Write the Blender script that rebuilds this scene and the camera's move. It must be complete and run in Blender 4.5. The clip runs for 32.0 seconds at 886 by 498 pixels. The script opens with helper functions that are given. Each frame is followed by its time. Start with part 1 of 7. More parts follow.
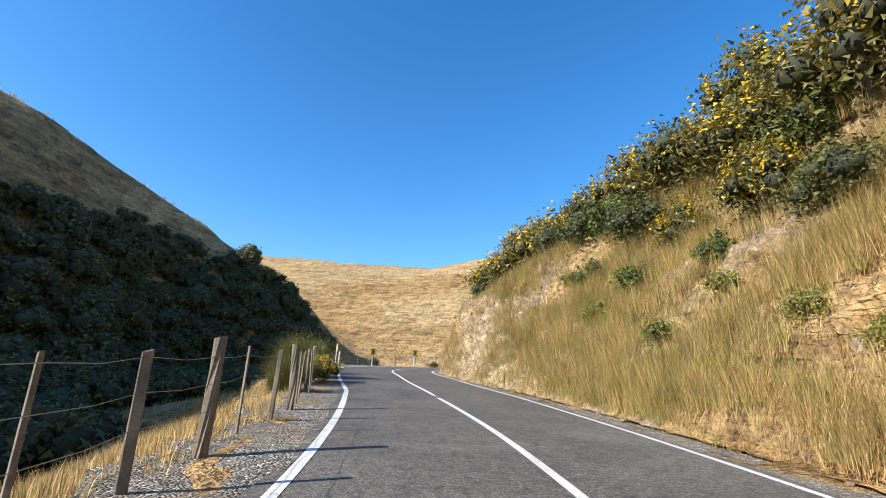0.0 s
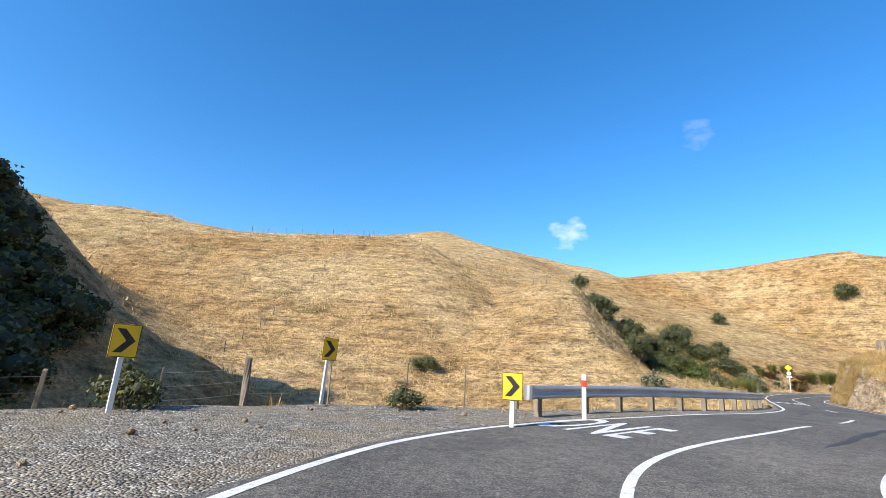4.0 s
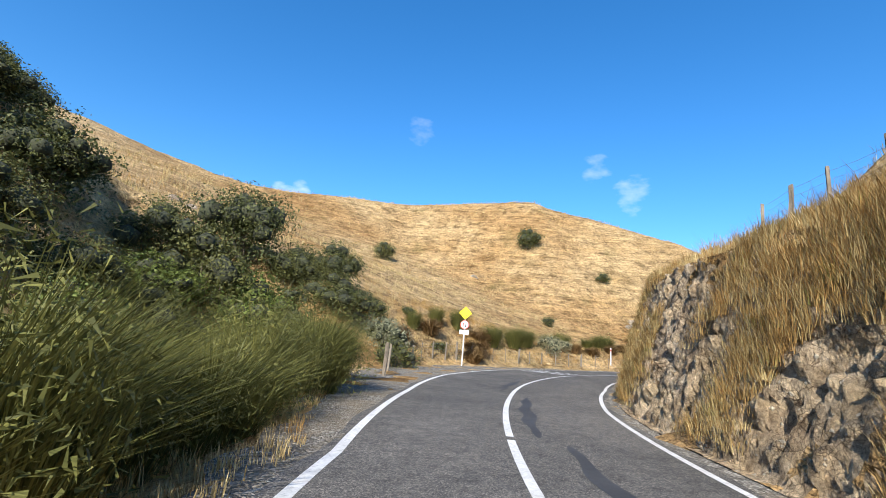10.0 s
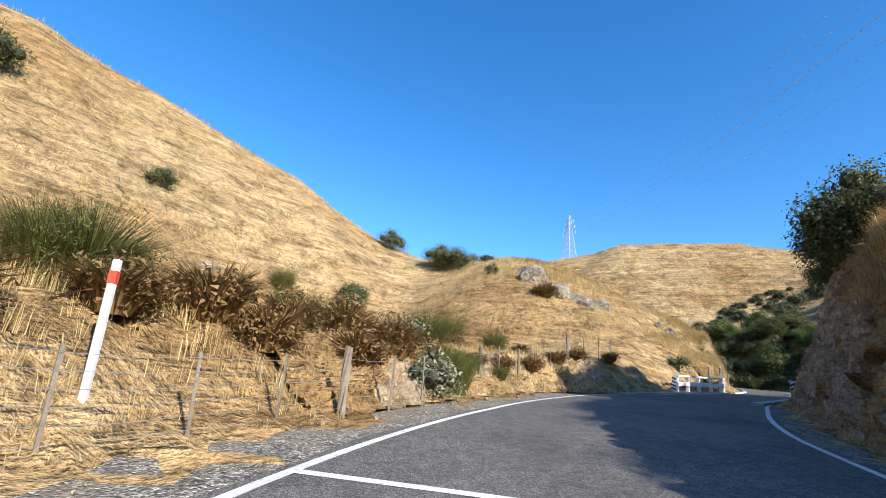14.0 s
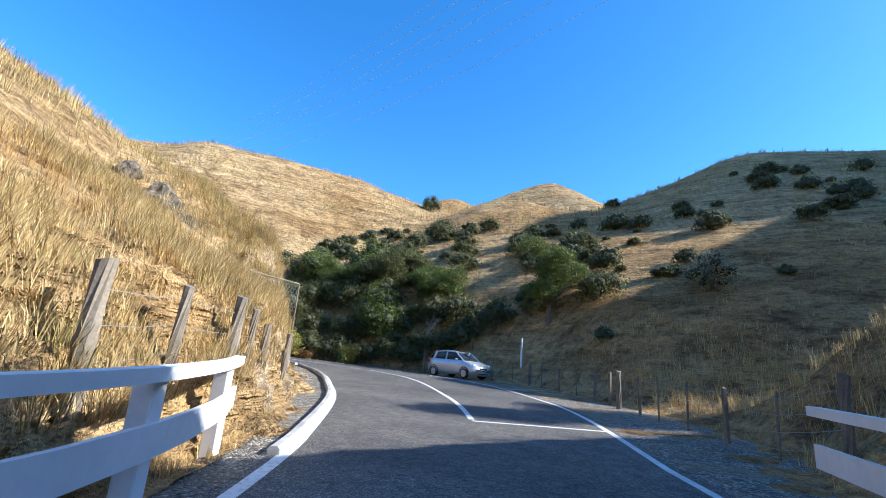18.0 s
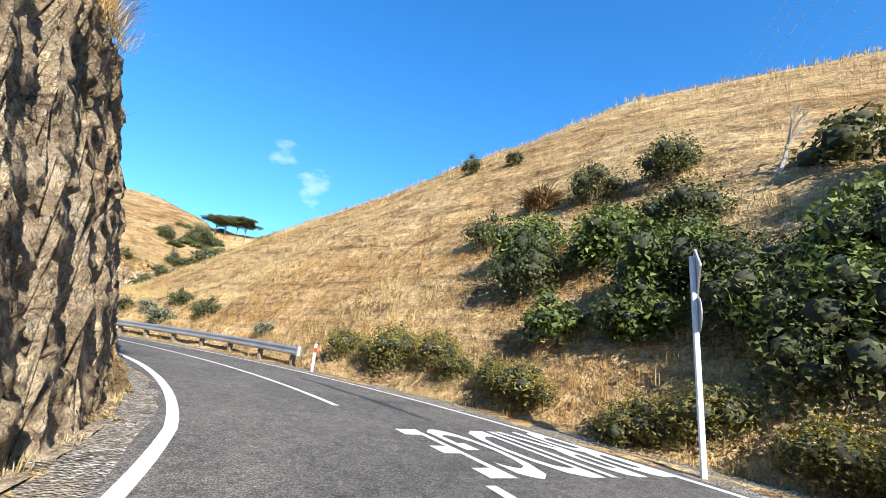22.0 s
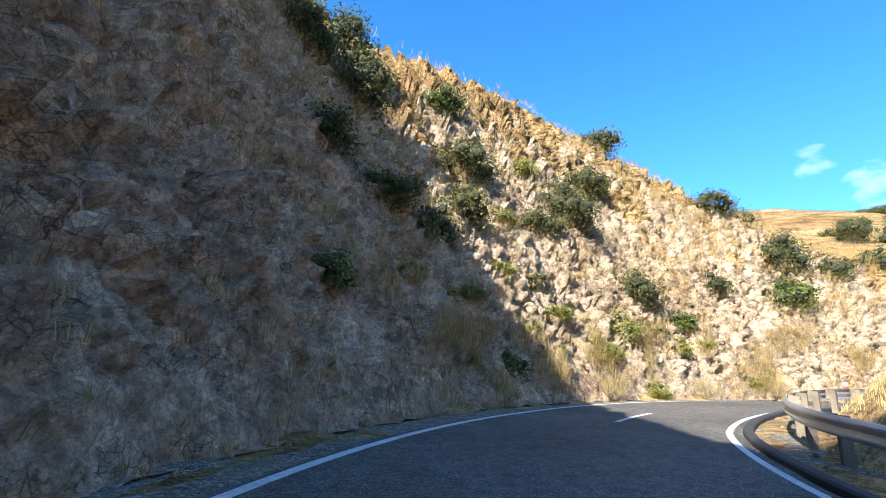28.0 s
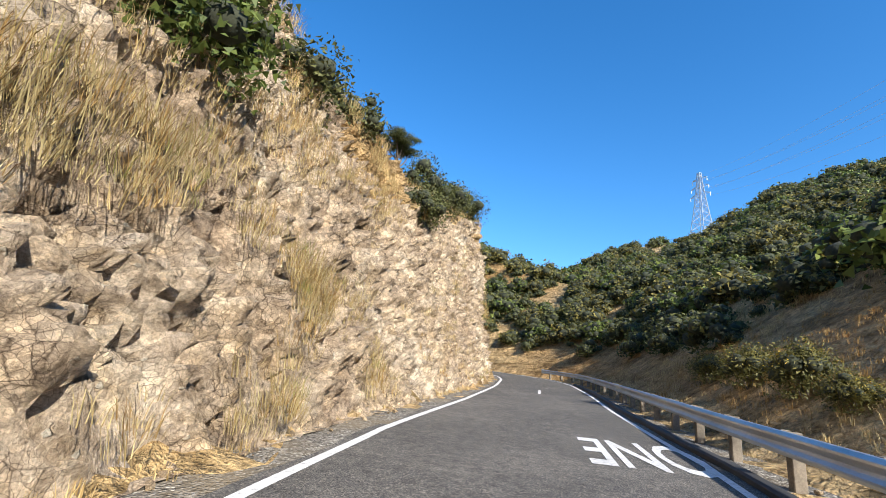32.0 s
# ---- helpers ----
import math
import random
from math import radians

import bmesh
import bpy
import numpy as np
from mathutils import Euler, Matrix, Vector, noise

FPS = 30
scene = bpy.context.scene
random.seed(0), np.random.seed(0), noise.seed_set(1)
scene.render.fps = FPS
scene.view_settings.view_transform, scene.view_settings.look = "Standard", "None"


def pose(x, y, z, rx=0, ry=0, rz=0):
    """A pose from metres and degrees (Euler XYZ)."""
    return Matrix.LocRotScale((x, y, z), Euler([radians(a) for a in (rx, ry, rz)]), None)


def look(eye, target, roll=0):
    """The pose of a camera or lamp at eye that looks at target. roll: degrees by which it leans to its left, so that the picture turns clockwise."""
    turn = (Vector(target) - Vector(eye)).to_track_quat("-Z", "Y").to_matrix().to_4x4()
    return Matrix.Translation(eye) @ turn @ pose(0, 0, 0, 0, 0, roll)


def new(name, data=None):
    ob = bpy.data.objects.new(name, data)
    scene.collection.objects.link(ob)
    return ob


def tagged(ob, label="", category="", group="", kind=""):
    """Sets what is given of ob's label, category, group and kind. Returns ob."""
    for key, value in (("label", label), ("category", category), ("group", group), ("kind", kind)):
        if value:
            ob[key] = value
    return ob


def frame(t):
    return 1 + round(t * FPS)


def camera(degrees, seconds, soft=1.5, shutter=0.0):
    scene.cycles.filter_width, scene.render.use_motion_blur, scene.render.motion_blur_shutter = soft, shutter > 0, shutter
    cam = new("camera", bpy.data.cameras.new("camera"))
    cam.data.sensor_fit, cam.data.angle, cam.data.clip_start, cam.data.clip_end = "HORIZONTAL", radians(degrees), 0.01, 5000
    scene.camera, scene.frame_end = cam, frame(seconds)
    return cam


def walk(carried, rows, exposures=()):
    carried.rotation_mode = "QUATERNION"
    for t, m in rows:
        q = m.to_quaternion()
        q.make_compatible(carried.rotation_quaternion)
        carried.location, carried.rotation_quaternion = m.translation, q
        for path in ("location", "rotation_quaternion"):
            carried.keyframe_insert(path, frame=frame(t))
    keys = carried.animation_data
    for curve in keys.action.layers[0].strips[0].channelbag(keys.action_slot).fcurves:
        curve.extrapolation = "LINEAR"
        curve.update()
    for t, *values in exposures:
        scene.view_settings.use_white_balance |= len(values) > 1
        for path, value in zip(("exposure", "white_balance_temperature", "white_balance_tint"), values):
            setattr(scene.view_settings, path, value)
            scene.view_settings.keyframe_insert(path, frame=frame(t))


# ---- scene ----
# A narrow hill road through dry grass country, driven in clear evening sun.
cam = camera(86.8, 32.0, soft=0.4, shutter=0.0)
ROWS = [
    (0.0, 0.000, 0.000, 1.300, 104.78, -2.76, -2.18),
    (0.5, -0.172, 5.263, 1.492, 104.45, -3.42, 1.42),
    (1.0, -0.657, 10.339, 1.676, 104.27, -4.44, 4.68),
    (1.5, -1.347, 15.187, 1.870, 104.85, -5.64, 6.73),
    (2.0, -2.083, 19.781, 2.078, 105.10, -5.85, 7.34),
    (2.5, -2.690, 24.081, 2.280, 105.01, -5.23, 6.15),
    (3.0, -2.976, 28.032, 2.468, 105.02, -4.11, 2.34),
    (3.5, -2.732, 31.609, 2.626, 104.59, -4.06, -5.69),
    (4.0, -1.846, 34.818, 2.751, 104.33, -3.80, -16.94),
    (4.5, -0.250, 37.673, 2.837, 103.54, -3.76, -30.56),
    (5.0, 2.303, 40.013, 2.947, 104.06, -4.10, -49.55),
    (5.5, 5.597, 41.914, 3.069, 104.07, -4.27, -62.41),
    (6.0, 9.372, 43.834, 3.174, 103.51, -4.33, -64.66),
    (6.5, 13.371, 46.245, 3.210, 102.18, -4.30, -59.33),
    (7.0, 17.586, 48.977, 3.195, 101.98, -5.00, -58.18),
    (7.5, 21.877, 52.050, 3.170, 102.23, -5.63, -55.33),
    (8.0, 26.109, 55.469, 3.145, 102.40, -6.46, -52.07),
    (8.5, 30.215, 59.161, 3.171, 102.44, -7.22, -49.31),
    (9.0, 34.263, 62.922, 3.223, 102.73, -7.02, -48.89),
    (9.5, 38.326, 66.584, 3.265, 102.80, -6.39, -49.98),
    (10.0, 42.451, 70.066, 3.294, 102.82, -5.17, -51.72),
    (10.5, 46.691, 73.348, 3.342, 103.14, -4.33, -54.09),
    (11.0, 51.170, 76.360, 3.434, 103.24, -3.39, -58.02),
    (11.5, 55.957, 79.100, 3.562, 103.43, -2.76, -62.06),
    (12.0, 61.144, 81.483, 3.746, 103.73, -2.50, -67.44),
    (12.5, 66.713, 83.277, 3.951, 104.22, -2.51, -74.73),
    (13.0, 72.383, 84.263, 4.115, 104.84, -3.14, -83.09),
    (13.5, 77.801, 84.308, 4.245, 105.32, -3.88, -92.85),
    (14.0, 82.773, 83.481, 4.379, 105.55, -4.48, -102.78),
    (14.5, 87.293, 81.876, 4.625, 105.80, -4.90, -112.89),
    (15.0, 91.357, 79.564, 4.926, 105.93, -5.91, -123.20),
    (15.5, 94.949, 76.659, 5.228, 105.92, -6.19, -132.43),
    (16.0, 98.151, 73.334, 5.460, 105.02, -5.54, -138.90),
    (16.5, 101.061, 69.720, 5.641, 104.47, -5.11, -143.52),
    (17.0, 103.766, 65.925, 5.800, 104.23, -4.80, -146.52),
    (17.5, 106.343, 62.055, 5.962, 104.23, -4.50, -148.04),
    (18.0, 108.861, 58.227, 6.133, 104.66, -4.57, -148.17),
    (18.5, 111.422, 54.614, 6.291, 104.74, -5.84, -146.19),
    (19.0, 114.083, 51.353, 6.432, 105.00, -6.65, -142.37),
    (19.5, 116.851, 48.465, 6.605, 104.97, -7.27, -138.00),
    (20.0, 119.751, 45.956, 6.804, 104.95, -7.54, -132.74),
    (20.5, 122.826, 43.942, 7.004, 105.11, -7.10, -124.92),
    (21.0, 126.029, 42.557, 7.187, 105.31, -6.90, -115.16),
    (21.5, 129.239, 41.899, 7.346, 105.03, -5.99, -103.35),
    (22.0, 132.338, 41.919, 7.504, 104.99, -5.50, -91.60),
    (22.5, 135.329, 42.544, 7.667, 104.86, -5.74, -80.30),
    (23.0, 138.274, 43.667, 7.875, 105.00, -5.60, -70.99),
    (23.5, 141.151, 45.271, 8.084, 105.21, -4.78, -62.35),
    (24.0, 143.879, 47.373, 8.303, 105.64, -4.45, -53.62),
    (24.5, 146.412, 49.979, 8.532, 105.84, -3.60, -45.02),
    (25.0, 148.712, 53.043, 8.769, 105.90, -3.34, -37.53),
    (25.5, 150.719, 56.457, 9.013, 106.06, -2.66, -30.93),
    (26.0, 152.425, 60.064, 9.212, 105.25, -3.44, -26.05),
    (26.5, 153.891, 63.720, 9.386, 104.93, -3.88, -22.89),
    (27.0, 155.241, 67.298, 9.560, 105.03, -4.07, -22.00),
    (27.5, 156.637, 70.687, 9.759, 105.56, -4.08, -23.94),
    (28.0, 158.250, 73.768, 9.954, 105.85, -3.81, -29.24),
    (28.5, 160.151, 76.463, 10.126, 105.93, -4.14, -36.80),
    (29.0, 162.353, 78.795, 10.286, 106.21, -4.59, -45.00),
    (29.5, 164.918, 80.809, 10.447, 106.36, -4.90, -53.68),
    (30.0, 167.910, 82.486, 10.624, 106.27, -4.94, -62.78),
    (30.5, 171.312, 83.745, 10.832, 106.17, -4.75, -71.92),
    (31.0, 175.017, 84.489, 11.044, 105.73, -4.62, -80.94),
    (31.5, 178.900, 84.689, 11.256, 105.69, -4.80, -89.45),
    (32.0, 182.894, 84.380, 11.448, 105.15, -5.05, -96.84),
]
walk(cam, [(t, pose(x, y, z, rx, ry, rz)) for t, x, y, z, rx, ry, rz in ROWS],
     exposures=[(0.0, 0.92, 6250, 10), (2.0, 0.98, 6250, 10), (5.0, 0.86, 6150, 10), (13.0, 0.92, 6150, 10), (18.0, 1.25, 5700, 10), (19.5, 1.1, 5800, 10), (23.0, 1.28, 6150, 10), (25.0, 1.1, 6150, 10), (28.0, 1.6, 6150, 10), (30.0, 1.52, 6150, 10), (32.0, 0.95, 6150, 10)])

# ---------------------------------------------------------------- light
SUN_AZ, SUN_EL = radians(245.0), radians(30.5)      # clockwise from +y, above the horizon
world = bpy.data.worlds.new("sky_world")
scene.world = world
world.use_nodes = True
wn = world.node_tree.nodes
wl = world.node_tree.links
sky = wn.new("ShaderNodeTexSky")
sky.sky_type = "NISHITA"
sky.sun_disc = False
sky.sun_elevation = SUN_EL
sky.sun_rotation = SUN_AZ
sky.air_density = 1.0
sky.dust_density = 0.5
sky.ozone_density = 3.5
wn["Background"].inputs["Strength"].default_value = 0.135
hue = wn.new("ShaderNodeHueSaturation")
hue.inputs["Saturation"].default_value = 1.28
wl.new(sky.outputs["Color"], hue.inputs["Color"])
coord = wn.new("ShaderNodeTexCoord")
puff = wn.new("ShaderNodeTexNoise")
puff.inputs["Scale"].default_value = 26.0
puff.inputs["Detail"].default_value = 6.0
squash = wn.new("ShaderNodeMapping")
squash.inputs["Scale"].default_value = (1.0, 1.0, 2.0)
wl.new(coord.outputs["Generated"], squash.inputs["Vector"])
wl.new(squash.outputs["Vector"], puff.inputs["Vector"])
tone = hue.outputs["Color"]
for d, size, dense in (((0.50, 0.82, 0.29), 2.6, 0.45), ((0.90, 0.27, 0.34), 2.6, 0.28), ((0.65, 0.62, 0.45), 2.0, 0.15), ((0.86, 0.33, 0.39), 2.0, 0.22)):
    dot = wn.new("ShaderNodeVectorMath")
    dot.operation = "DOT_PRODUCT"
    wl.new(coord.outputs["Generated"], dot.inputs[0])
    dot.inputs[1].default_value = Vector(d).normalized()
    near = wn.new("ShaderNodeMapRange")
    near.inputs["From Min"].default_value = math.cos(radians(size))
    near.inputs["From Max"].default_value = 1.0
    wl.new(dot.outputs["Value"], near.inputs["Value"])
    form = wn.new("ShaderNodeMath")
    form.operation = "MULTIPLY_ADD"
    wl.new(near.outputs["Result"], form.inputs[0])
    form.inputs[1].default_value = 0.32
    wl.new(puff.outputs["Fac"], form.inputs[2])
    edge = wn.new("ShaderNodeMapRange")
    edge.inputs["From Min"].default_value = 0.64
    edge.inputs["From Max"].default_value = 0.95
    edge.inputs["To Max"].default_value = dense
    wl.new(form.outputs[0], edge.inputs["Value"])
    only = wn.new("ShaderNodeMath")
    only.operation = "MULTIPLY"
    wl.new(edge.outputs["Result"], only.inputs[0])
    gate = wn.new("ShaderNodeMapRange")
    gate.inputs["From Max"].default_value = 0.25
    wl.new(near.outputs["Result"], gate.inputs["Value"])
    wl.new(gate.outputs["Result"], only.inputs[1])
    blend = wn.new("ShaderNodeMix")
    blend.data_type = "RGBA"
    wl.new(only.outputs[0], blend.inputs[0])
    wl.new(tone, blend.inputs[6])
    blend.inputs[7].default_value = (5.5, 5.6, 5.8, 1.0)
    tone = blend.outputs[2]
wl.new(tone, wn["Background"].inputs["Color"])
sun_data = bpy.data.lights.new("sun", "SUN")
sun_data.energy = 4.8
sun_data.angle = radians(0.55)
sun_data.color = (1.0, 0.93, 0.82)
sun = new("sun", sun_data)
sun_dir = Vector((math.sin(SUN_AZ) * math.cos(SUN_EL), math.cos(SUN_AZ) * math.cos(SUN_EL), math.sin(SUN_EL)))
sun.matrix_world = look(sun_dir * 100, (0, 0, 0))


# ---------------------------------------------------------------- materials
def nodes_of(name):
    m = bpy.data.materials.new(name)
    m.use_nodes = True
    nt = m.node_tree
    return m, nt, nt.nodes, nt.links, nt.nodes["Principled BSDF"]


def noise_node(nt, scale, detail=4.0, rough=0.55, vec=None, distortion=0.0):
    n = nt.nodes.new("ShaderNodeTexNoise")
    n.inputs["Scale"].default_value = scale
    n.inputs["Detail"].default_value = detail
    n.inputs["Roughness"].default_value = rough
    n.inputs["Distortion"].default_value = distortion
    if vec is not None:
        nt.links.new(vec, n.inputs["Vector"])
    return n


def ramp_node(nt, fac, stops):
    r = nt.nodes.new("ShaderNodeValToRGB")
    el = r.color_ramp.elements
    while len(el) < len(stops):
        el.new(0.5)
    for e, (p, c) in zip(el, stops):
        e.position = p
        e.color = (*c, 1.0)
    nt.links.new(fac, r.inputs["Fac"])
    return r


def mix_node(nt, fac, a, b, mode="MIX"):
    m = nt.nodes.new("ShaderNodeMix")
    m.data_type = "RGBA"
    m.blend_type = mode
    for sock, v in ((m.inputs[0], fac), (m.inputs[6], a), (m.inputs[7], b)):
        if isinstance(v, (int, float)):
            sock.default_value = v
        elif isinstance(v, tuple):
            sock.default_value = (*v, 1.0)
        else:
            nt.links.new(v, sock)
    return m.outputs[2]


def bump_node(nt, bsdf, height, strength, dist):
    b = nt.nodes.new("ShaderNodeBump")
    b.inputs["Strength"].default_value = strength
    b.inputs["Distance"].default_value = dist
    nt.links.new(height, b.inputs["Height"])
    nt.links.new(b.outputs["Normal"], bsdf.inputs["Normal"])
    return b


def where(nt, scale=(1, 1, 1)):
    g = nt.nodes.new("ShaderNodeNewGeometry")
    mp = nt.nodes.new("ShaderNodeMapping")
    mp.inputs["Scale"].default_value = scale
    nt.links.new(g.outputs["Position"], mp.inputs["Vector"])
    return mp.outputs["Vector"]


def simple(name, colour, rough=0.6, metal=0.0, vary=0.25, scale=8.0, bump=0.15, bdist=0.01, island=False):
    """A plain worn surface: two scales of colour noise and a fine relief."""
    m, nt, n, l, b = nodes_of(name)
    v = where(nt)
    big = noise_node(nt, scale * 0.18, 3, 0.5, v)
    fine = noise_node(nt, scale * 2.2, 5, 0.65, v)
    lo = tuple(c * (1 - vary) for c in colour)
    hi = tuple(min(1.0, c * (1 + vary)) for c in colour)
    c1 = ramp_node(nt, big.outputs["Fac"], [(0.3, lo), (0.7, hi)]).outputs["Color"]
    c2 = ramp_node(nt, fine.outputs["Fac"], [(0.3, tuple(c * (1 - vary) for c in (1, 1, 1))), (0.7, (1, 1, 1))]).outputs["Color"]
    out = mix_node(nt, 1.0, c1, c2, "MULTIPLY")
    if island:
        g = nt.nodes.new("ShaderNodeNewGeometry")
        r = ramp_node(nt, g.outputs["Random Per Island"], [(0.0, (0.55, 0.55, 0.55)), (1.0, (1.25, 1.2, 1.1))]).outputs["Color"]
        out = mix_node(nt, 1.0, out, r, "MULTIPLY")
    l.new(out, b.inputs["Base Color"])
    b.inputs["Roughness"].default_value = rough
    b.inputs["Metallic"].default_value = metal
    bump_node(nt, b, fine.outputs["Fac"], bump, bdist)
    return m


def mat_hill():
    """Dry golden pasture: tussock grain, sheep terraces along the contours, tawny and bleached patches."""
    m, nt, n, l, b = nodes_of("dry_grass_hill")
    v = where(nt)
    patch = noise_node(nt, 0.045, 5, 0.6, v)
    mid = noise_node(nt, 0.5, 5, 0.7, v, 0.5)
    tuft = noise_node(nt, 2.4, 4, 0.75, v, 0.3)
    fine = noise_node(nt, 10.0, 4, 0.8, v)
    terr = noise_node(nt, 1.0, 4, 0.65, where(nt, (0.13, 0.13, 1.3)), 0.8)
    track = noise_node(nt, 1.0, 3, 0.6, where(nt, (0.4, 0.4, 3.2)), 0.5)
    c = ramp_node(nt, patch.outputs["Fac"], [(0.25, (0.36, 0.20, 0.075)), (0.42, (0.48, 0.31, 0.14)),
                                              (0.58, (0.58, 0.415, 0.215)), (0.8, (0.44, 0.29, 0.115))]).outputs["Color"]
    heights = []
    for node, lo, hi, k, a, z, h in ((mid, 0.36, 1.35, 0.85, 0.33, 0.68, 1.0), (terr, 0.58, 1.18, 0.65, 0.36, 0.64, 1.4), (track, 0.64, 1.15, 0.5, 0.36, 0.64, 0.3),
                                     (tuft, 0.34, 1.35, 0.8, 0.33, 0.68, 0.6), (fine, 0.4, 1.35, 0.75, 0.34, 0.66, 0.2)):
        r = ramp_node(nt, node.outputs["Fac"], [(a, (lo, lo * 0.93, lo * 0.82)), (0.5, (1, 1, 1)), (z, (hi, hi * 0.99, hi * 0.96))]).outputs["Color"]
        c = mix_node(nt, k, c, r, "MULTIPLY")
        heights.append((node.outputs["Fac"], h))
    green = noise_node(nt, 0.12, 4, 0.6, where(nt, (1, 1, 0.5)))
    gm = ramp_node(nt, green.outputs["Fac"], [(0.60, (0, 0, 0)), (0.74, (1, 1, 1))])
    c = mix_node(nt, gm.outputs["Color"], c, mix_node(nt, 0.5, c, (0.14, 0.12, 0.035)))
    l.new(c, b.inputs["Base Color"])
    b.inputs["Roughness"].default_value = 0.95
    b.inputs["Specular IOR Level"].default_value = 0.12
    total = heights[0][0]
    for h, k in heights[1:]:
        add = nt.nodes.new("ShaderNodeMath")
        add.operation = "MULTIPLY_ADD"
        add.inputs[1].default_value = k
        l.new(h, add.inputs[0])
        l.new(total, add.inputs[2])
        total = add.outputs[0]
    bump_node(nt, b, total, 1.0, 0.8)
    return m


def mat_asphalt():
    """Chip seal: single stones in dark binder, worn tracks, bleeding bitumen."""
    m, nt, n, l, b = nodes_of("worn_chip_seal")
    v = where(nt)
    chips = nt.nodes.new("ShaderNodeTexVoronoi")
    chips.inputs["Scale"].default_value = 75.0
    l.new(v, chips.inputs["Vector"])
    sep = nt.nodes.new("ShaderNodeSeparateColor")
    l.new(chips.outputs["Color"], sep.inputs[0])
    big = noise_node(nt, 0.35, 5, 0.6, v, 0.5)
    wear = noise_node(nt, 5.0, 6, 0.75, v)
    grit = noise_node(nt, 26.0, 3, 0.8, v)
    c = ramp_node(nt, big.outputs["Fac"], [(0.3, (0.09, 0.084, 0.075)), (0.55, (0.14, 0.128, 0.112)), (0.8, (0.185, 0.168, 0.145))]).outputs["Color"]
    g = ramp_node(nt, sep.outputs[0], [(0.0, (0.25, 0.25, 0.25)), (0.45, (0.8, 0.8, 0.8)), (0.8, (1.3, 1.27, 1.2)), (1.0, (2.2, 2.1, 1.95))]).outputs["Color"]
    c = mix_node(nt, 0.85, c, g, "MULTIPLY")
    w = ramp_node(nt, wear.outputs["Fac"], [(0.34, (0.5, 0.5, 0.5)), (0.5, (1, 1, 1)), (0.68, (1.35, 1.33, 1.3))]).outputs["Color"]
    c = mix_node(nt, 0.75, c, w, "MULTIPLY")
    q = ramp_node(nt, grit.outputs["Fac"], [(0.36, (0.6, 0.6, 0.6)), (0.5, (1, 1, 1)), (0.64, (1.4, 1.37, 1.3))]).outputs["Color"]
    c = mix_node(nt, 0.7, c, q, "MULTIPLY")
    l.new(c, b.inputs["Base Color"])
    b.inputs["Roughness"].default_value = 0.85
    b.inputs["Specular IOR Level"].default_value = 0.3
    bump_node(nt, b, sep.outputs[0], 0.6, 0.012)
    return m


def mat_gravel():
    """Loose stones of mixed greys and browns."""
    m, nt, n, l, b = nodes_of("loose_gravel")
    v = where(nt)
    st = nt.nodes.new("ShaderNodeTexVoronoi")
    st.inputs["Scale"].default_value = 30.0
    l.new(v, st.inputs["Vector"])
    sep = nt.nodes.new("ShaderNodeSeparateColor")
    l.new(st.outputs["Color"], sep.inputs[0])
    big = noise_node(nt, 0.8, 5, 0.6, v)
    dirt = noise_node(nt, 4.0, 5, 0.7, v)
    c = ramp_node(nt, sep.outputs[0], [(0.0, (0.09, 0.08, 0.068)), (0.5, (0.22, 0.20, 0.17)), (0.85, (0.34, 0.31, 0.265)), (1.0, (0.55, 0.52, 0.46))]).outputs["Color"]
    c = mix_node(nt, 1.0, c, ramp_node(nt, dirt.outputs["Fac"], [(0.35, (0.55, 0.53, 0.5)), (0.65, (1.2, 1.18, 1.12))]).outputs["Color"], "MULTIPLY")
    gm = ramp_node(nt, big.outputs["Fac"], [(0.45, (0, 0, 0)), (0.7, (0.7, 0.7, 0.7))]).outputs["Color"]
    c = mix_node(nt, gm, c, (0.26, 0.20, 0.12))
    l.new(c, b.inputs["Base Color"])
    b.inputs["Roughness"].default_value = 0.95
    b.inputs["Specular IOR Level"].default_value = 0.2
    bump_node(nt, b, st.outputs["Distance"], 1.0, -0.03)
    return m


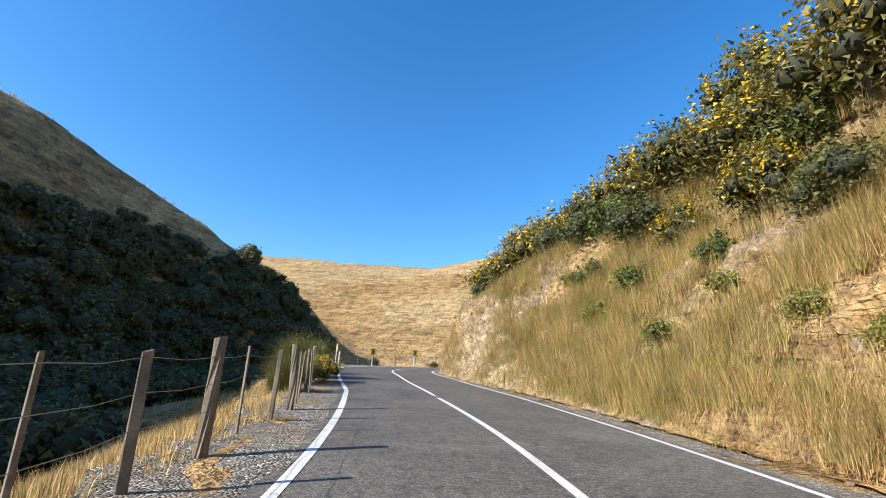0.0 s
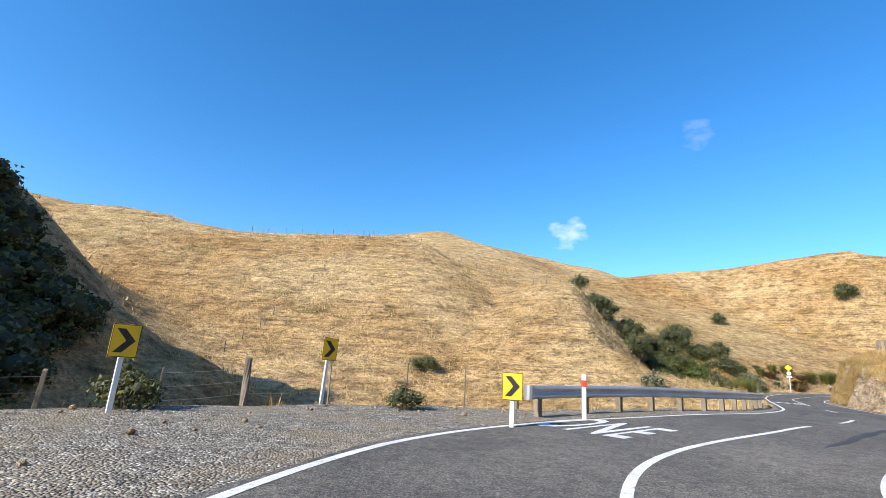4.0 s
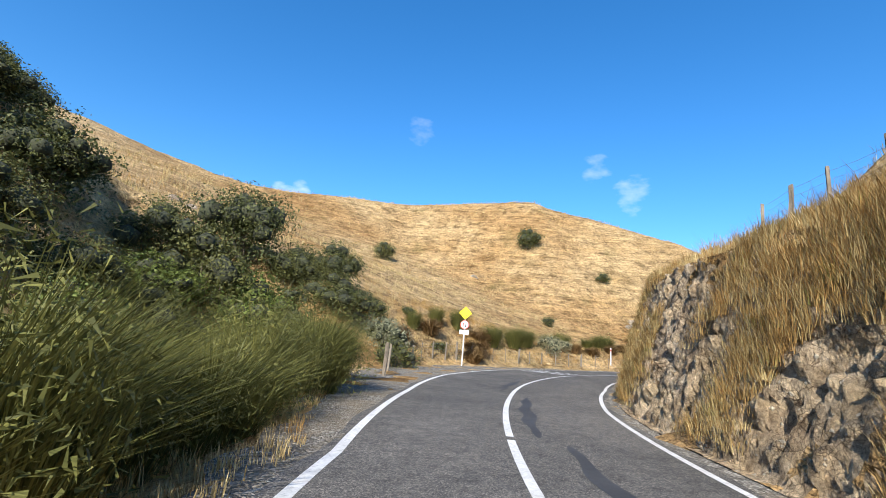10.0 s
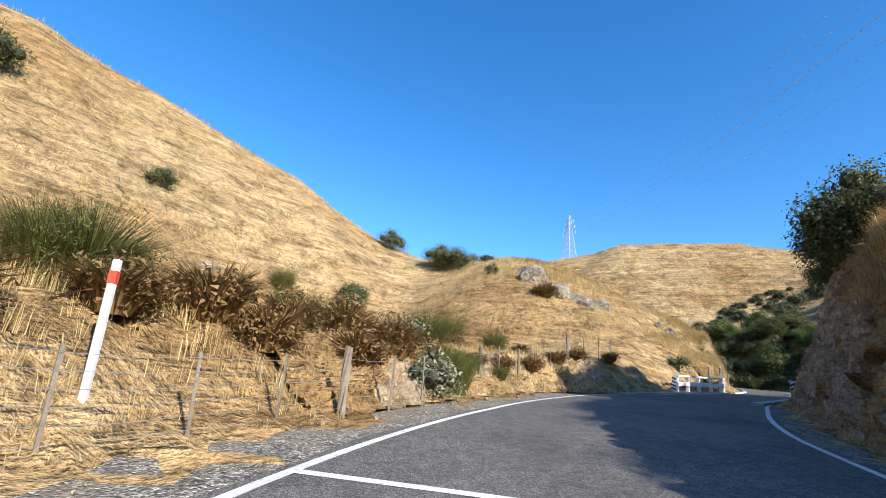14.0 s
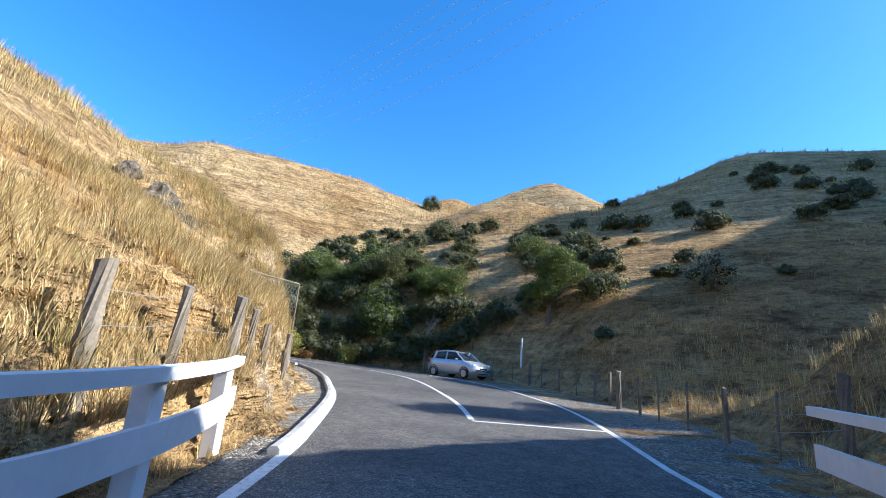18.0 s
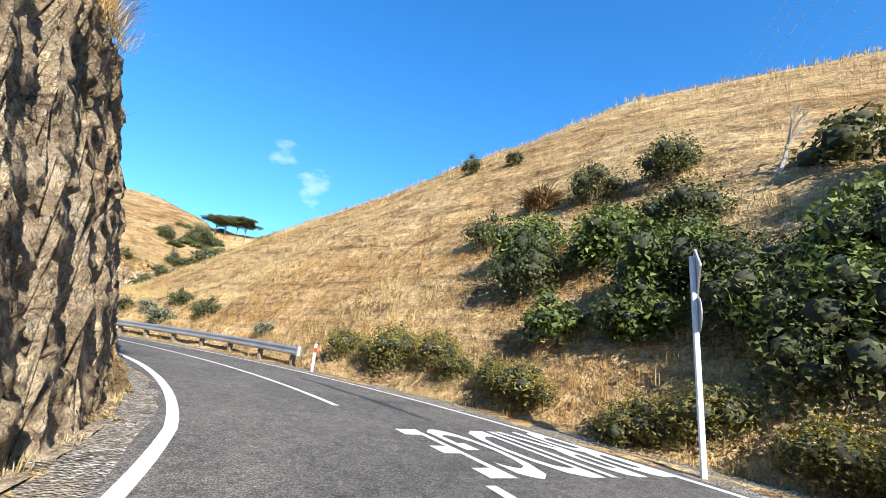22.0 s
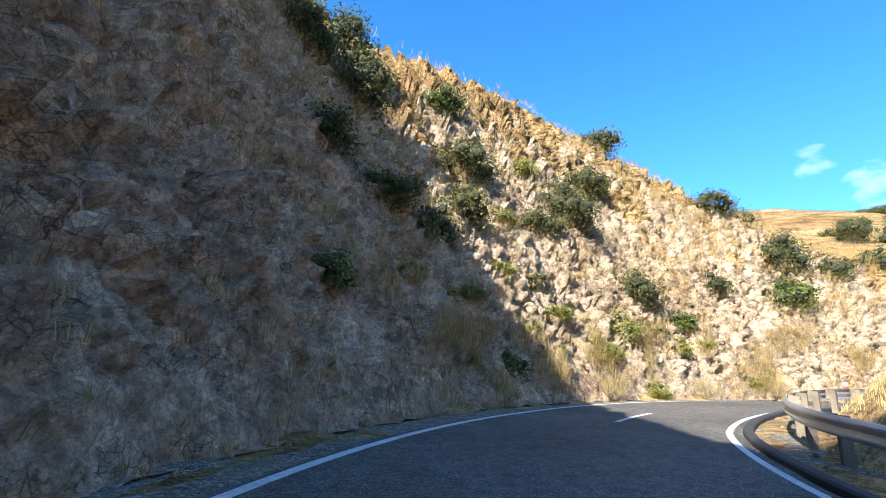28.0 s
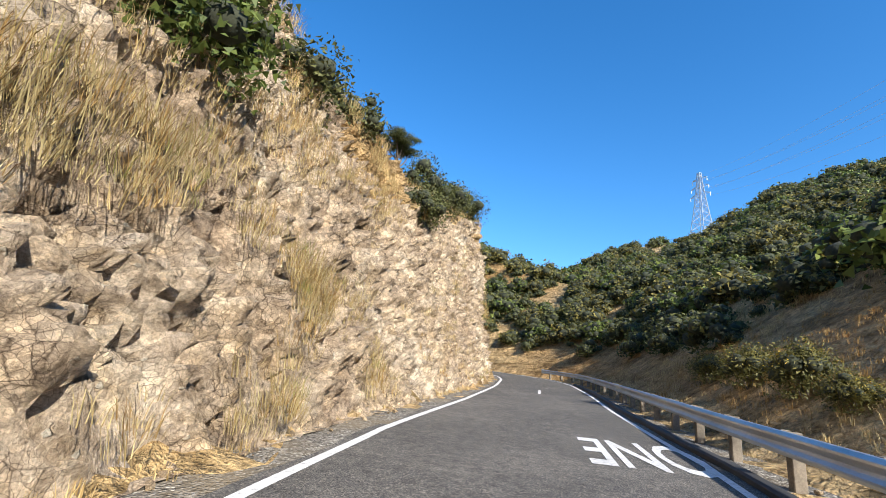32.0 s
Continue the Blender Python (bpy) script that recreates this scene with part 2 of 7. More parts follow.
def mat_rock(name, dark, light, tan, sc=1.0, stones=0.88):
    """Shattered greywacke in dusty clay: angular blocks, broken joints, ochre and rosy stains, pale stones set in the face."""
    m, nt, n, l, b = nodes_of(name)
    v0 = where(nt)
    wob = noise_node(nt, 1.7 * sc, 4, 0.65, v0)
    vm = nt.nodes.new("ShaderNodeVectorMath")
    vm.operation = "MULTIPLY_ADD"
    vm.inputs[1].default_value = (0.14, 0.14, 0.18)
    l.new(wob.outputs["Color"], vm.inputs[0])
    l.new(v0, vm.inputs[2])
    v = vm.outputs[0]

    def vor(scale, feature="F1"):
        q = nt.nodes.new("ShaderNodeTexVoronoi")
        q.feature = feature
        q.inputs["Scale"].default_value = scale * sc
        l.new(v, q.inputs["Vector"])
        return q
    warp = noise_node(nt, 0.5 * sc, 5, 0.65, v0)
    stain = noise_node(nt, 0.9 * sc, 5, 0.7, where(nt, (1, 1, 0.6)), 0.6)
    rosy = noise_node(nt, 0.35 * sc, 4, 0.6, where(nt, (1.3, 0.8, 1.0)))
    broken = noise_node(nt, 1.4 * sc, 3, 0.6, v0)
    fine = noise_node(nt, 15.0 * sc, 5, 0.75, v0)
    mid = noise_node(nt, 4.0 * sc, 7, 0.75, v0)
    grit = noise_node(nt, 38.0, 4, 0.8, v0)
    c = ramp_node(nt, warp.outputs["Fac"], [(0.30, dark), (0.5, tan), (0.68, light)]).outputs["Color"]
    om = ramp_node(nt, stain.outputs["Fac"], [(0.52, (0, 0, 0)), (0.68, (0.6, 0.6, 0.6))]).outputs["Color"]
    c = mix_node(nt, om, c, (0.38, 0.27, 0.145))
    rm = ramp_node(nt, rosy.outputs["Fac"], [(0.52, (0, 0, 0)), (0.7, (0.4, 0.4, 0.4))]).outputs["Color"]
    c = mix_node(nt, rm, c, (0.46, 0.34, 0.25))
    heights = []
    gap = ramp_node(nt, broken.outputs["Fac"], [(0.42, (0, 0, 0)), (0.6, (1, 1, 1))]).outputs["Color"]
    for scale, lo, hi, amount, wide, h in ((1.5, 0.80, 1.14, 0.9, 0.022, 1.2), (4.6, 0.72, 1.2, 0.8, 0.035, 0.7), (14.0, 0.72, 1.28, 0.7, 0.05, 0.3)):
        q = vor(scale)
        sep = nt.nodes.new("ShaderNodeSeparateColor")
        l.new(q.outputs["Color"], sep.inputs[0])
        t = ramp_node(nt, sep.outputs[0], [(0.0, (lo, lo * 0.96, lo * 0.92)), (0.6, (1, 1, 1)), (1.0, (hi, hi * 0.98, hi * 0.93))]).outputs["Color"]
        c = mix_node(nt, amount, c, t, "MULTIPLY")
        e = vor(scale, "DISTANCE_TO_EDGE")
        j = ramp_node(nt, e.outputs["Distance"], [(0.0, (0.16, 0.13, 0.11)), (wide, (1, 1, 1))]).outputs["Color"]
        c = mix_node(nt, gap, c, mix_node(nt, 0.8, c, j, "MULTIPLY"))
        heights.append((sep.outputs[1], h))
    peb = nt.nodes.new("ShaderNodeTexVoronoi")
    peb.inputs["Scale"].default_value = 9.0 * sc
    peb.distance = "MANHATTAN"
    l.new(v, peb.inputs["Vector"])
    sp = nt.nodes.new("ShaderNodeSeparateColor")
    l.new(peb.outputs["Color"], sp.inputs[0])
    isp = ramp_node(nt, sp.outputs[1], [(stones - 0.02, (0, 0, 0)), (stones, (1, 1, 1))]).outputs["Color"]
    near = ramp_node(nt, peb.outputs["Distance"], [(0.36, (1, 1, 1)), (0.46, (0, 0, 0))]).outputs["Color"]
    stone = mix_node(nt, 1.0, isp, near, "MULTIPLY")
    c = mix_node(nt, mix_node(nt, 0.65, (0, 0, 0), stone), c, (0.62, 0.56, 0.44))
    for node, lo, hi, k in ((grit, 0.6, 1.3, 0.7), (fine, 0.55, 1.25, 0.75), (mid, 0.5, 1.3, 0.8)):
        c = mix_node(nt, k, c, ramp_node(nt, node.outputs["Fac"], [(0.34, (lo, lo * 0.95, lo * 0.9)), (0.5, (1, 1, 1)), (0.66, (hi, hi * 0.99, hi * 0.96))]).outputs["Color"], "MULTIPLY")
    l.new(c, b.inputs["Base Color"])
    b.inputs["Roughness"].default_value = 0.93
    b.inputs["Specular IOR Level"].default_value = 0.2
    total = mid.outputs["Fac"]
    for h, k in heights + [(stone, 0.4), (fine.outputs["Fac"], 0.5), (grit.outputs["Fac"], 0.25)]:
        add = nt.nodes.new("ShaderNodeMath")
        add.operation = "MULTIPLY_ADD"
        add.inputs[1].default_value = k
        l.new(h, add.inputs[0])
        l.new(total, add.inputs[2])
        total = add.outputs[0]
    bump_node(nt, b, total, 1.0, 0.16)
    return m


def mat_leaf(name, lo, hi, rough=0.6, trans=0.25):
    m, nt, n, l, b = nodes_of(name)
    g = nt.nodes.new("ShaderNodeNewGeometry")
    o = nt.nodes.new("ShaderNodeObjectInfo")
    c = ramp_node(nt, g.outputs["Random Per Island"], [(0.0, lo), (1.0, hi)]).outputs["Color"]
    v = where(nt)
    big = noise_node(nt, 0.9, 3, 0.5, v)
    t = ramp_node(nt, big.outputs["Fac"], [(0.3, (0.7, 0.72, 0.68)), (0.7, (1.15, 1.12, 1.0))]).outputs["Color"]
    c = mix_node(nt, 0.9, c, t, "MULTIPLY")
    r = ramp_node(nt, o.outputs["Random"], [(0.0, (0.8, 0.85, 0.8)), (1.0, (1.15, 1.1, 1.0))]).outputs["Color"]
    c = mix_node(nt, 0.8, c, r, "MULTIPLY")
    l.new(c, b.inputs["Base Color"])
    b.inputs["Roughness"].default_value = rough
    b.inputs["Specular IOR Level"].default_value = 0.3
    tr = nt.nodes.new("ShaderNodeBsdfTranslucent")
    l.new(c, tr.inputs["Color"])
    mx = nt.nodes.new("ShaderNodeMixShader")
    mx.inputs[0].default_value = trans
    l.new(b.outputs[0], mx.inputs[1])
    l.new(tr.outputs[0], mx.inputs[2])
    l.new(mx.outputs[0], n["Material Output"].inputs["Surface"])
    return m


def mat_paint():
    m, nt, n, l, b = nodes_of("worn_white_road_paint")
    v = where(nt)
    wear = noise_node(nt, 14.0, 6, 0.75, v)
    big = noise_node(nt, 1.2, 4, 0.6, v)
    c = ramp_node(nt, wear.outputs["Fac"], [(0.30, (0.26, 0.25, 0.23)), (0.42, (0.62, 0.6, 0.56)), (0.6, (0.78, 0.76, 0.72))]).outputs["Color"]
    t = ramp_node(nt, big.outputs["Fac"], [(0.3, (0.8, 0.79, 0.77)), (0.65, (1, 1, 1))]).outputs["Color"]
    l.new(mix_node(nt, 1.0, c, t, "MULTIPLY"), b.inputs["Base Color"])
    b.inputs["Roughness"].default_value = 0.7
    bump_node(nt, b, wear.outputs["Fac"], 0.3, 0.004)
    return m


M_HILL = mat_hill()
M_ROAD = mat_asphalt()
M_PAINT = mat_paint()
M_GRAVEL = mat_gravel()
M_ROCK = mat_rock("pale_stony_clay", (0.44, 0.34, 0.225), (0.72, 0.59, 0.42), (0.60, 0.465, 0.30), 1.0, 0.78)
M_ROCK_GREY = mat_rock("grey_brown_rock", (0.46, 0.37, 0.26), (0.78, 0.66, 0.49), (0.64, 0.515, 0.36), 1.2, 0.8)
M_ROCK_CLIFF = mat_rock("pale_blocky_rock", (0.46, 0.36, 0.255), (0.80, 0.68, 0.52), (0.66, 0.525, 0.375), 0.9, 0.9)
M_BOULDER = mat_rock("weathered_grey_boulder", (0.20, 0.18, 0.15), (0.46, 0.42, 0.35), (0.33, 0.29, 0.23), 0.7, 1.2)
M_STEEL = simple("galvanised_steel", (0.52, 0.53, 0.54), 0.42, 0.75, 0.14, 6.0, 0.08, 0.003)
M_WOOD = simple("weathered_grey_wood", (0.23, 0.19, 0.14), 0.9, 0, 0.4, 14.0, 0.5, 0.01)
M_WHITE = simple("white_paint", (0.74, 0.74, 0.72), 0.55, 0, 0.1, 5.0, 0.06, 0.003)
M_RED = simple("red_reflective_band", (0.55, 0.06, 0.03), 0.5, 0, 0.1)
M_YELLOW = simple("yellow_sign_face", (0.85, 0.52, 0.02), 0.45, 0, 0.06, 3.0, 0.02, 0.001)
M_BRIGHT = simple("bright_yellow_sign_face", (0.9, 0.72, 0.0), 0.45, 0, 0.05, 3.0, 0.02, 0.001)
M_BLACK = simple("black_sign_ink", (0.02, 0.02, 0.02), 0.5, 0, 0.2)
M_SIGNBACK = simple("bare_aluminium", (0.55, 0.56, 0.57), 0.5, 0.6, 0.1)
M_TAR = simple("bitumen_patch", (0.045, 0.044, 0.043), 0.75, 0, 0.3, 5.0, 0.3, 0.01)
M_WIRE = simple("galvanised_wire", (0.42, 0.42, 0.41), 0.5, 0.7, 0.1)
M_BARK = simple("grey_brown_bark", (0.16, 0.125, 0.09), 0.95, 0, 0.35, 10.0, 0.6, 0.02)
M_DEADWOOD = simple("bleached_dead_wood", (0.40, 0.35, 0.29), 0.9, 0, 0.3, 10.0, 0.5, 0.01)


# ---------------------------------------------------------------- mesh helpers
def mesh_from(name, verts, faces, mats, smooth=False, idx=None):
    """A mesh out of numpy arrays; faces: one array (n, 3 or 4), or a list of lists."""
    me = bpy.data.meshes.new(name)
    if isinstance(faces, np.ndarray):
        n, k = faces.shape
        me.vertices.add(len(verts))
        me.vertices.foreach_set("co", np.asarray(verts, dtype=np.float32).ravel())
        me.loops.add(n * k)
        me.loops.foreach_set("vertex_index", faces.astype(np.int32).ravel())
        me.polygons.add(n)
        me.polygons.foreach_set("loop_start", np.arange(0, n * k, k, dtype=np.int32))
        me.polygons.foreach_set("loop_total", np.full(n, k, dtype=np.int32))
        if idx is not None:
            me.polygons.foreach_set("material_index", np.asarray(idx, dtype=np.int32))
        if smooth:
            me.polygons.foreach_set("use_smooth", np.ones(n, dtype=bool))
        me.update(calc_edges=True)
    else:
        me.from_pydata([tuple(v) for v in verts], [], faces)
        if smooth:
            for p in me.polygons:
                p.use_smooth = True
        me.update()
    for m in (mats if isinstance(mats, (list, tuple)) else [mats]):
        me.materials.append(m)
    return me


def part(name, bm, material, parent, label=""):
    """One bmesh as one mesh object under a thing or under a part."""
    me = bpy.data.meshes.new(name)
    bm.normal_update()
    bm.to_mesh(me)
    bm.free()
    me.materials.append(material)
    ob = new(name, me)
    ob.parent = parent
    if label:
        ob["label"] = label
    return ob


def piece(name, me, parent, m=None, label=""):
    """A shared mesh as a part."""
    ob = new(name, me)
    ob.parent = parent
    if m is not None:
        ob.matrix_basis = m
    if label:
        ob["label"] = label
    return ob


def thing(name, m, label, category, group="", kind=""):
    e = new(name)
    e.empty_display_size = 0.2
    e.matrix_basis = m
    return tagged(e, label, category, group, kind)


def box_bm(sx, sy, sz, at=(0, 0, 0), bevel=0.0, turn=None, bm=None):
    """A box with bevelled edges; at is the centre."""
    own = bmesh.new()
    bmesh.ops.create_cube(own, size=1.0)
    bmesh.ops.scale(own, vec=(sx, sy, sz), verts=own.verts)
    if bevel:
        bmesh.ops.bevel(own, geom=own.edges[:], offset=bevel, segments=1, affect="EDGES")
    if turn is not None:
        bmesh.ops.transform(own, matrix=turn, verts=own.verts)
    bmesh.ops.translate(own, vec=at, verts=own.verts)
    if bm is None:
        return own
    tmp = bpy.data.meshes.new("tmp")
    own.to_mesh(tmp)
    own.free()
    bm.from_mesh(tmp)
    bpy.data.meshes.remove(tmp)
    return bm


def tube_bm(points, radii, sides=6, bm=None, cap=True):
    """A tapered tube along points."""
    bm = bm or bmesh.new()
    rings = []
    pts = [Vector(p) for p in points]
    for i, p in enumerate(pts):
        d = (pts[min(i + 1, len(pts) - 1)] - pts[max(i - 1, 0)]).normalized()
        q = d.to_track_quat("Z", "Y").to_matrix()
        r = radii[i] if isinstance(radii, (list, tuple)) else radii
        rings.append([bm.verts.new(p + q @ Vector((r * math.cos(2 * math.pi * k / sides), r * math.sin(2 * math.pi * k / sides), 0))) for k in range(sides)])
    for a, b in zip(rings, rings[1:]):
        for k in range(sides):
            bm.faces.new((a[k], a[(k + 1) % sides], b[(k + 1) % sides], b[k]))
    if cap:
        bm.faces.new(rings[0][::-1])
        bm.faces.new(rings[-1])
    return bm


# ---------------------------------------------------------------- the plan: road and hills
ROAD = [(2.0, -24.0, -0.90), (2.0, -9.0, -0.33), (1.8, -0.0, -0.00), (1.4, 8.0, 0.29), (0.3, 15.9, 0.59), (-1.1, 23.8, 0.96), (-1.8, 32.0, 1.34), (2.1, 39.9, 1.63), (9.5, 43.8, 1.87), (16.8, 47.2, 1.90), (23.4, 51.6, 1.87), (29.4, 56.9, 1.86), (35.3, 62.3, 1.92), (41.4, 67.6, 1.98), (47.5, 72.7, 2.05), (54.3, 77.0, 2.20), (61.6, 80.3, 2.44), (69.5, 82.2, 2.73), (77.6, 82.5, 2.95), (85.6, 81.0, 3.26), (92.6, 77.0, 3.79), (98.4, 71.5, 4.22)]
ROAD += [(103.2, 65.1, 4.52), (107.9, 58.6, 4.80), (112.0, 51.7, 5.08), (116.8, 45.2, 5.42), (123.4, 39.6, 5.82), (132.1, 39.4, 6.18), (139.9, 42.5, 6.63), (146.4, 47.7, 7.13), (151.2, 54.3, 7.62), (154.7, 61.6, 8.01), (157.5, 69.1, 8.39), (161.0, 76.4, 8.84), (167.2, 81.8, 9.28), (175.1, 84.4, 9.74), (183.3, 84.0, 10.14), (191.1, 81.8, 10.46), (198.7, 79.3, 10.80), (210.0, 75.6, 11.30), (219.5, 73.6, 11.80), (229.0, 75.5, 12.30), (236.0, 82.0, 12.80), (240.0, 92.0, 13.30)]


def catmull(pts, step=0.5):
    p = np.array(pts, dtype=float)
    p = np.vstack([2 * p[0] - p[1], p, 2 * p[-1] - p[-2]])
    out = []
    for i in range(1, len(p) - 2):
        n = max(2, int(np.linalg.norm(p[i + 1] - p[i]) / 0.1))
        u = np.linspace(0, 1, n, endpoint=False)[:, None]
        out.append(0.5 * (2 * p[i] + (p[i + 1] - p[i - 1]) * u + (2 * p[i - 1] - 5 * p[i] + 4 * p[i + 1] - p[i + 2]) * u ** 2
                          + (3 * p[i] - p[i - 1] - 3 * p[i + 1] + p[i + 2]) * u ** 3))
    out = np.vstack(out)
    s = np.concatenate([[0], np.cumsum(np.linalg.norm(np.diff(out[:, :2], axis=0), axis=1))])
    m = np.arange(0, s[-1], step)
    return np.stack([np.interp(m, s, out[:, k]) for k in range(3)], 1)


RC = catmull(ROAD)                                    # centre line, a point every half metre
S0 = int(np.argmin(np.hypot(RC[:, 0] - 1.5, RC[:, 1]))) * 0.5
RS = np.arange(len(RC)) * 0.5 - S0                     # metres along the road; 0 where the drive begins
RT = np.gradient(RC[:, :2], axis=0)
RT /= np.linalg.norm(RT, axis=1)[:, None]
RN = np.stack([-RT[:, 1], RT[:, 0]], 1)                # to the left


def along(table):
    """A quantity that varies along the road, from (metres, value) pairs."""
    t = np.array(table, dtype=float)
    return lambda s: np.interp(s, t[:, 0], t[:, 1])


LEFT_W = along([(0, 2.97), (8, 2.90), (16, 2.75), (24, 3.00), (32, 3.40), (41, 3.35), (50, 2.80), (58, 2.58), (66, 2.50), (74, 2.25), (82, 2.20), (90, 2.25), (98, 2.25), (106, 2.93), (114, 3.86), (122, 4.03), (130, 4.40), (138, 3.70), (146, 3.10), (154, 3.00), (162, 2.50), (170, 2.10), (178, 2.65), (186, 3.45), (195, 4.2), (204, 3.8), (212, 2.88), (220, 2.50), (229, 2.37), (237, 2.45), (245, 2.90), (253, 3.10), (262, 2.40), (270, 2.20), (278, 2.35), (286, 2.60), (294, 2.30)])
RIGHT_W = along([(0, 2.82), (8, 2.87), (16, 3.05), (24, 2.80), (32, 2.40), (41, 2.50), (50, 2.40), (58, 2.80), (66, 2.75), (74, 2.60), (82, 2.40), (90, 2.27), (98, 2.55), (106, 2.67), (114, 3.19), (122, 3.12), (130, 3.40), (138, 3.60), (146, 3.10), (154, 3.00), (162, 2.40), (170, 2.10), (178, 2.40), (186, 3.45), (195, 3.50), (204, 3.50), (212, 3.00), (220, 2.45), (229, 2.23), (237, 2.30), (245, 2.90), (253, 2.90), (262, 2.30), (270, 2.10), (278, 2.30), (286, 2.65), (294, 2.40)])
# flat ground beyond the edge line, and the steepness of the cut above it and of the fill below it
LEFT_SH = along([(-30, 1.0), (20, 1.4), (26, 1.4), (30, 2.2), (33, 4.2), (36, 6.3), (39, 6.6), (43, 4.2), (46, 2.0), (50, 1.5), (64, 1.1), (72, 0.45), (98, 0.45), (105, 2.0), (114, 3.9), (124, 3.4), (134, 2.2),
                 (142, 1.5), (148, 1.55), (153, 1.4), (157, 0.6), (174, 0.6), (178, 0.7), (190, 1.3), (206, 0.75), (222, 0.65), (240, 1.3), (258, 1.0), (300, 0.8)])
RIGHT_SH = along([(-30, 1.0), (18, 0.9), (24, 0.5), (38, 0.45), (46, 0.9), (52, 0.5), (60, 0.4), (84, 0.5), (100, 0.6), (130, 0.6), (150, 1.0), (156, 0.6), (174, 0.8),
                  (180, 3.0), (190, 3.4), (204, 3.2), (210, 1.2), (214, 1.1), (240, 1.5), (300, 1.2)])
LEFT_CUT = along([(-30, 2.0), (56, 1.8), (70, 0.8), (100, 0.7), (140, 0.9), (150, 1.2), (172, 1.2), (177, 2.0), (184, 3.2), (200, 3.6), (208, 5.0), (232, 5.0), (244, 3.8), (254, 2.5), (259, 2.0), (263, 1.8), (270, 2.6), (294, 3.0), (302, 4.5), (308, 6.5), (320, 6.5)])
RIGHT_CUT = along([(-30, 1.35), (14, 1.35), (20, 2.0), (25, 3.0), (37, 3.2), (42, 2.0), (46, 1.1), (54, 1.5), (72, 1.6), (80, 2.2), (106, 3.0), (112, 3.6), (120, 3.8), (136, 3.4), (152, 3.0), (158, 2.6), (162, 1.2), (300, 0.8)])
# the height of the bench above the cut
LEFT_BENCH = along([(164, 90.0), (172, 0.9), (178, 1.3), (185, 1.8), (190, 4.0), (195, 8.0), (202, 90.0)])
RIGHT_BENCH = along([(40, 30.0), (46, 1.2), (54, 1.0), (72, 1.1), (78, 1.5), (84, 2.2), (92, 2.7), (100, 3.0), (108, 3.5), (114, 4.0), (120, 4.4), (128, 4.6), (136, 4.4), (150, 4.4), (160, 4.4), (164, 30.0)])
LEFT_FILL = along([(-30, 0.75), (30, 0.6), (60, 0.7), (80, 0.35), (100, 0.25), (130, 0.2), (156, 1.2), (172, 1.2), (180, 0.6), (300, 0.6)])
RIGHT_FILL = along([(-30, 0.6), (150, 0.6), (156, 1.2), (168, 1.2), (176, 0.12), (186, 0.2), (194, 0.7), (300, 0.75)])

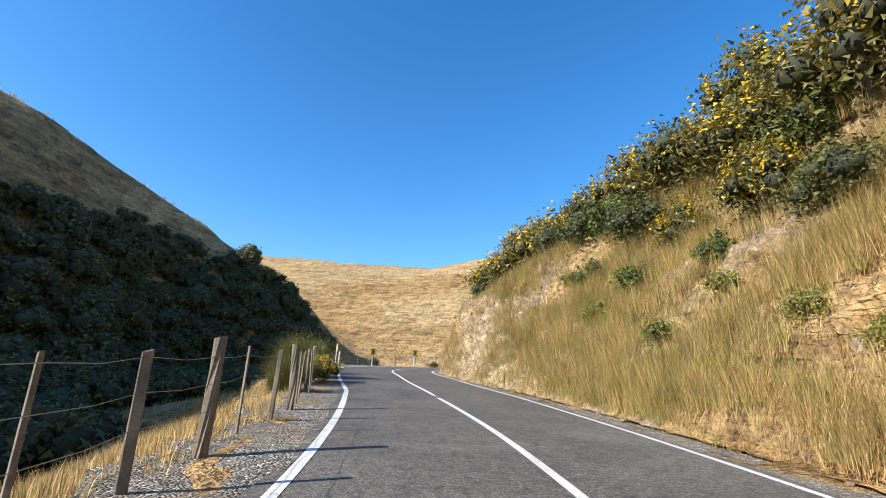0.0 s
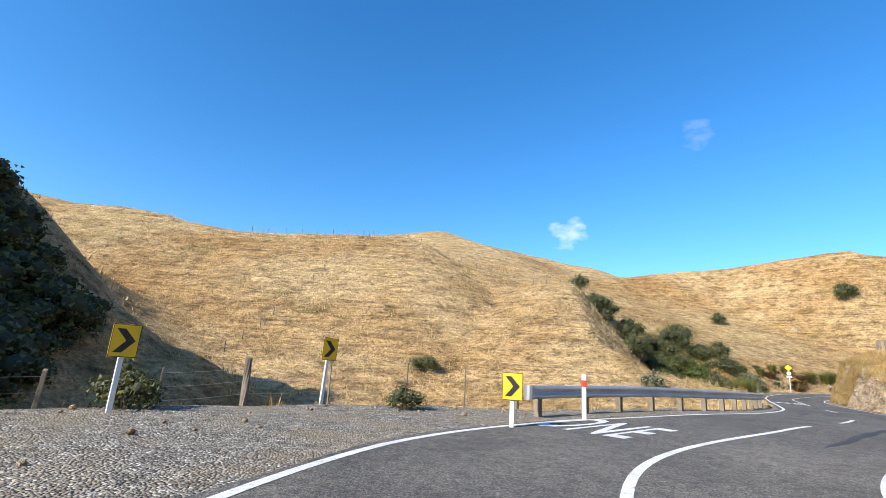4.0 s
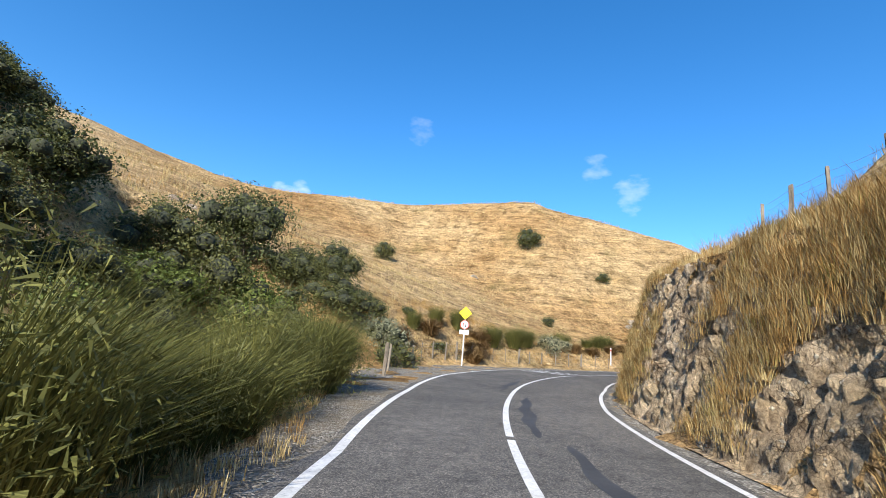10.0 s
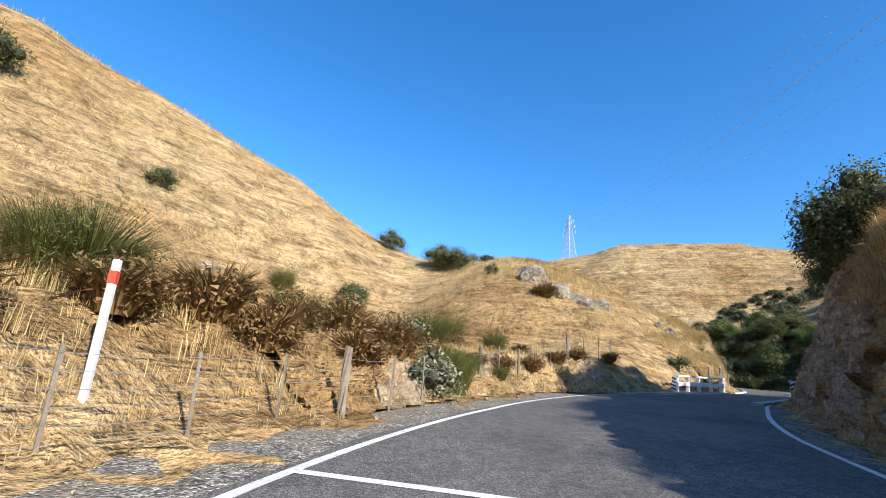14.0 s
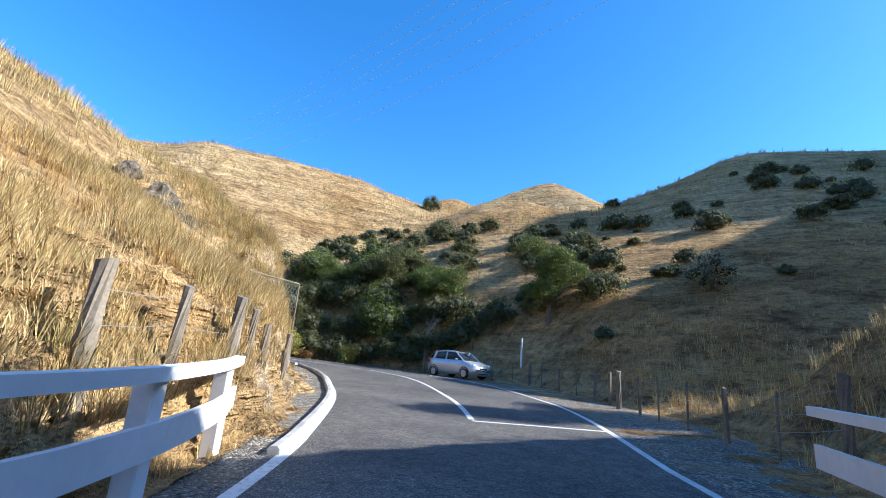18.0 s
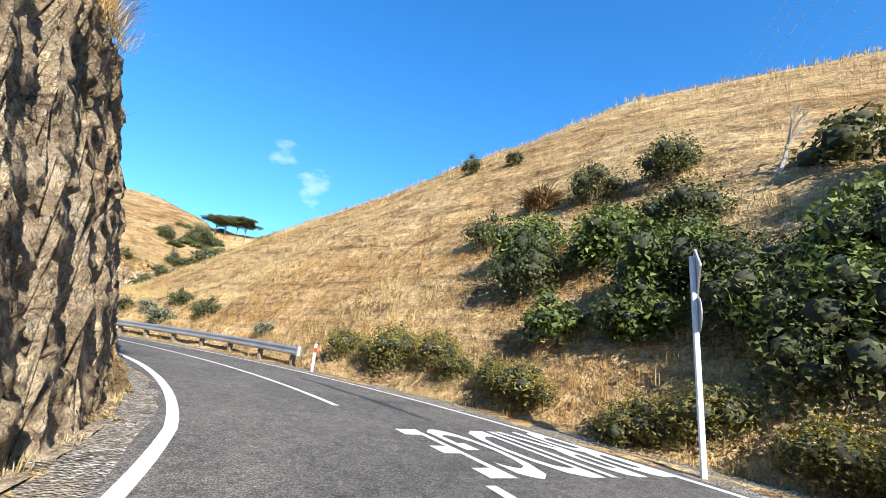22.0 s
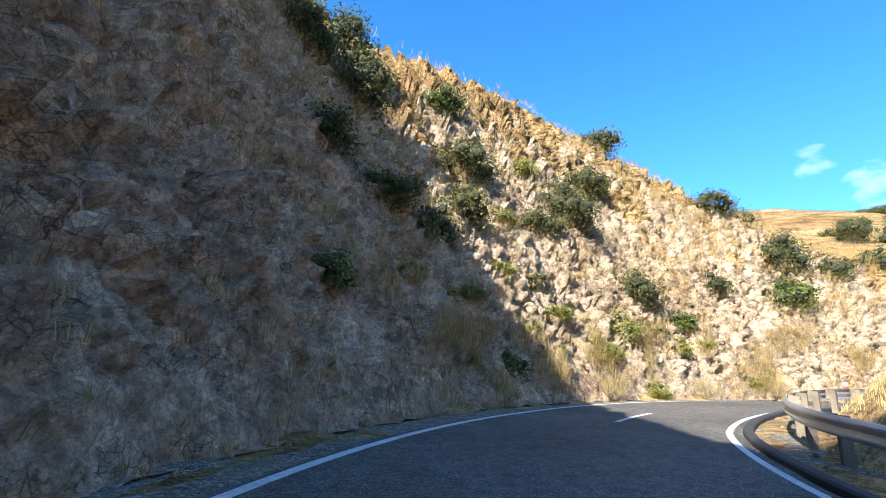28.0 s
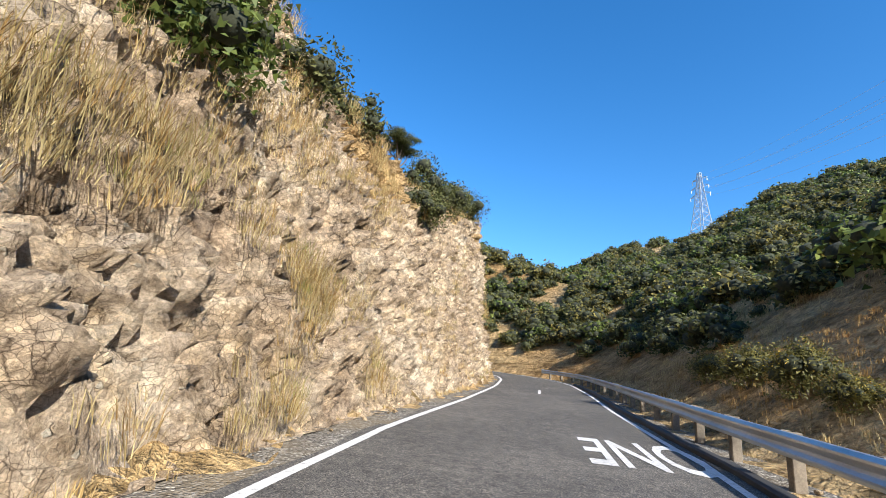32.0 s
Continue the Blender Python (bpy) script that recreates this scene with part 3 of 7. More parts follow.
# ridges: a chain of crest points (x, y, z) and the steepness of the flanks
RIDGES = {
    "west": (1.42, [(-10, 70, 3.0), (-24, 70, 14.5), (-34, 62, 20.4), (-42, 50, 25.0), (-50, 34, 27.5), (-60, 10, 31.0), (-72, -20, 38.0), (-90, -70, 44.0)]),
    "west_far": (0.70, [(-36, 92, 16.0), (-60, 84, 24.0), (-90, 80, 30.0)]),
    "spur": (0.80, [(22, -4, 19.0), (17, 12, 12.5), (11.5, 23, 8.4), (7.0, 31, 6.6), (6.5, 36, 4.8)]),
    "north": (0.62, [(34, 80, 5.0), (37, 96, 15.9), (36, 110, 17.3), (16, 131, 28.8), (-15, 137, 26.3), (-60, 150, 32.7)]),
    "far": (0.40, [(-220, 300, 80.0), (-98, 310, 69.8), (0, 290, 64.8), (60, 262, 71.0), (110, 210, 48.5), (100, 160, 29.9)]),
    "gold": (1.04, [(60, 165, 28.3), (100, 158, 35.4), (124, 149, 39.2), (141, 125, 42.2), (152, 97, 32.7), (150, 73, 18.8), (136, 60, 17.8), (121, 50.5, 9.0)]),
    "cliff": (0.98, [(136, 60, 16.0), (146, 66, 19.0), (150, 80, 19.8), (152, 89, 24.4), (160, 95, 28.5), (172, 100, 29.0), (196, 97, 22.7), (207, 87, 19.5), (219, 79.5, 22.0), (226, 80.5, 20.0)]),
    "back": (0.50, [(180, 160, 50.0), (236, 138, 44.1), (270, 108, 48.4), (300, 100, 33.9)]),
    "south": (0.80, [(232, 60, 11.0), (214, 66, 16.0), (200, 66, 19.8), (190, 46, 30.0), (179, 20, 38.2), (166, 1, 37.3), (158, -12, 35.0)]),
    "knoll": (0.74, [(158, -22, 41.5), (146, -14, 29.1), (138, -6, 32.0), (132, 2, 26.1)]),
    "shade": (0.60, [(150, -60, 59.2), (128, -40, 39.8), (106, -34, 46.1), (72, -46, 47.0), (50, -90, 46.0)]),
    "inner": (0.86, [(14, -40, 22.0), (22, -4, 19.0), (44, 18, 21.4), (64, 38, 24.6), (70, 50, 25.0), (75, 60, 13.5), (80, 66, 8.0)]),
    "inner_east": (1.2, [(64, 38, 18.4), (84, 50, 19.0), (92, 50, 15.0), (98, 51, 14.5), (100, 55, 10.5)]),
    "bridge_bank": (1.70, [(58, 66, 13.0), (70, 72, 11.5), (80, 73.0, 11.5), (87, 70.0, 12.0), (92, 66.0, 12.0), (95, 61.0, 8.0)]),
    # unseen ridges, added to throw shade on the hill beyond the bridge
    "unseen_shade_ridge": (2.0, [(54, -28, 80.0), (56, -46, 90.0)]),
    "unseen_shade_ridge_low": (1.6, [(64, -14, 50.0), (70, 4, 42.0), (76, 16, 35.0)]),
    "fern_bank": (0.60, [(91, 86.0, 3.7), (96.5, 82.5, 4.2), (101, 79.0, 4.8), (105.4, 74.0, 5.3), (108.5, 69.0, 5.6)]),
    "outcrop": (0.95, [(134, 66, 16.5), (127, 67, 14.6), (122.0, 63.0, 11.6)]),
    "nose": (1.25, [(140, 62, 17.5), (131, 49.0, 13.0), (126.5, 47.5, 10.0)]),
    "bush": (0.60, [(240, 14, 45.5), (268, -2, 47.5), (318, 8, 56.0), (332, 50, 36.0), (330, 90, 22.0)]),
    "pylon_hill": (0.40, [(291, -30, 51.8), (360, -60, 74.0), (440, -100, 107.0)]),
}


# rocky or earthy faces beside the road: side (left 1), from, to, roughness, share of rock
BANKS = [(-1, -12, 20, 0.30, 0.20), (-1, 20, 46, 0.40, 0.68), (-1, 46, 88, 0.2, 0.85), (-1, 88, 112, 0.2, 0.4), (-1, 112, 158, 0.25, 0.30), (1, 142, 158, 0.2, 0.15), (1, 174, 184, 0.2, 0.12), (1, 184, 221, 0.13, 0.9), (1, 221, 242, 0.38, 0.92), (1, 242, 312, 0.46, 0.60)]


def fbm(x, y, scale, seed, octaves=3):
    """Smooth value noise on arrays, about -1 to 1."""
    out = np.zeros_like(x, dtype=float)
    amp, tot = 1.0, 0.0
    for o in range(octaves):
        r = np.random.RandomState(seed + o * 17)
        tab = r.rand(128, 128) * 2 - 1
        u, v = x / scale, y / scale
        i, j = np.floor(u).astype(int), np.floor(v).astype(int)
        a, b = u - i, v - j
        a, b = a * a * (3 - 2 * a), b * b * (3 - 2 * b)
        i, j, i1, j1 = i % 128, j % 128, (i + 1) % 128, (j + 1) % 128
        out += amp * ((tab[i, j] * (1 - a) + tab[i1, j] * a) * (1 - b) + (tab[i, j1] * (1 - a) + tab[i1, j1] * a) * b)
        tot += amp
        amp *= 0.5
        scale *= 0.5
    return out / tot


def nearest_road(x, y):
    """Index of the nearest road point, the distance and the signed offset (left positive)."""
    x, y = np.asarray(x, float).ravel(), np.asarray(y, float).ravel()
    idx = np.empty(len(x), int)
    dist = np.empty(len(x))
    c = RC[::2, :2]
    for a in range(0, len(x), 20000):
        d2 = (x[a:a + 20000, None] - c[None, :, 0]) ** 2 + (y[a:a + 20000, None] - c[None, :, 1]) ** 2
        k = d2.argmin(1)
        idx[a:a + 20000] = k * 2
        dist[a:a + 20000] = np.sqrt(d2[np.arange(len(k)), k])
    lat = (x - RC[idx, 0]) * RN[idx, 0] + (y - RC[idx, 1]) * RN[idx, 1]
    return idx, dist, lat


def hills(x, y):
    """The natural land before the road was cut into it."""
    k = 0.45
    acc = np.zeros_like(x)
    for slope, chain in RIDGES.values():
        best = np.full_like(x, -1e3)
        for (ax, ay, az), (bx, by, bz) in zip(chain, chain[1:]):
            dx, dy = bx - ax, by - ay
            t = np.clip(((x - ax) * dx + (y - ay) * dy) / (dx * dx + dy * dy), 0, 1)
            d = np.hypot(x - ax - t * dx, y - ay - t * dy)
            best = np.maximum(best, az + t * (bz - az) - slope * (np.sqrt(d * d + 36.0) - 6.0))
        acc += np.exp(k * np.clip(best, -60, 200))
    return acc, k


def land(x, y, sunk=False):
    """The height of the ground."""
    shape = np.shape(x)
    x, y = np.asarray(x, float).ravel(), np.asarray(y, float).ravel()
    acc, k = hills(x, y)
    idx, dist, lat = nearest_road(x, y)
    s, zr = RS[idx], RC[idx, 2]
    floor = zr - 3.0 - np.clip((dist - 10) * 0.02, 0, 4)
    z = np.log(acc + np.exp(k * floor)) / k
    fade = np.clip((dist - 4) / 25, 0, 1)
    z = z + fade * (1.6 * fbm(x, y, 34, 3) + 0.45 * fbm(x, y, 9, 8)) + 0.10 * fbm(x, y, 2.4, 5, 2)
    left = lat > 0
    w = np.where(left, LEFT_W(s), RIGHT_W(s)) + 0.25
    sh = np.where(left, LEFT_SH(s), RIGHT_SH(s))
    cut = np.where(left, LEFT_CUT(s), RIGHT_CUT(s))
    fill = np.where(left, LEFT_FILL(s), RIGHT_FILL(s))
    e = np.maximum(dist - w - sh, 0.0)
    hi = zr - 0.04 + cut * e + 0.02
    face = hi
    bench = np.where(left, LEFT_BENCH(s), RIGHT_BENCH(s))
    gully = zr - 0.3 * np.minimum(e, 7.0) + 1.2 * np.maximum(e - 8.0, 0.0) + np.interp(s, [78, 87, 112, 120], [12.0, 0.0, 0.0, 12.0])
    ditch = zr + 0.05 - 0.45 * np.minimum(e, 8.0) + 1.3 * np.maximum(e - 12.0, 0.0) + np.interp(s, [24, 30, 44, 52], [0.0, 0.6, 0.6, 12.0])
    hi = np.where(left & (s < 52), np.minimum(hi, ditch), hi)
    hi = np.where(left & (s > 76) & (s < 122), np.minimum(hi, gully), hi)
    hi = np.minimum(hi, zr + bench + np.where(left, 0.6, np.interp(s, [76, 86, 112, 124], [0.16, 0.5, 0.5, 0.2])) * e + 0.55 * np.maximum(e - 6.5, 0.0))
    lo = zr - 0.06 - fill * e
    shelf = np.interp(s, [46, 52, 112, 120], [0.0, 1.0, 1.0, 0.0]) * np.clip((9.0 - e) / 3.0, 0, 1) * ~left
    z = np.clip(z, lo, hi)
    z = z + shelf * (hi - z)
    z = np.where(dist < w, zr - 0.12, z)
    if sunk:
        for side, a, b, *_ in BANKS:
            under = (left if side > 0 else ~left) & (s > a) & (s < b) & (e > 0.15) & (face - z < 0.25 + 0.45 * cut)
            z = np.where(under, z - 1.3, z)
    return z.reshape(shape)


def zl(x, y):
    """The ground's height at one place."""
    return float(land(np.array([x]), np.array([y]))[0])


def on_road(s, off, dz=0.0):
    """A place beside the road: metres along, offset to the left, height over the centre line."""
    return Vector((float(np.interp(s, RS, RC[:, 0]) + np.interp(s, RS, RN[:, 0]) * off),
                   float(np.interp(s, RS, RC[:, 1]) + np.interp(s, RS, RN[:, 1]) * off),
                   float(np.interp(s, RS, RC[:, 2]) + dz)))


def heading(s):
    """The road's direction there, as degrees about z (0: +y)."""
    return math.degrees(math.atan2(-np.interp(s, RS, RT[:, 0]), np.interp(s, RS, RT[:, 1])))


# ---------------------------------------------------------------- ground
def spaced(lo, hi, reach, fine, n_far):
    far = reach ** np.linspace(0, 1, n_far) - 1
    return np.concatenate([lo - far[::-1][:-1], np.arange(lo, hi + 1e-6, fine), hi + far[1:]])


def ground_mesh():
    xs, ys = spaced(-60, 250, 1400, 0.8, 80), spaced(-40, 150, 1400, 0.8, 80)
    gx, gy = np.meshgrid(xs, ys, indexing="ij")
    z = land(gx, gy, True)
    n, m = len(xs), len(ys)
    i = (np.arange(n - 1)[:, None] * m + np.arange(m - 1)[None, :])
    f = np.stack([i, i + m, i + m + 1, i + 1], -1).reshape(-1, 4)
    return mesh_from("ground", np.stack([gx.ravel(), gy.ravel(), z.ravel()], 1), f, M_HILL, smooth=True)


ground = tagged(new("ground", ground_mesh()), "dry golden grass hills with sheep terraces", "hillside", kind="structure")


# ---------------------------------------------------------------- road
def ribbon(s0, s1, off_l, off_r, dz, step=0.5, cols=2):
    """Vertices and faces of a strip along the road between two offsets (left positive), each a number or a function of s."""
    ss = np.linspace(s0, s1, max(2, int(abs(s1 - s0) / step) + 1))
    fl = off_l(ss) if callable(off_l) else np.full_like(ss, off_l)
    fr = off_r(ss) if callable(off_r) else np.full_like(ss, off_r)
    c = np.stack([np.interp(ss, RS, RC[:, k]) for k in range(3)], 1)
    nn = np.stack([np.interp(ss, RS, RN[:, k]) for k in range(2)], 1)
    u = np.linspace(0, 1, cols)
    off = fl[:, None] * (1 - u) + fr[:, None] * u
    v = np.empty((len(ss), cols, 3))
    v[:, :, :2] = c[:, None, :2] + nn[:, None, :] * off[:, :, None]
    v[:, :, 2] = c[:, None, 2] + dz
    i = np.arange(len(ss) - 1)[:, None] * cols + np.arange(cols - 1)[None, :]
    f = np.stack([i, i + 1, i + cols + 1, i + cols], -1).reshape(-1, 4)
    return v.reshape(-1, 3), f


v, f = ribbon(RS[0] + 1, RS[-1] - 1, lambda s: LEFT_W(s) + 0.22 + 0.05 * np.sin(s * 1.7), lambda s: -RIGHT_W(s) - 0.22 - 0.05 * np.sin(s * 2.1), 0.0, 0.5, 9)
road = tagged(new("road", mesh_from("road", v, f, M_ROAD, True)), "worn grey chip-seal road", "road", kind="structure")


def marking(name, s0, s1, off, width, label, dz=0.006, mat=None, step=0.5):
    g = off if callable(off) else (lambda s: np.full_like(s, off))
    v, f = ribbon(s0, s1, lambda s: g(s) + width / 2, lambda s: g(s) - width / 2, dz, step)
    return tagged(new(name, mesh_from(name, v, f, mat or M_PAINT)), label, "road marking", kind="structure")


marking("edge_line", RS[0] + 1, 158, LEFT_W, 0.14, "white painted edge line beside the gravel")
marking("edge_line", 158, RS[-1] - 1, LEFT_W, 0.15, "white painted edge line below the cliff")
marking("edge_line", RS[0] + 1, 160, lambda s: -RIGHT_W(s), 0.12, "white painted edge line below the bank")
marking("edge_line", 160, RS[-1] - 1, lambda s: -RIGHT_W(s), 0.13, "white painted edge line beside the guard rail")
for a, b in ((-20, 15.0), (15.6, 31.0), (31.3, 52), (55.5, 59.5), (69.5, 73.5), (79.5, 100), (100.3, 124.5), (124.9, 139.5)):
    marking("centre_line", a, b, 0.0, 0.13, "white painted centre line")
for a, b in ((181.5, 197), (197.5, 209.6), (214.4, 243.0), (251.5, 254.0), (262, 265), (300, 303)):
    marking("centre_line", a, b, 0.0, 0.13, "white painted centre line")
for s0, side in ((139.5, 1), (181.3, -1)):
    v, f = ribbon(s0 - 0.07, s0 + 0.07, 0.0, (LEFT_W(s0) if side > 0 else -RIGHT_W(s0)), 0.007, 0.05)
    tagged(new("give_way_line", mesh_from("give_way_line", v, f, M_PAINT)), "white painted line across one lane", "road marking", kind="structure")


def road_word(text, s, off, wide, long, forward=True):
    """A word painted on the lane, stretched along the road."""
    cu = bpy.data.curves.new("word", "FONT")
    cu.body = text
    cu.size = 1.0
    cu.resolution_u = 3
    cu.offset = 0.012
    tmp = bpy.data.objects.new("word_tmp", cu)
    scene.collection.objects.link(tmp)
    me = bpy.data.meshes.new_from_object(tmp.evaluated_get(bpy.context.evaluated_depsgraph_get()))
    bpy.data.objects.remove(tmp)
    co = np.empty(len(me.vertices) * 3)
    me.vertices.foreach_get("co", co)
    co = co.reshape(-1, 3)
    u = (co[:, 0] - co[:, 0].min()) / np.ptp(co[:, 0]) - 0.5
    w = (co[:, 1] - co[:, 1].min()) / np.ptp(co[:, 1]) - 0.5
    k = 1 if forward else -1
    out = np.array([on_road(s + k * b * long, off - k * a * wide, 0.008) for a, b in zip(u, w)])
    me.vertices.foreach_set("co", out.ravel())
    me.materials.clear()
    me.materials.append(M_PAINT)
    me.update()
    return tagged(new("road_word", me), "white painted word %s on the lane" % text, "road marking", kind="structure")


road_word("ONE", 45.3, 2.15, 2.2, 2.3)
road_word("LANE", 82.4, 1.15, 2.3, 3.2)
road_word("BRIDGE", 125.3, 2.15, 2.9, 3.0)
road_word("BRIDGE", 211.1, -1.6, 2.9, 2.6, False)
road_word("LANE", 247.2, -1.75, 2.1, 3.0, False)
road_word("ONE", 286.4, -1.8, 1.9, 2.6, False)

# darker bitumen repairs and tyre marks
rng = random.Random(4)
for s, off, ln, wd in ((61.0, 1.5, 0.9, 0.5), (62.6, 0.8, 1.0, 0.6), (63.2, 1.6, 1.3, 0.35), (66, -1.1, 9, 0.22), (88.5, 0.9, 1.2, 0.9), (89.4, 1.5, 0.9, 0.5), (96, -0.9, 8, 0.3), (52, -1.3, 10, 0.22), (104, -0.5, 7, 0.3),
                       (34, -1.3, 8, 0.22), (112, 0.5, 5, 0.3), (216, -1.3, 6, 0.2), (272, -0.3, 1.6, 0.25), (276, 0.4, 1.2, 0.4)):
    ph = rng.random() * 6
    v, f = ribbon(s - ln / 2, s + ln / 2, lambda q: off + wd * 0.5 * (1 + 0.35 * np.sin(q * 3.1 + ph)) * np.sqrt(np.clip(1 - ((q - s) / (ln / 2)) ** 2, 0.02, 1)),
                  lambda q: off - wd * 0.5 * (1 + 0.4 * np.sin(q * 2.3 + ph * 2)) * np.sqrt(np.clip(1 - ((q - s) / (ln / 2)) ** 2, 0.02, 1)), 0.004, 0.12)
    tagged(new("bitumen_patch", mesh_from("bitumen_patch", v, f, M_TAR)), "dark bitumen repair on the road", "road patch", kind="structure")

# gravel beside the seal
for side, wid, sh, s0, s1 in ((1, LEFT_W, LEFT_SH, RS[0] + 1, 157), (1, LEFT_W, LEFT_SH, 175, RS[-1] - 1), (-1, RIGHT_W, RIGHT_SH, RS[0] + 1, 157), (-1, RIGHT_W, RIGHT_SH, 175, RS[-1] - 1)):
    v, f = ribbon(s0, s1, lambda s: side * (wid(s) + 0.1), lambda s: side * (wid(s) + 0.45 + np.maximum(sh(s), 0.4) + 0.18 * np.sin(s * 1.3) + 0.12 * np.sin(s * 3.7)), -0.012, 0.5, 7)
    v[:, 2] += 0.03 * fbm(v[:, 0], v[:, 1], 0.8, 21, 2)
    tagged(new("gravel_shoulder", mesh_from("gravel_shoulder", v, f if side < 0 else f[:, ::-1], M_GRAVEL, True)), "loose grey gravel shoulder", "gravel", kind="structure")


# ---------------------------------------------------------------- rock and earth faces
def cell_noise(p, scale, seed):
    """Broken rock: random cells, each a tilted facet; its height and the distance from the cell's middle."""
    q = p / scale
    base = np.floor(q).astype(int)
    best = np.full(len(p), 9.0)
    val = np.zeros(len(p))
    for dx in (-1, 0, 1):
        for dy in (-1, 0, 1):
            for dz in (-1, 0, 1):
                c = base + (dx, dy, dz)
                h = (c[:, 0] * 73856093) ^ (c[:, 1] * 19349663) ^ (c[:, 2] * 83492791) ^ (seed * 2654435)
                r = [(((h >> k) & 1023) / 1023.0) for k in (0, 7, 13)]
                d = sum((c[:, k] + r[k] - q[:, k]) ** 2 for k in range(3))
                up = d < best
                best = np.where(up, d, best)
                tilt = sum((((h >> k) & 511) / 511.0 - 0.5) * (q[:, i] - c[:, i] - r[i]) for i, k in enumerate((3, 9, 11)))
                val = np.where(up, ((h >> 4) & 255) / 255.0 - 0.5 + 1.7 * tilt, val)
    return val, np.sqrt(best)


def bank(side, s0, s1, rough, rock):
    """A broken face along the road: it follows the cut, with blocks that stand proud and turf on its top."""
    ds, rows = ((0.09 if 15 < s0 < 90 else 0.16), 84) if side < 0 else ((0.07 if 180 < s0 < 225 else 0.13), 190)
    ss = np.arange(s0, s1 + ds, ds)
    wid, sh = (LEFT_W, LEFT_SH) if side > 0 else (RIGHT_W, RIGHT_SH)
    cutf = LEFT_CUT if side > 0 else RIGHT_CUT
    c = np.stack([np.interp(ss, RS, RC[:, k]) for k in range(3)], 1)
    nn = np.stack([np.interp(ss, RS, RN[:, k]) for k in range(2)], 1) * side
    e_max = 9.0
    fine = np.linspace(0, e_max, 60)
    base = wid(ss) + 0.25 + sh(ss)
    X = c[:, 0, None] + nn[:, 0, None] * (base[:, None] + fine)
    Y = c[:, 1, None] + nn[:, 1, None] * (base[:, None] + fine)
    Z = land(X, Y)
    hi = c[:, 2, None] - 0.02 + cutf(ss)[:, None] * fine
    off = (hi - Z) > 0.25
    top = np.where(off.any(1), fine[np.argmax(off, axis=1)], e_max)
    k = 9
    top = np.convolve(np.pad(top, k, mode="edge"), np.ones(2 * k + 1) / (2 * k + 1), mode="valid") + 0.9
    u = np.linspace(0, 1, rows)
    E = -0.25 + u[None, :] * (top[:, None] + 0.25)
    X = c[:, 0, None] + nn[:, 0, None] * (base[:, None] + E)
    Y = c[:, 1, None] + nn[:, 1, None] * (base[:, None] + E)
    Z = land(X, Y)
    slope = cutf(ss)[:, None]
    P = np.stack([X.ravel(), Y.ravel(), Z.ravel()], 1)
    lean = np.stack([P[:, 0] + 0.35 * P[:, 2], P[:, 1] + 0.25 * P[:, 2], P[:, 2] - 0.3 * P[:, 0]], 1)
    v1, d1 = cell_noise(lean, 1.7, 3)
    v2, d2 = cell_noise(lean, 0.8, 7)
    v3, d3 = cell_noise(lean, 0.38, 9)
    v4, d4 = cell_noise(lean, 0.2, 11)
    bulge = fbm(P[:, 0] * 0.7 + P[:, 2] * 0.9, P[:, 1] * 0.7 - P[:, 2] * 0.5, 3.0, 31)
    fade = (np.clip(u * 7, 0, 1) * np.clip((1 - u) * 6, 0, 1))[None, :].repeat(len(ss), 0).ravel()
    big = 0.5 if s0 > 240 else 0.12
    push = rough * fade * (big * v1 + (0.2 + 0.7 * big) * v2 + 0.75 * v3 + 0.5 * v4 + 0.45 * bulge + 0.2)
    tilt = np.sqrt(1 + slope ** 2)
    px = -(nn[:, 0, None] * slope / tilt).repeat(rows, 1).ravel()
    py = -(nn[:, 1, None] * slope / tilt).repeat(rows, 1).ravel()
    pz = (1 / tilt).repeat(rows, 1).ravel()
    P = P + np.stack([px, py, pz], 1) * (push + 0.08)[:, None]
    sink = np.clip((u - 0.9) * 10, 0, 1)[None, :].repeat(len(ss), 0).ravel()
    P[:, 2] -= 0.35 * sink
    i = np.arange(len(ss) - 1)[:, None] * rows + np.arange(rows - 1)[None, :]
    f = np.stack([i, i + rows, i + rows + 1, i + 1], -1).reshape(-1, 4)
    if side > 0:
        f = f[:, ::-1]
    mid = P[f].mean(1)
    hrel = (u[None, :-1] + u[None, 1:]).repeat(len(ss) - 1, 0).ravel() / 2
    patch = fbm(mid[:, 0] + mid[:, 2] * 0.6, mid[:, 1] + mid[:, 2] * 0.4, 3.2, 77) * 0.5 + 0.5 + 0.28 * fbm(mid[:, 0], mid[:, 1] + mid[:, 2], 0.8, 5)
    turf = patch + np.clip((hrel - 0.62) * 1.6, -0.3, 0.8) > rock
    idx = np.where(turf, 1, 0)
    return mesh_from("rock_bank", P, f, [M_ROCK_CLIFF if s0 > 240 else M_ROCK if side < 0 or s0 < 200 else M_ROCK_GREY, M_HILL], False, idx)


BANK_LABELS = ["grassy earth bank with pale clay slips", "crumbling pale rock nose below the gorse", "low cut bank of shattered pale rock", "earth bank overgrown with tawny grass", "shaded earth bank", "rough bank with brown fern", "golden grass bank at the bridge end", "pale stony cliff beside the bend", "tall cliff of broken grey-brown rock", "rocky slope of pale broken rock"]
for row, lab in zip(BANKS, BANK_LABELS):
    tagged(new("rock_bank", bank(*row)), lab, "rock bank", kind="structure")


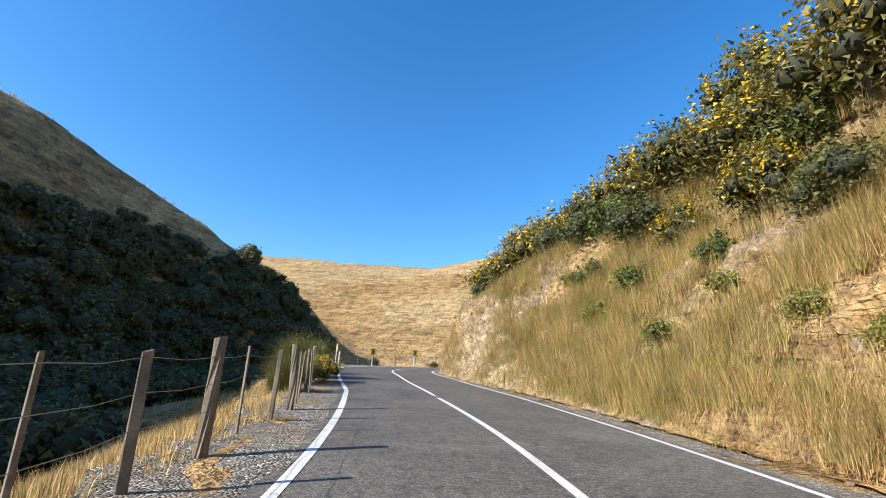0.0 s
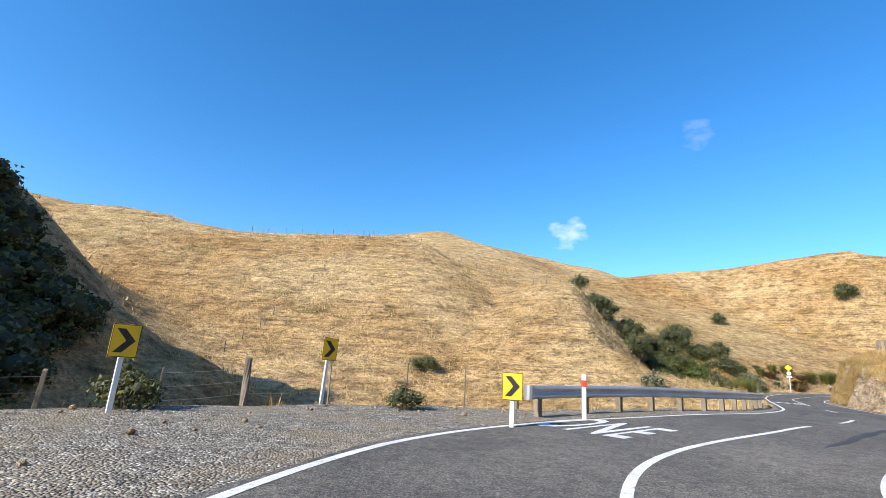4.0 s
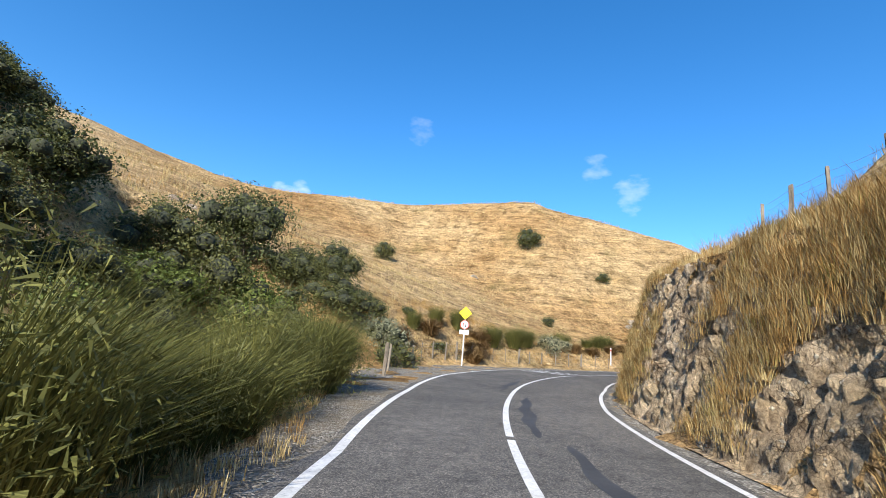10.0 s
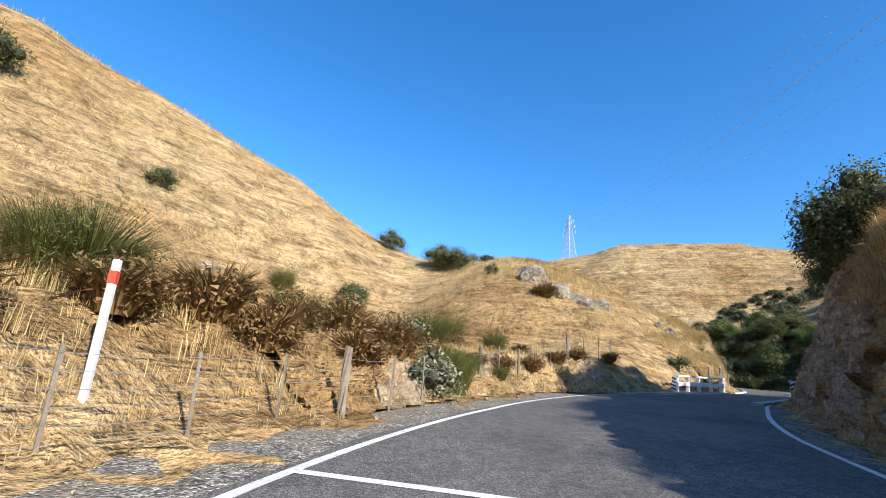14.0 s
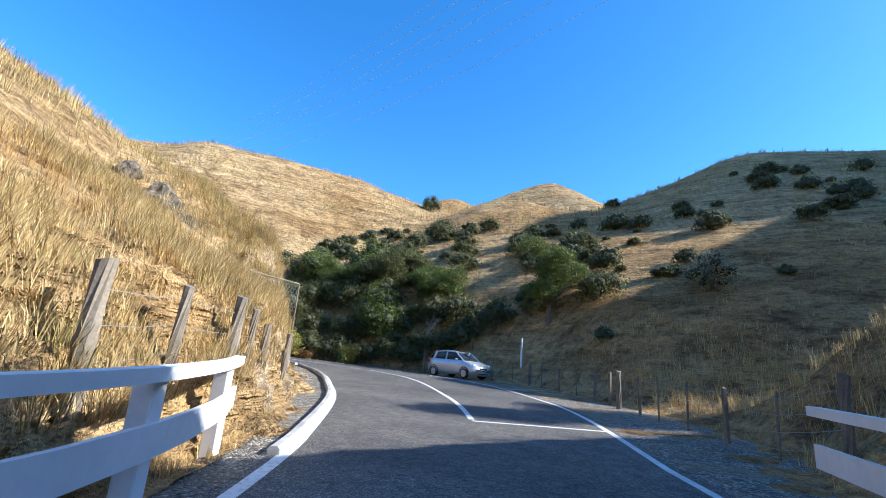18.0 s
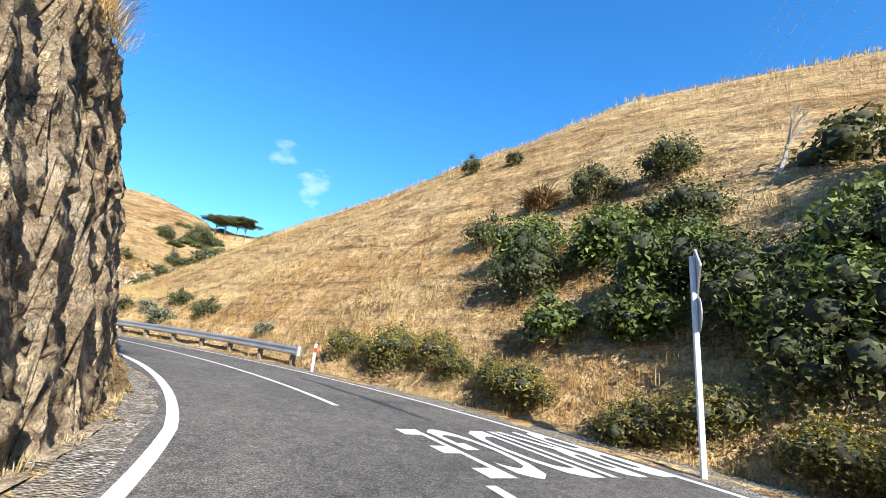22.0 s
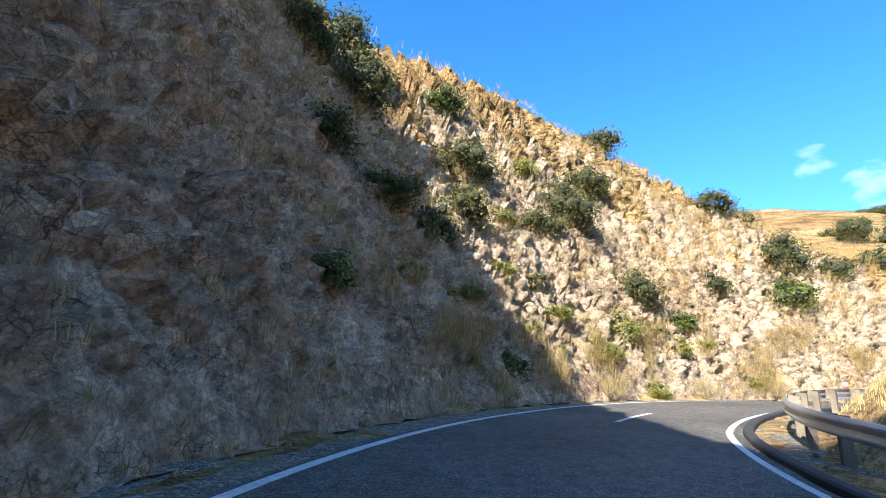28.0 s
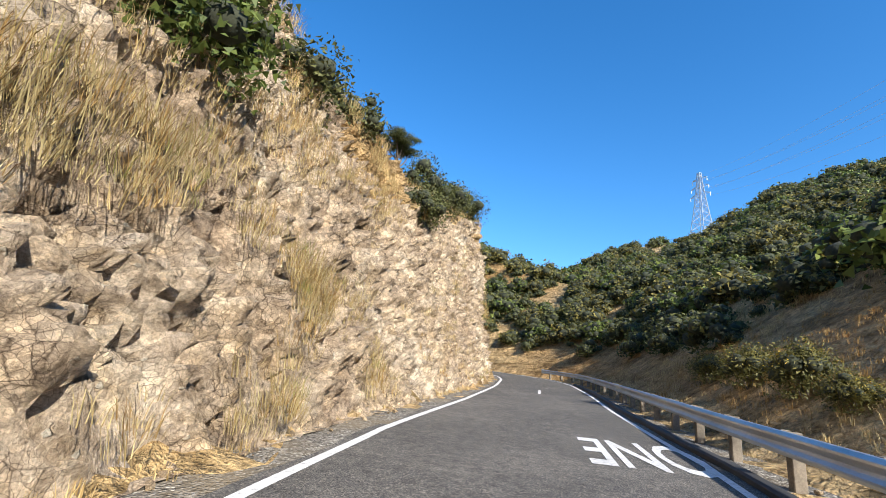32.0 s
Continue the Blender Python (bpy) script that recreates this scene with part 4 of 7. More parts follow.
# ---------------------------------------------------------------- grass
M_GRASS = mat_leaf("dry_grass_blades", (0.30, 0.20, 0.08), (0.74, 0.58, 0.32), 0.85, 0.25)
M_GRASS_RED = mat_leaf("rusty_dry_grass", (0.24, 0.13, 0.045), (0.58, 0.38, 0.16), 0.85, 0.25)
M_GRASS_GREEN = mat_leaf("half_green_grass", (0.20, 0.20, 0.05), (0.44, 0.38, 0.14), 0.8, 0.3)


def blades(name, pos, height, per, width, mats, label, seed, spread=0.16, droop=0.35, pick=None):
    """Tufts of grass as one mesh of bent blades."""
    r = np.random.RandomState(seed)
    n = len(pos)
    tot = n * per
    root = np.repeat(pos, per, 0)
    h = np.repeat(height, per) * (0.55 + 0.6 * r.rand(tot))
    az = r.rand(tot) * 2 * np.pi
    rad = spread * np.sqrt(r.rand(tot)) * (0.6 + np.repeat(height, per))
    root = root + np.stack([np.cos(az) * rad, np.sin(az) * rad, np.full(tot, -0.03)], 1)
    lean = droop * (0.35 + 0.9 * r.rand(tot)) * h
    az2 = az + (r.rand(tot) - 0.5) * 1.6
    dirx, diry = np.cos(az2), np.sin(az2)
    w = width * (0.6 + 0.8 * r.rand(tot)) * 0.5
    sx, sy = -np.sin(az2 + r.rand(tot) - 0.5) * w, np.cos(az2) * w
    a = root + np.stack([sx, sy, 0 * w], 1)
    b = root - np.stack([sx, sy, 0 * w], 1)
    m = root + np.stack([dirx * lean * 0.35, diry * lean * 0.35, h * 0.62], 1)
    m1, m2 = m + np.stack([sx, sy, 0 * w], 1) * 0.75, m - np.stack([sx, sy, 0 * w], 1) * 0.75
    t = root + np.stack([dirx * lean, diry * lean, h], 1)
    verts = np.stack([a, b, m1, m2, t], 1).reshape(-1, 3)
    k = np.arange(tot)[:, None] * 5
    f = np.concatenate([k + [0, 1, 2], k + [1, 3, 2], k + [2, 3, 4]], 1).reshape(-1, 3)
    idx = None
    if pick is not None:
        idx = np.repeat(np.repeat(pick, per), 3)
    return tagged(new(name, mesh_from(name, verts, f, mats, False, idx)), label, "grass", kind="stuff")


def scatter(n, s_rng, off_rng, seed, keep):
    """Random places beside the road that pass a test."""
    r = np.random.RandomState(seed)
    s = s_rng[0] + r.rand(n) * (s_rng[1] - s_rng[0])
    side = np.where(r.rand(n) < 0.5, 1.0, -1.0)
    e = off_rng[0] + (off_rng[1] - off_rng[0]) * r.rand(n) ** 1.25
    wid = np.where(side > 0, LEFT_W(s) + LEFT_SH(s), RIGHT_W(s) + RIGHT_SH(s)) + 0.25
    off = side * (wid + e)
    x = np.interp(s, RS, RC[:, 0]) + np.interp(s, RS, RN[:, 0]) * off
    y = np.interp(s, RS, RC[:, 1]) + np.interp(s, RS, RN[:, 1]) * off
    idx, dist, lat = nearest_road(x, y)
    free = dist > np.where(lat > 0, LEFT_W(RS[idx]) + LEFT_SH(RS[idx]), RIGHT_W(RS[idx]) + RIGHT_SH(RS[idx])) + 0.1 + off_rng[0]
    z = land(x, y)
    zx = land(x + 0.4, y)
    zy = land(x, y + 0.4)
    steep = np.hypot(zx - z, zy - z) / 0.4
    ok = free & keep(s, side, e, steep, r.rand(n), x, y)
    return np.stack([x, y, z], 1)[ok], s[ok], side[ok], e[ok], x[ok], y[ok]


def seen_from_road(x, y, z, lift=1.5):
    """Whether the land leaves a place open to view from somewhere on the road."""
    gx, gy = np.meshgrid(np.arange(-70, 370, 2.0), np.arange(-70, 220, 2.0), indexing="ij")
    grid = land(gx, gy)

    def low(px, py):
        return grid[np.clip(((px + 70) / 2).astype(int), 0, grid.shape[0] - 1), np.clip(((py + 70) / 2).astype(int), 0, grid.shape[1] - 1)]
    out = np.zeros(len(x), bool)
    for s in range(0, 286, 19):
        p = on_road(s, 0.5, 2.0)
        todo = np.where(~out)[0]
        free = np.ones(len(todo), bool)
        for u in np.linspace(0.08, 0.95, 22):
            free &= low(p.x + (x[todo] - p.x) * u, p.y + (y[todo] - p.y) * u) < p.z + (z[todo] + lift - p.z) * u
        out[todo[free]] = True
    return out


def clumpy(x, y):
    return fbm(x, y, 4.0, 61) * 0.5 + 0.5


p, s, side, e, x, y = scatter(62000, (-8, 312), (-0.25, 5.5), 11, lambda s, sd, e, st, q, x, y: (st < 2.1) & (q < 0.25 + clumpy(x, y)) & ~((s > 157) & (s < 175)) & ~((sd > 0) & (s > 30) & (s < 44) & (e < 0.4)) & ~((sd < 0) & (s > 47) & (s < 114) & (e < 0.45)) & ~((sd < 0) & (s > 24) & (s < 44) & (e < 1.4) & (q > 0.12)))
hgt = 0.32 + 0.45 * clumpy(x, y) * np.random.RandomState(1).rand(len(x))
hgt = hgt * np.where((s > 46) & (s < 108) & (side < 0), 1.3, 1.0) * np.where(e < 0.5, 0.55, 1.0) * np.where((side < 0) & (s > 250), 0.5, 1.0)
pick = np.where((side < 0) & (s < 24) & (fbm(x, y, 3.5, 9) > 0.0), 2, np.where((fbm(x, y, 6.0, 19) > 0.2) | ((side < 0) & (s > 44) & (s < 74) & (fbm(x, y, 3.0, 29) > -0.7)), 1, 0))
blades("verge_grass", p, hgt * 0.85, 13, 0.010, [M_GRASS, M_GRASS_RED, M_GRASS_GREEN], "tall dry golden grass on the road's verges", 5, pick=pick)
p, s, side, e, x, y = scatter(46000, (-8, 312), (5.0, 26), 12, lambda s, sd, e, st, q, x, y: (st < 1.6) & (q < 0.2 + clumpy(x, y)))
hgt = 0.26 + 0.28 * np.random.RandomState(2).rand(len(x))
blades("slope_grass", p, hgt, 11, 0.016, [M_GRASS, M_GRASS_RED], "dry tussock grass on the slopes", 6, 0.25, 0.5, np.where(fbm(x, y, 6.0, 19) > 0.25, 1, 0))
r = np.random.RandomState(8)
x, y = -45 + 290 * r.rand(52000), -30 + 190 * r.rand(52000)
idx, dist, lat = nearest_road(x, y)
ok = (dist > 26) & (r.rand(52000) < 0.15 + clumpy(x * 0.5, y * 0.5))
ok &= seen_from_road(x, y, land(x, y))
x, y = x[ok], y[ok]
blades("hill_grass", np.stack([x, y, land(x, y)], 1), 0.3 + 0.3 * r.rand(len(x)), 6, 0.055, [M_GRASS, M_GRASS_RED], "dry tussocks on the far slopes", 7, 0.45, 0.6, np.where(fbm(x, y, 9.0, 19) > 0.2, 1, 0))


def grass_on_bank(side, s0, s1, n, seed, lo, hi, tall):
    """Grass that hangs on ledges and over the lip of a face."""
    r = np.random.RandomState(seed)
    s = s0 + (s1 - s0) * r.rand(n)
    wid, sh = (LEFT_W, LEFT_SH) if side > 0 else (RIGHT_W, RIGHT_SH)
    e = lo + (hi - lo) * r.rand(n)
    off = side * (wid(s) + sh(s) + 0.25 + e)
    x = np.interp(s, RS, RC[:, 0]) + np.interp(s, RS, RN[:, 0]) * off
    y = np.interp(s, RS, RC[:, 1]) + np.interp(s, RS, RN[:, 1]) * off
    z = land(x, y)
    ok = fbm(x * 1.2 + 40, z * 1.1 + y * 0.7, 2.0, 83) + 0.4 * (r.rand(n) - 0.5) > (0.0 if s0 < 240 else np.where(s < 279, 0.2 - 0.26 * np.clip((e - 1.6) / 1.6, 0, 1), 0.2))
    out, lift = (0.45, 0.24) if s0 > 240 else (0.2, 0.14)
    p = np.stack([x - np.interp(s, RS, RN[:, 0]) * side * out, y - np.interp(s, RS, RN[:, 1]) * side * out, z + lift], 1)[ok]
    return blades("bank_grass", p, tall * (0.35 + 0.55 * r.rand(len(p))), 15, 0.009, [M_GRASS, M_GRASS_RED, M_GRASS_GREEN], "dry grass hanging on the broken bank", seed, 0.2, 0.8,
                  np.where(r.rand(len(p)) < (0.55 if s0 in (46, 86) else 0.2), 1, np.where(r.rand(len(p)) < (0.5 if s0 < 10 else 0.05), 2, 0)))


grass_on_bank(-1, -8, 25, 24000, 41, 0.0, 6.0, 0.85)
grass_on_bank(-1, 25, 44, 5200, 45, 0.0, 2.2, 0.5)
grass_on_bank(-1, 46, 150, 12500, 42, 0.85, 3.4, 0.6)
grass_on_bank(-1, 86, 118, 6500, 50, 0.0, 2.2, 0.4)
grass_on_bank(-1, 86, 118, 7000, 51, 0.0, 1.3, 0.45)
grass_on_bank(1, 174, 190, 7500, 46, 0.3, 5.0, 0.36)
grass_on_bank(1, 188, 242, 6000, 43, 1.2, 4.5, 0.6)
grass_on_bank(1, 186, 214, 3600, 47, 1.0, 2.6, 0.7)
grass_on_bank(1, 242, 312, 12000, 44, 0.0, 7.0, 0.38)
grass_on_bank(1, 260, 288, 4500, 48, 0.0, 1.3, 0.5)
grass_on_bank(1, 274, 300, 3000, 49, 1.8, 5.0, 0.55)


# ---------------------------------------------------------------- shrubs and trees
LEAVES = {
    "dark": mat_leaf("dark_shrub_leaves", (0.05, 0.058, 0.02), (0.165, 0.17, 0.06)),
    "light": mat_leaf("fresh_green_leaves", (0.055, 0.08, 0.018), (0.18, 0.225, 0.055)),
    "gorse": mat_leaf("gorse_spines", (0.085, 0.08, 0.024), (0.25, 0.215, 0.062)),
    "flower": mat_leaf("yellow_gorse_flowers", (0.34, 0.22, 0.015), (0.72, 0.50, 0.03), 0.5, 0.15),
    "broom": mat_leaf("green_broom_stems", (0.075, 0.078, 0.022), (0.22, 0.215, 0.065)),
    "pale": mat_leaf("grey_green_leaves", (0.16, 0.16, 0.10), (0.38, 0.37, 0.26)),
    "rust": mat_leaf("rusty_bracken_fronds", (0.13, 0.07, 0.03), (0.32, 0.20, 0.085)),
    "lime": mat_leaf("yellow_green_herb_leaves", (0.13, 0.13, 0.025), (0.34, 0.34, 0.08)),
}
# dark tone of the crown cores: shade inside the foliage, put into the colour
M_INNER = simple("painted_crown_shade", (0.05, 0.055, 0.028), 0.95, 0, 0.4, 6.0, 0.5, 0.05)


def lobe_set(seed, lobes):
    """Centres and radii of the lumps that make a crown one metre across."""
    r = np.random.RandomState(seed)
    a = np.arange(lobes) * 2.4 + r.rand(lobes)
    q = np.sqrt((np.arange(lobes) + 0.5) / lobes) * 0.40
    lc = np.stack([np.cos(a) * q, np.sin(a) * q, 0.30 + 0.36 * r.rand(lobes) * (1 - q)], 1)
    lc[: max(2, lobes // 4), 2] += 0.16
    return lc, 0.14 + 0.11 * r.rand(lobes)


def leaf_cloud(seed, n, leaf, lobes, flat=0.95, up=0.0, stretch=1.0, inner=0.12, ragged=0.16, skirt=True):
    """Small leaves over a lumpy crown one metre across, and some inside it; the foot is at z 0."""
    r = np.random.RandomState(seed + 5)
    lc, lr = lobe_set(seed, lobes)
    k = r.choice(lobes, n, p=lr ** 2 / (lr ** 2).sum())
    d = r.randn(n, 3)
    d /= np.linalg.norm(d, axis=1)[:, None]
    if not skirt:
        d[:, 2] = np.where(d[:, 2] < -0.45, -d[:, 2], d[:, 2])
    lump = 1 + 0.35 * np.sin(d[:, 0] * 7 + k) * np.sin(d[:, 1] * 6 + 2 * k) * np.sin(d[:, 2] * 7 + 3 * k)
    rad = lr[k] * lump * np.where(r.rand(n) < inner, 0.5 + 0.5 * r.rand(n), 0.92 + ragged * r.rand(n) ** 2 * 2)
    c = lc[k] + d * rad[:, None]
    if skirt:
        low = r.rand(n) < 0.22
        c[:, 2] = np.where(low, c[:, 2] * r.rand(n), c[:, 2])
    c[:, 2] = np.maximum(c[:, 2] * flat, 0.01)
    nrm = d + 0.7 * r.randn(n, 3) + (0, 0, up)
    nrm /= np.linalg.norm(nrm, axis=1)[:, None]
    a = np.cross(nrm, r.randn(n, 3))
    a /= np.linalg.norm(a, axis=1)[:, None]
    b = np.cross(nrm, a)
    sz = leaf * (0.55 + 0.9 * r.rand(n))[:, None]
    a, b = a * sz * 0.62 * stretch, b * sz * 0.42 / stretch ** 0.5
    v = np.stack([c - a * 0.6 - b, c - a * 0.6 + b, c + a], 1).reshape(-1, 3)
    return v, np.arange(n * 3).reshape(-1, 3), lc * (1, 1, flat), lr


ICO_V = np.array([(0, 0, 1)] + [(0.894 * math.cos(a), 0.894 * math.sin(a), 0.447) for a in np.arange(5) * 1.2566] + [(0.894 * math.cos(a), 0.894 * math.sin(a), -0.447) for a in np.arange(5) * 1.2566 + 0.628] + [(0, 0, -1)])
ICO_F = np.array([(0, 1 + i, 1 + (i + 1) % 5) for i in range(5)] + [(1 + i, 6 + i, 1 + (i + 1) % 5) for i in range(5)] + [(1 + (i + 1) % 5, 6 + i, 6 + (i + 1) % 5) for i in range(5)] + [(11, 6 + (i + 1) % 5, 6 + i) for i in range(5)])


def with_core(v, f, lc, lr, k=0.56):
    """Adds dark lumps inside the crown, its inner shade painted as colour: vertices, faces and material slots."""
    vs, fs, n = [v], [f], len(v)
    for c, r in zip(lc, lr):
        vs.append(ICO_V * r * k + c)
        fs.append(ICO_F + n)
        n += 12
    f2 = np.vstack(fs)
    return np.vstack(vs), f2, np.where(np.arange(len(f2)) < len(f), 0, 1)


def stems_mesh(name, seed, tips, thick, mat, base_z=0.0):
    r = random.Random(seed)
    bm = bmesh.new()
    for t in tips:
        t = Vector(t)
        foot = Vector((t.x * 0.18 + r.uniform(-0.02, 0.02), t.y * 0.18 + r.uniform(-0.02, 0.02), base_z - 0.05))
        mid = foot.lerp(t, 0.5) + Vector((r.uniform(-0.06, 0.06), r.uniform(-0.06, 0.06), 0.03))
        tube_bm([foot, mid, t], [thick, thick * 0.7, thick * 0.3], 5, bm)
    me = bpy.data.meshes.new(name)
    bm.to_mesh(me)
    bm.free()
    me.materials.append(mat)
    return me


def upright_cloud(seed, n, length, width, arch):
    """Rushy stems that rise from one foot and arch outwards, one metre tall."""
    r = np.random.RandomState(seed)
    az = r.rand(n) * 2 * np.pi
    rad = 0.22 * np.sqrt(r.rand(n))
    h = length * (0.5 + 0.5 * r.rand(n))
    out = arch * (0.25 + 0.75 * r.rand(n))
    foot = np.stack([np.cos(az) * rad, np.sin(az) * rad, 0 * az], 1)
    mid = foot + np.stack([np.cos(az) * out * 0.3, np.sin(az) * out * 0.3, h * 0.6], 1)
    tip = foot + np.stack([np.cos(az) * out, np.sin(az) * out, h * (1 - 0.3 * out)], 1)
    side = np.stack([-np.sin(az + 0.7 * r.randn(n)), np.cos(az), 0 * az], 1) * width * 0.5
    v = np.stack([foot - side, foot + side, mid + side * 0.9, mid - side * 0.9, tip], 1).reshape(-1, 3)
    k = np.arange(n)[:, None] * 5
    f = np.concatenate([k + [0, 1, 2], k + [0, 2, 3], k + [3, 2, 4]], 1).reshape(-1, 3)
    return v, f


def shrub_kit(kind, seed, n=3200, flowers=4200):
    """The meshes of one shrub: a list of (part name, mesh, label)."""
    if kind in ("dark", "light", "pale"):
        leaf = {"dark": 0.036, "light": 0.044, "pale": 0.036}[kind] * (3200 / n) ** 0.45
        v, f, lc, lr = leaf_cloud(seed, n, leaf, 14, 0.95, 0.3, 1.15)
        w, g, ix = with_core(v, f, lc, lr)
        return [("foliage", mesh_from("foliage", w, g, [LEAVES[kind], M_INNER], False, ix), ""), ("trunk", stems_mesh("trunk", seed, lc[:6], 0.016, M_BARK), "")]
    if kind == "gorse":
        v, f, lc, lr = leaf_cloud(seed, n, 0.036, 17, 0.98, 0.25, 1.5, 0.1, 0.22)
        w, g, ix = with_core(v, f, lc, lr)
        q, h, _, _ = leaf_cloud(seed, flowers, 0.036 if flowers > 2000 else 0.02, 17, 1.0, 0.6, 0.9, 0.0, 0.24, False)
        mid = q.reshape(-1, 3, 3).mean(1)
        keep = (fbm(mid[:, 0] * 9 + seed, mid[:, 1] * 9 + mid[:, 2] * 5, 1.0, 15) > 0.12) & (mid[:, 2] > 0.22 + 0.25 * np.random.RandomState(seed).rand(len(mid)))
        q = q.reshape(-1, 3, 3)[keep].reshape(-1, 3)
        return [("foliage", mesh_from("foliage", w, g, [LEAVES["gorse"], M_INNER], False, ix), ""), ("blossom", mesh_from("blossom", q, np.arange(len(q)).reshape(-1, 3), LEAVES["flower"]), "bright yellow flowers"),
                ("trunk", stems_mesh("trunk", seed, lc[:6], 0.014, M_BARK), "")]
    if kind == "broom":
        v, f = upright_cloud(seed, 1500, 1.0, 0.005, 0.6)
        w, g, lc, lr = leaf_cloud(seed, int(n * 1.5), 0.017, 15, 1.05, 0.4, 2.4, 0.3, 0.3)
        w[:, :2] *= 0.85
        return [("spray", mesh_from("spray", v, f, LEAVES["broom"]), ""), ("foliage", mesh_from("foliage", w, g, LEAVES["broom"]), "")]
    if kind == "rust":
        v, f = upright_cloud(seed, 420, 0.75, 0.03, 0.75)
        w, g, _, _ = leaf_cloud(seed, 1500, 0.05, 12, 0.8, 0.3, 1.5)
        return [("frond_mass", mesh_from("frond_mass", v, f, LEAVES["rust"]), ""), ("foliage", mesh_from("foliage", w, g, LEAVES["rust"]), "")]
    v, f, lc, lr = leaf_cloud(seed, 2400, 0.042, 12, 0.8, 0.5, 1.2)
    w, g, ix = with_core(v, f, lc, lr, 0.4)
    return [("foliage", mesh_from("foliage", w, g, [LEAVES["lime"], M_INNER], False, ix), ""), ("trunk", stems_mesh("trunk", seed, lc[:5], 0.012, M_BARK), "")]


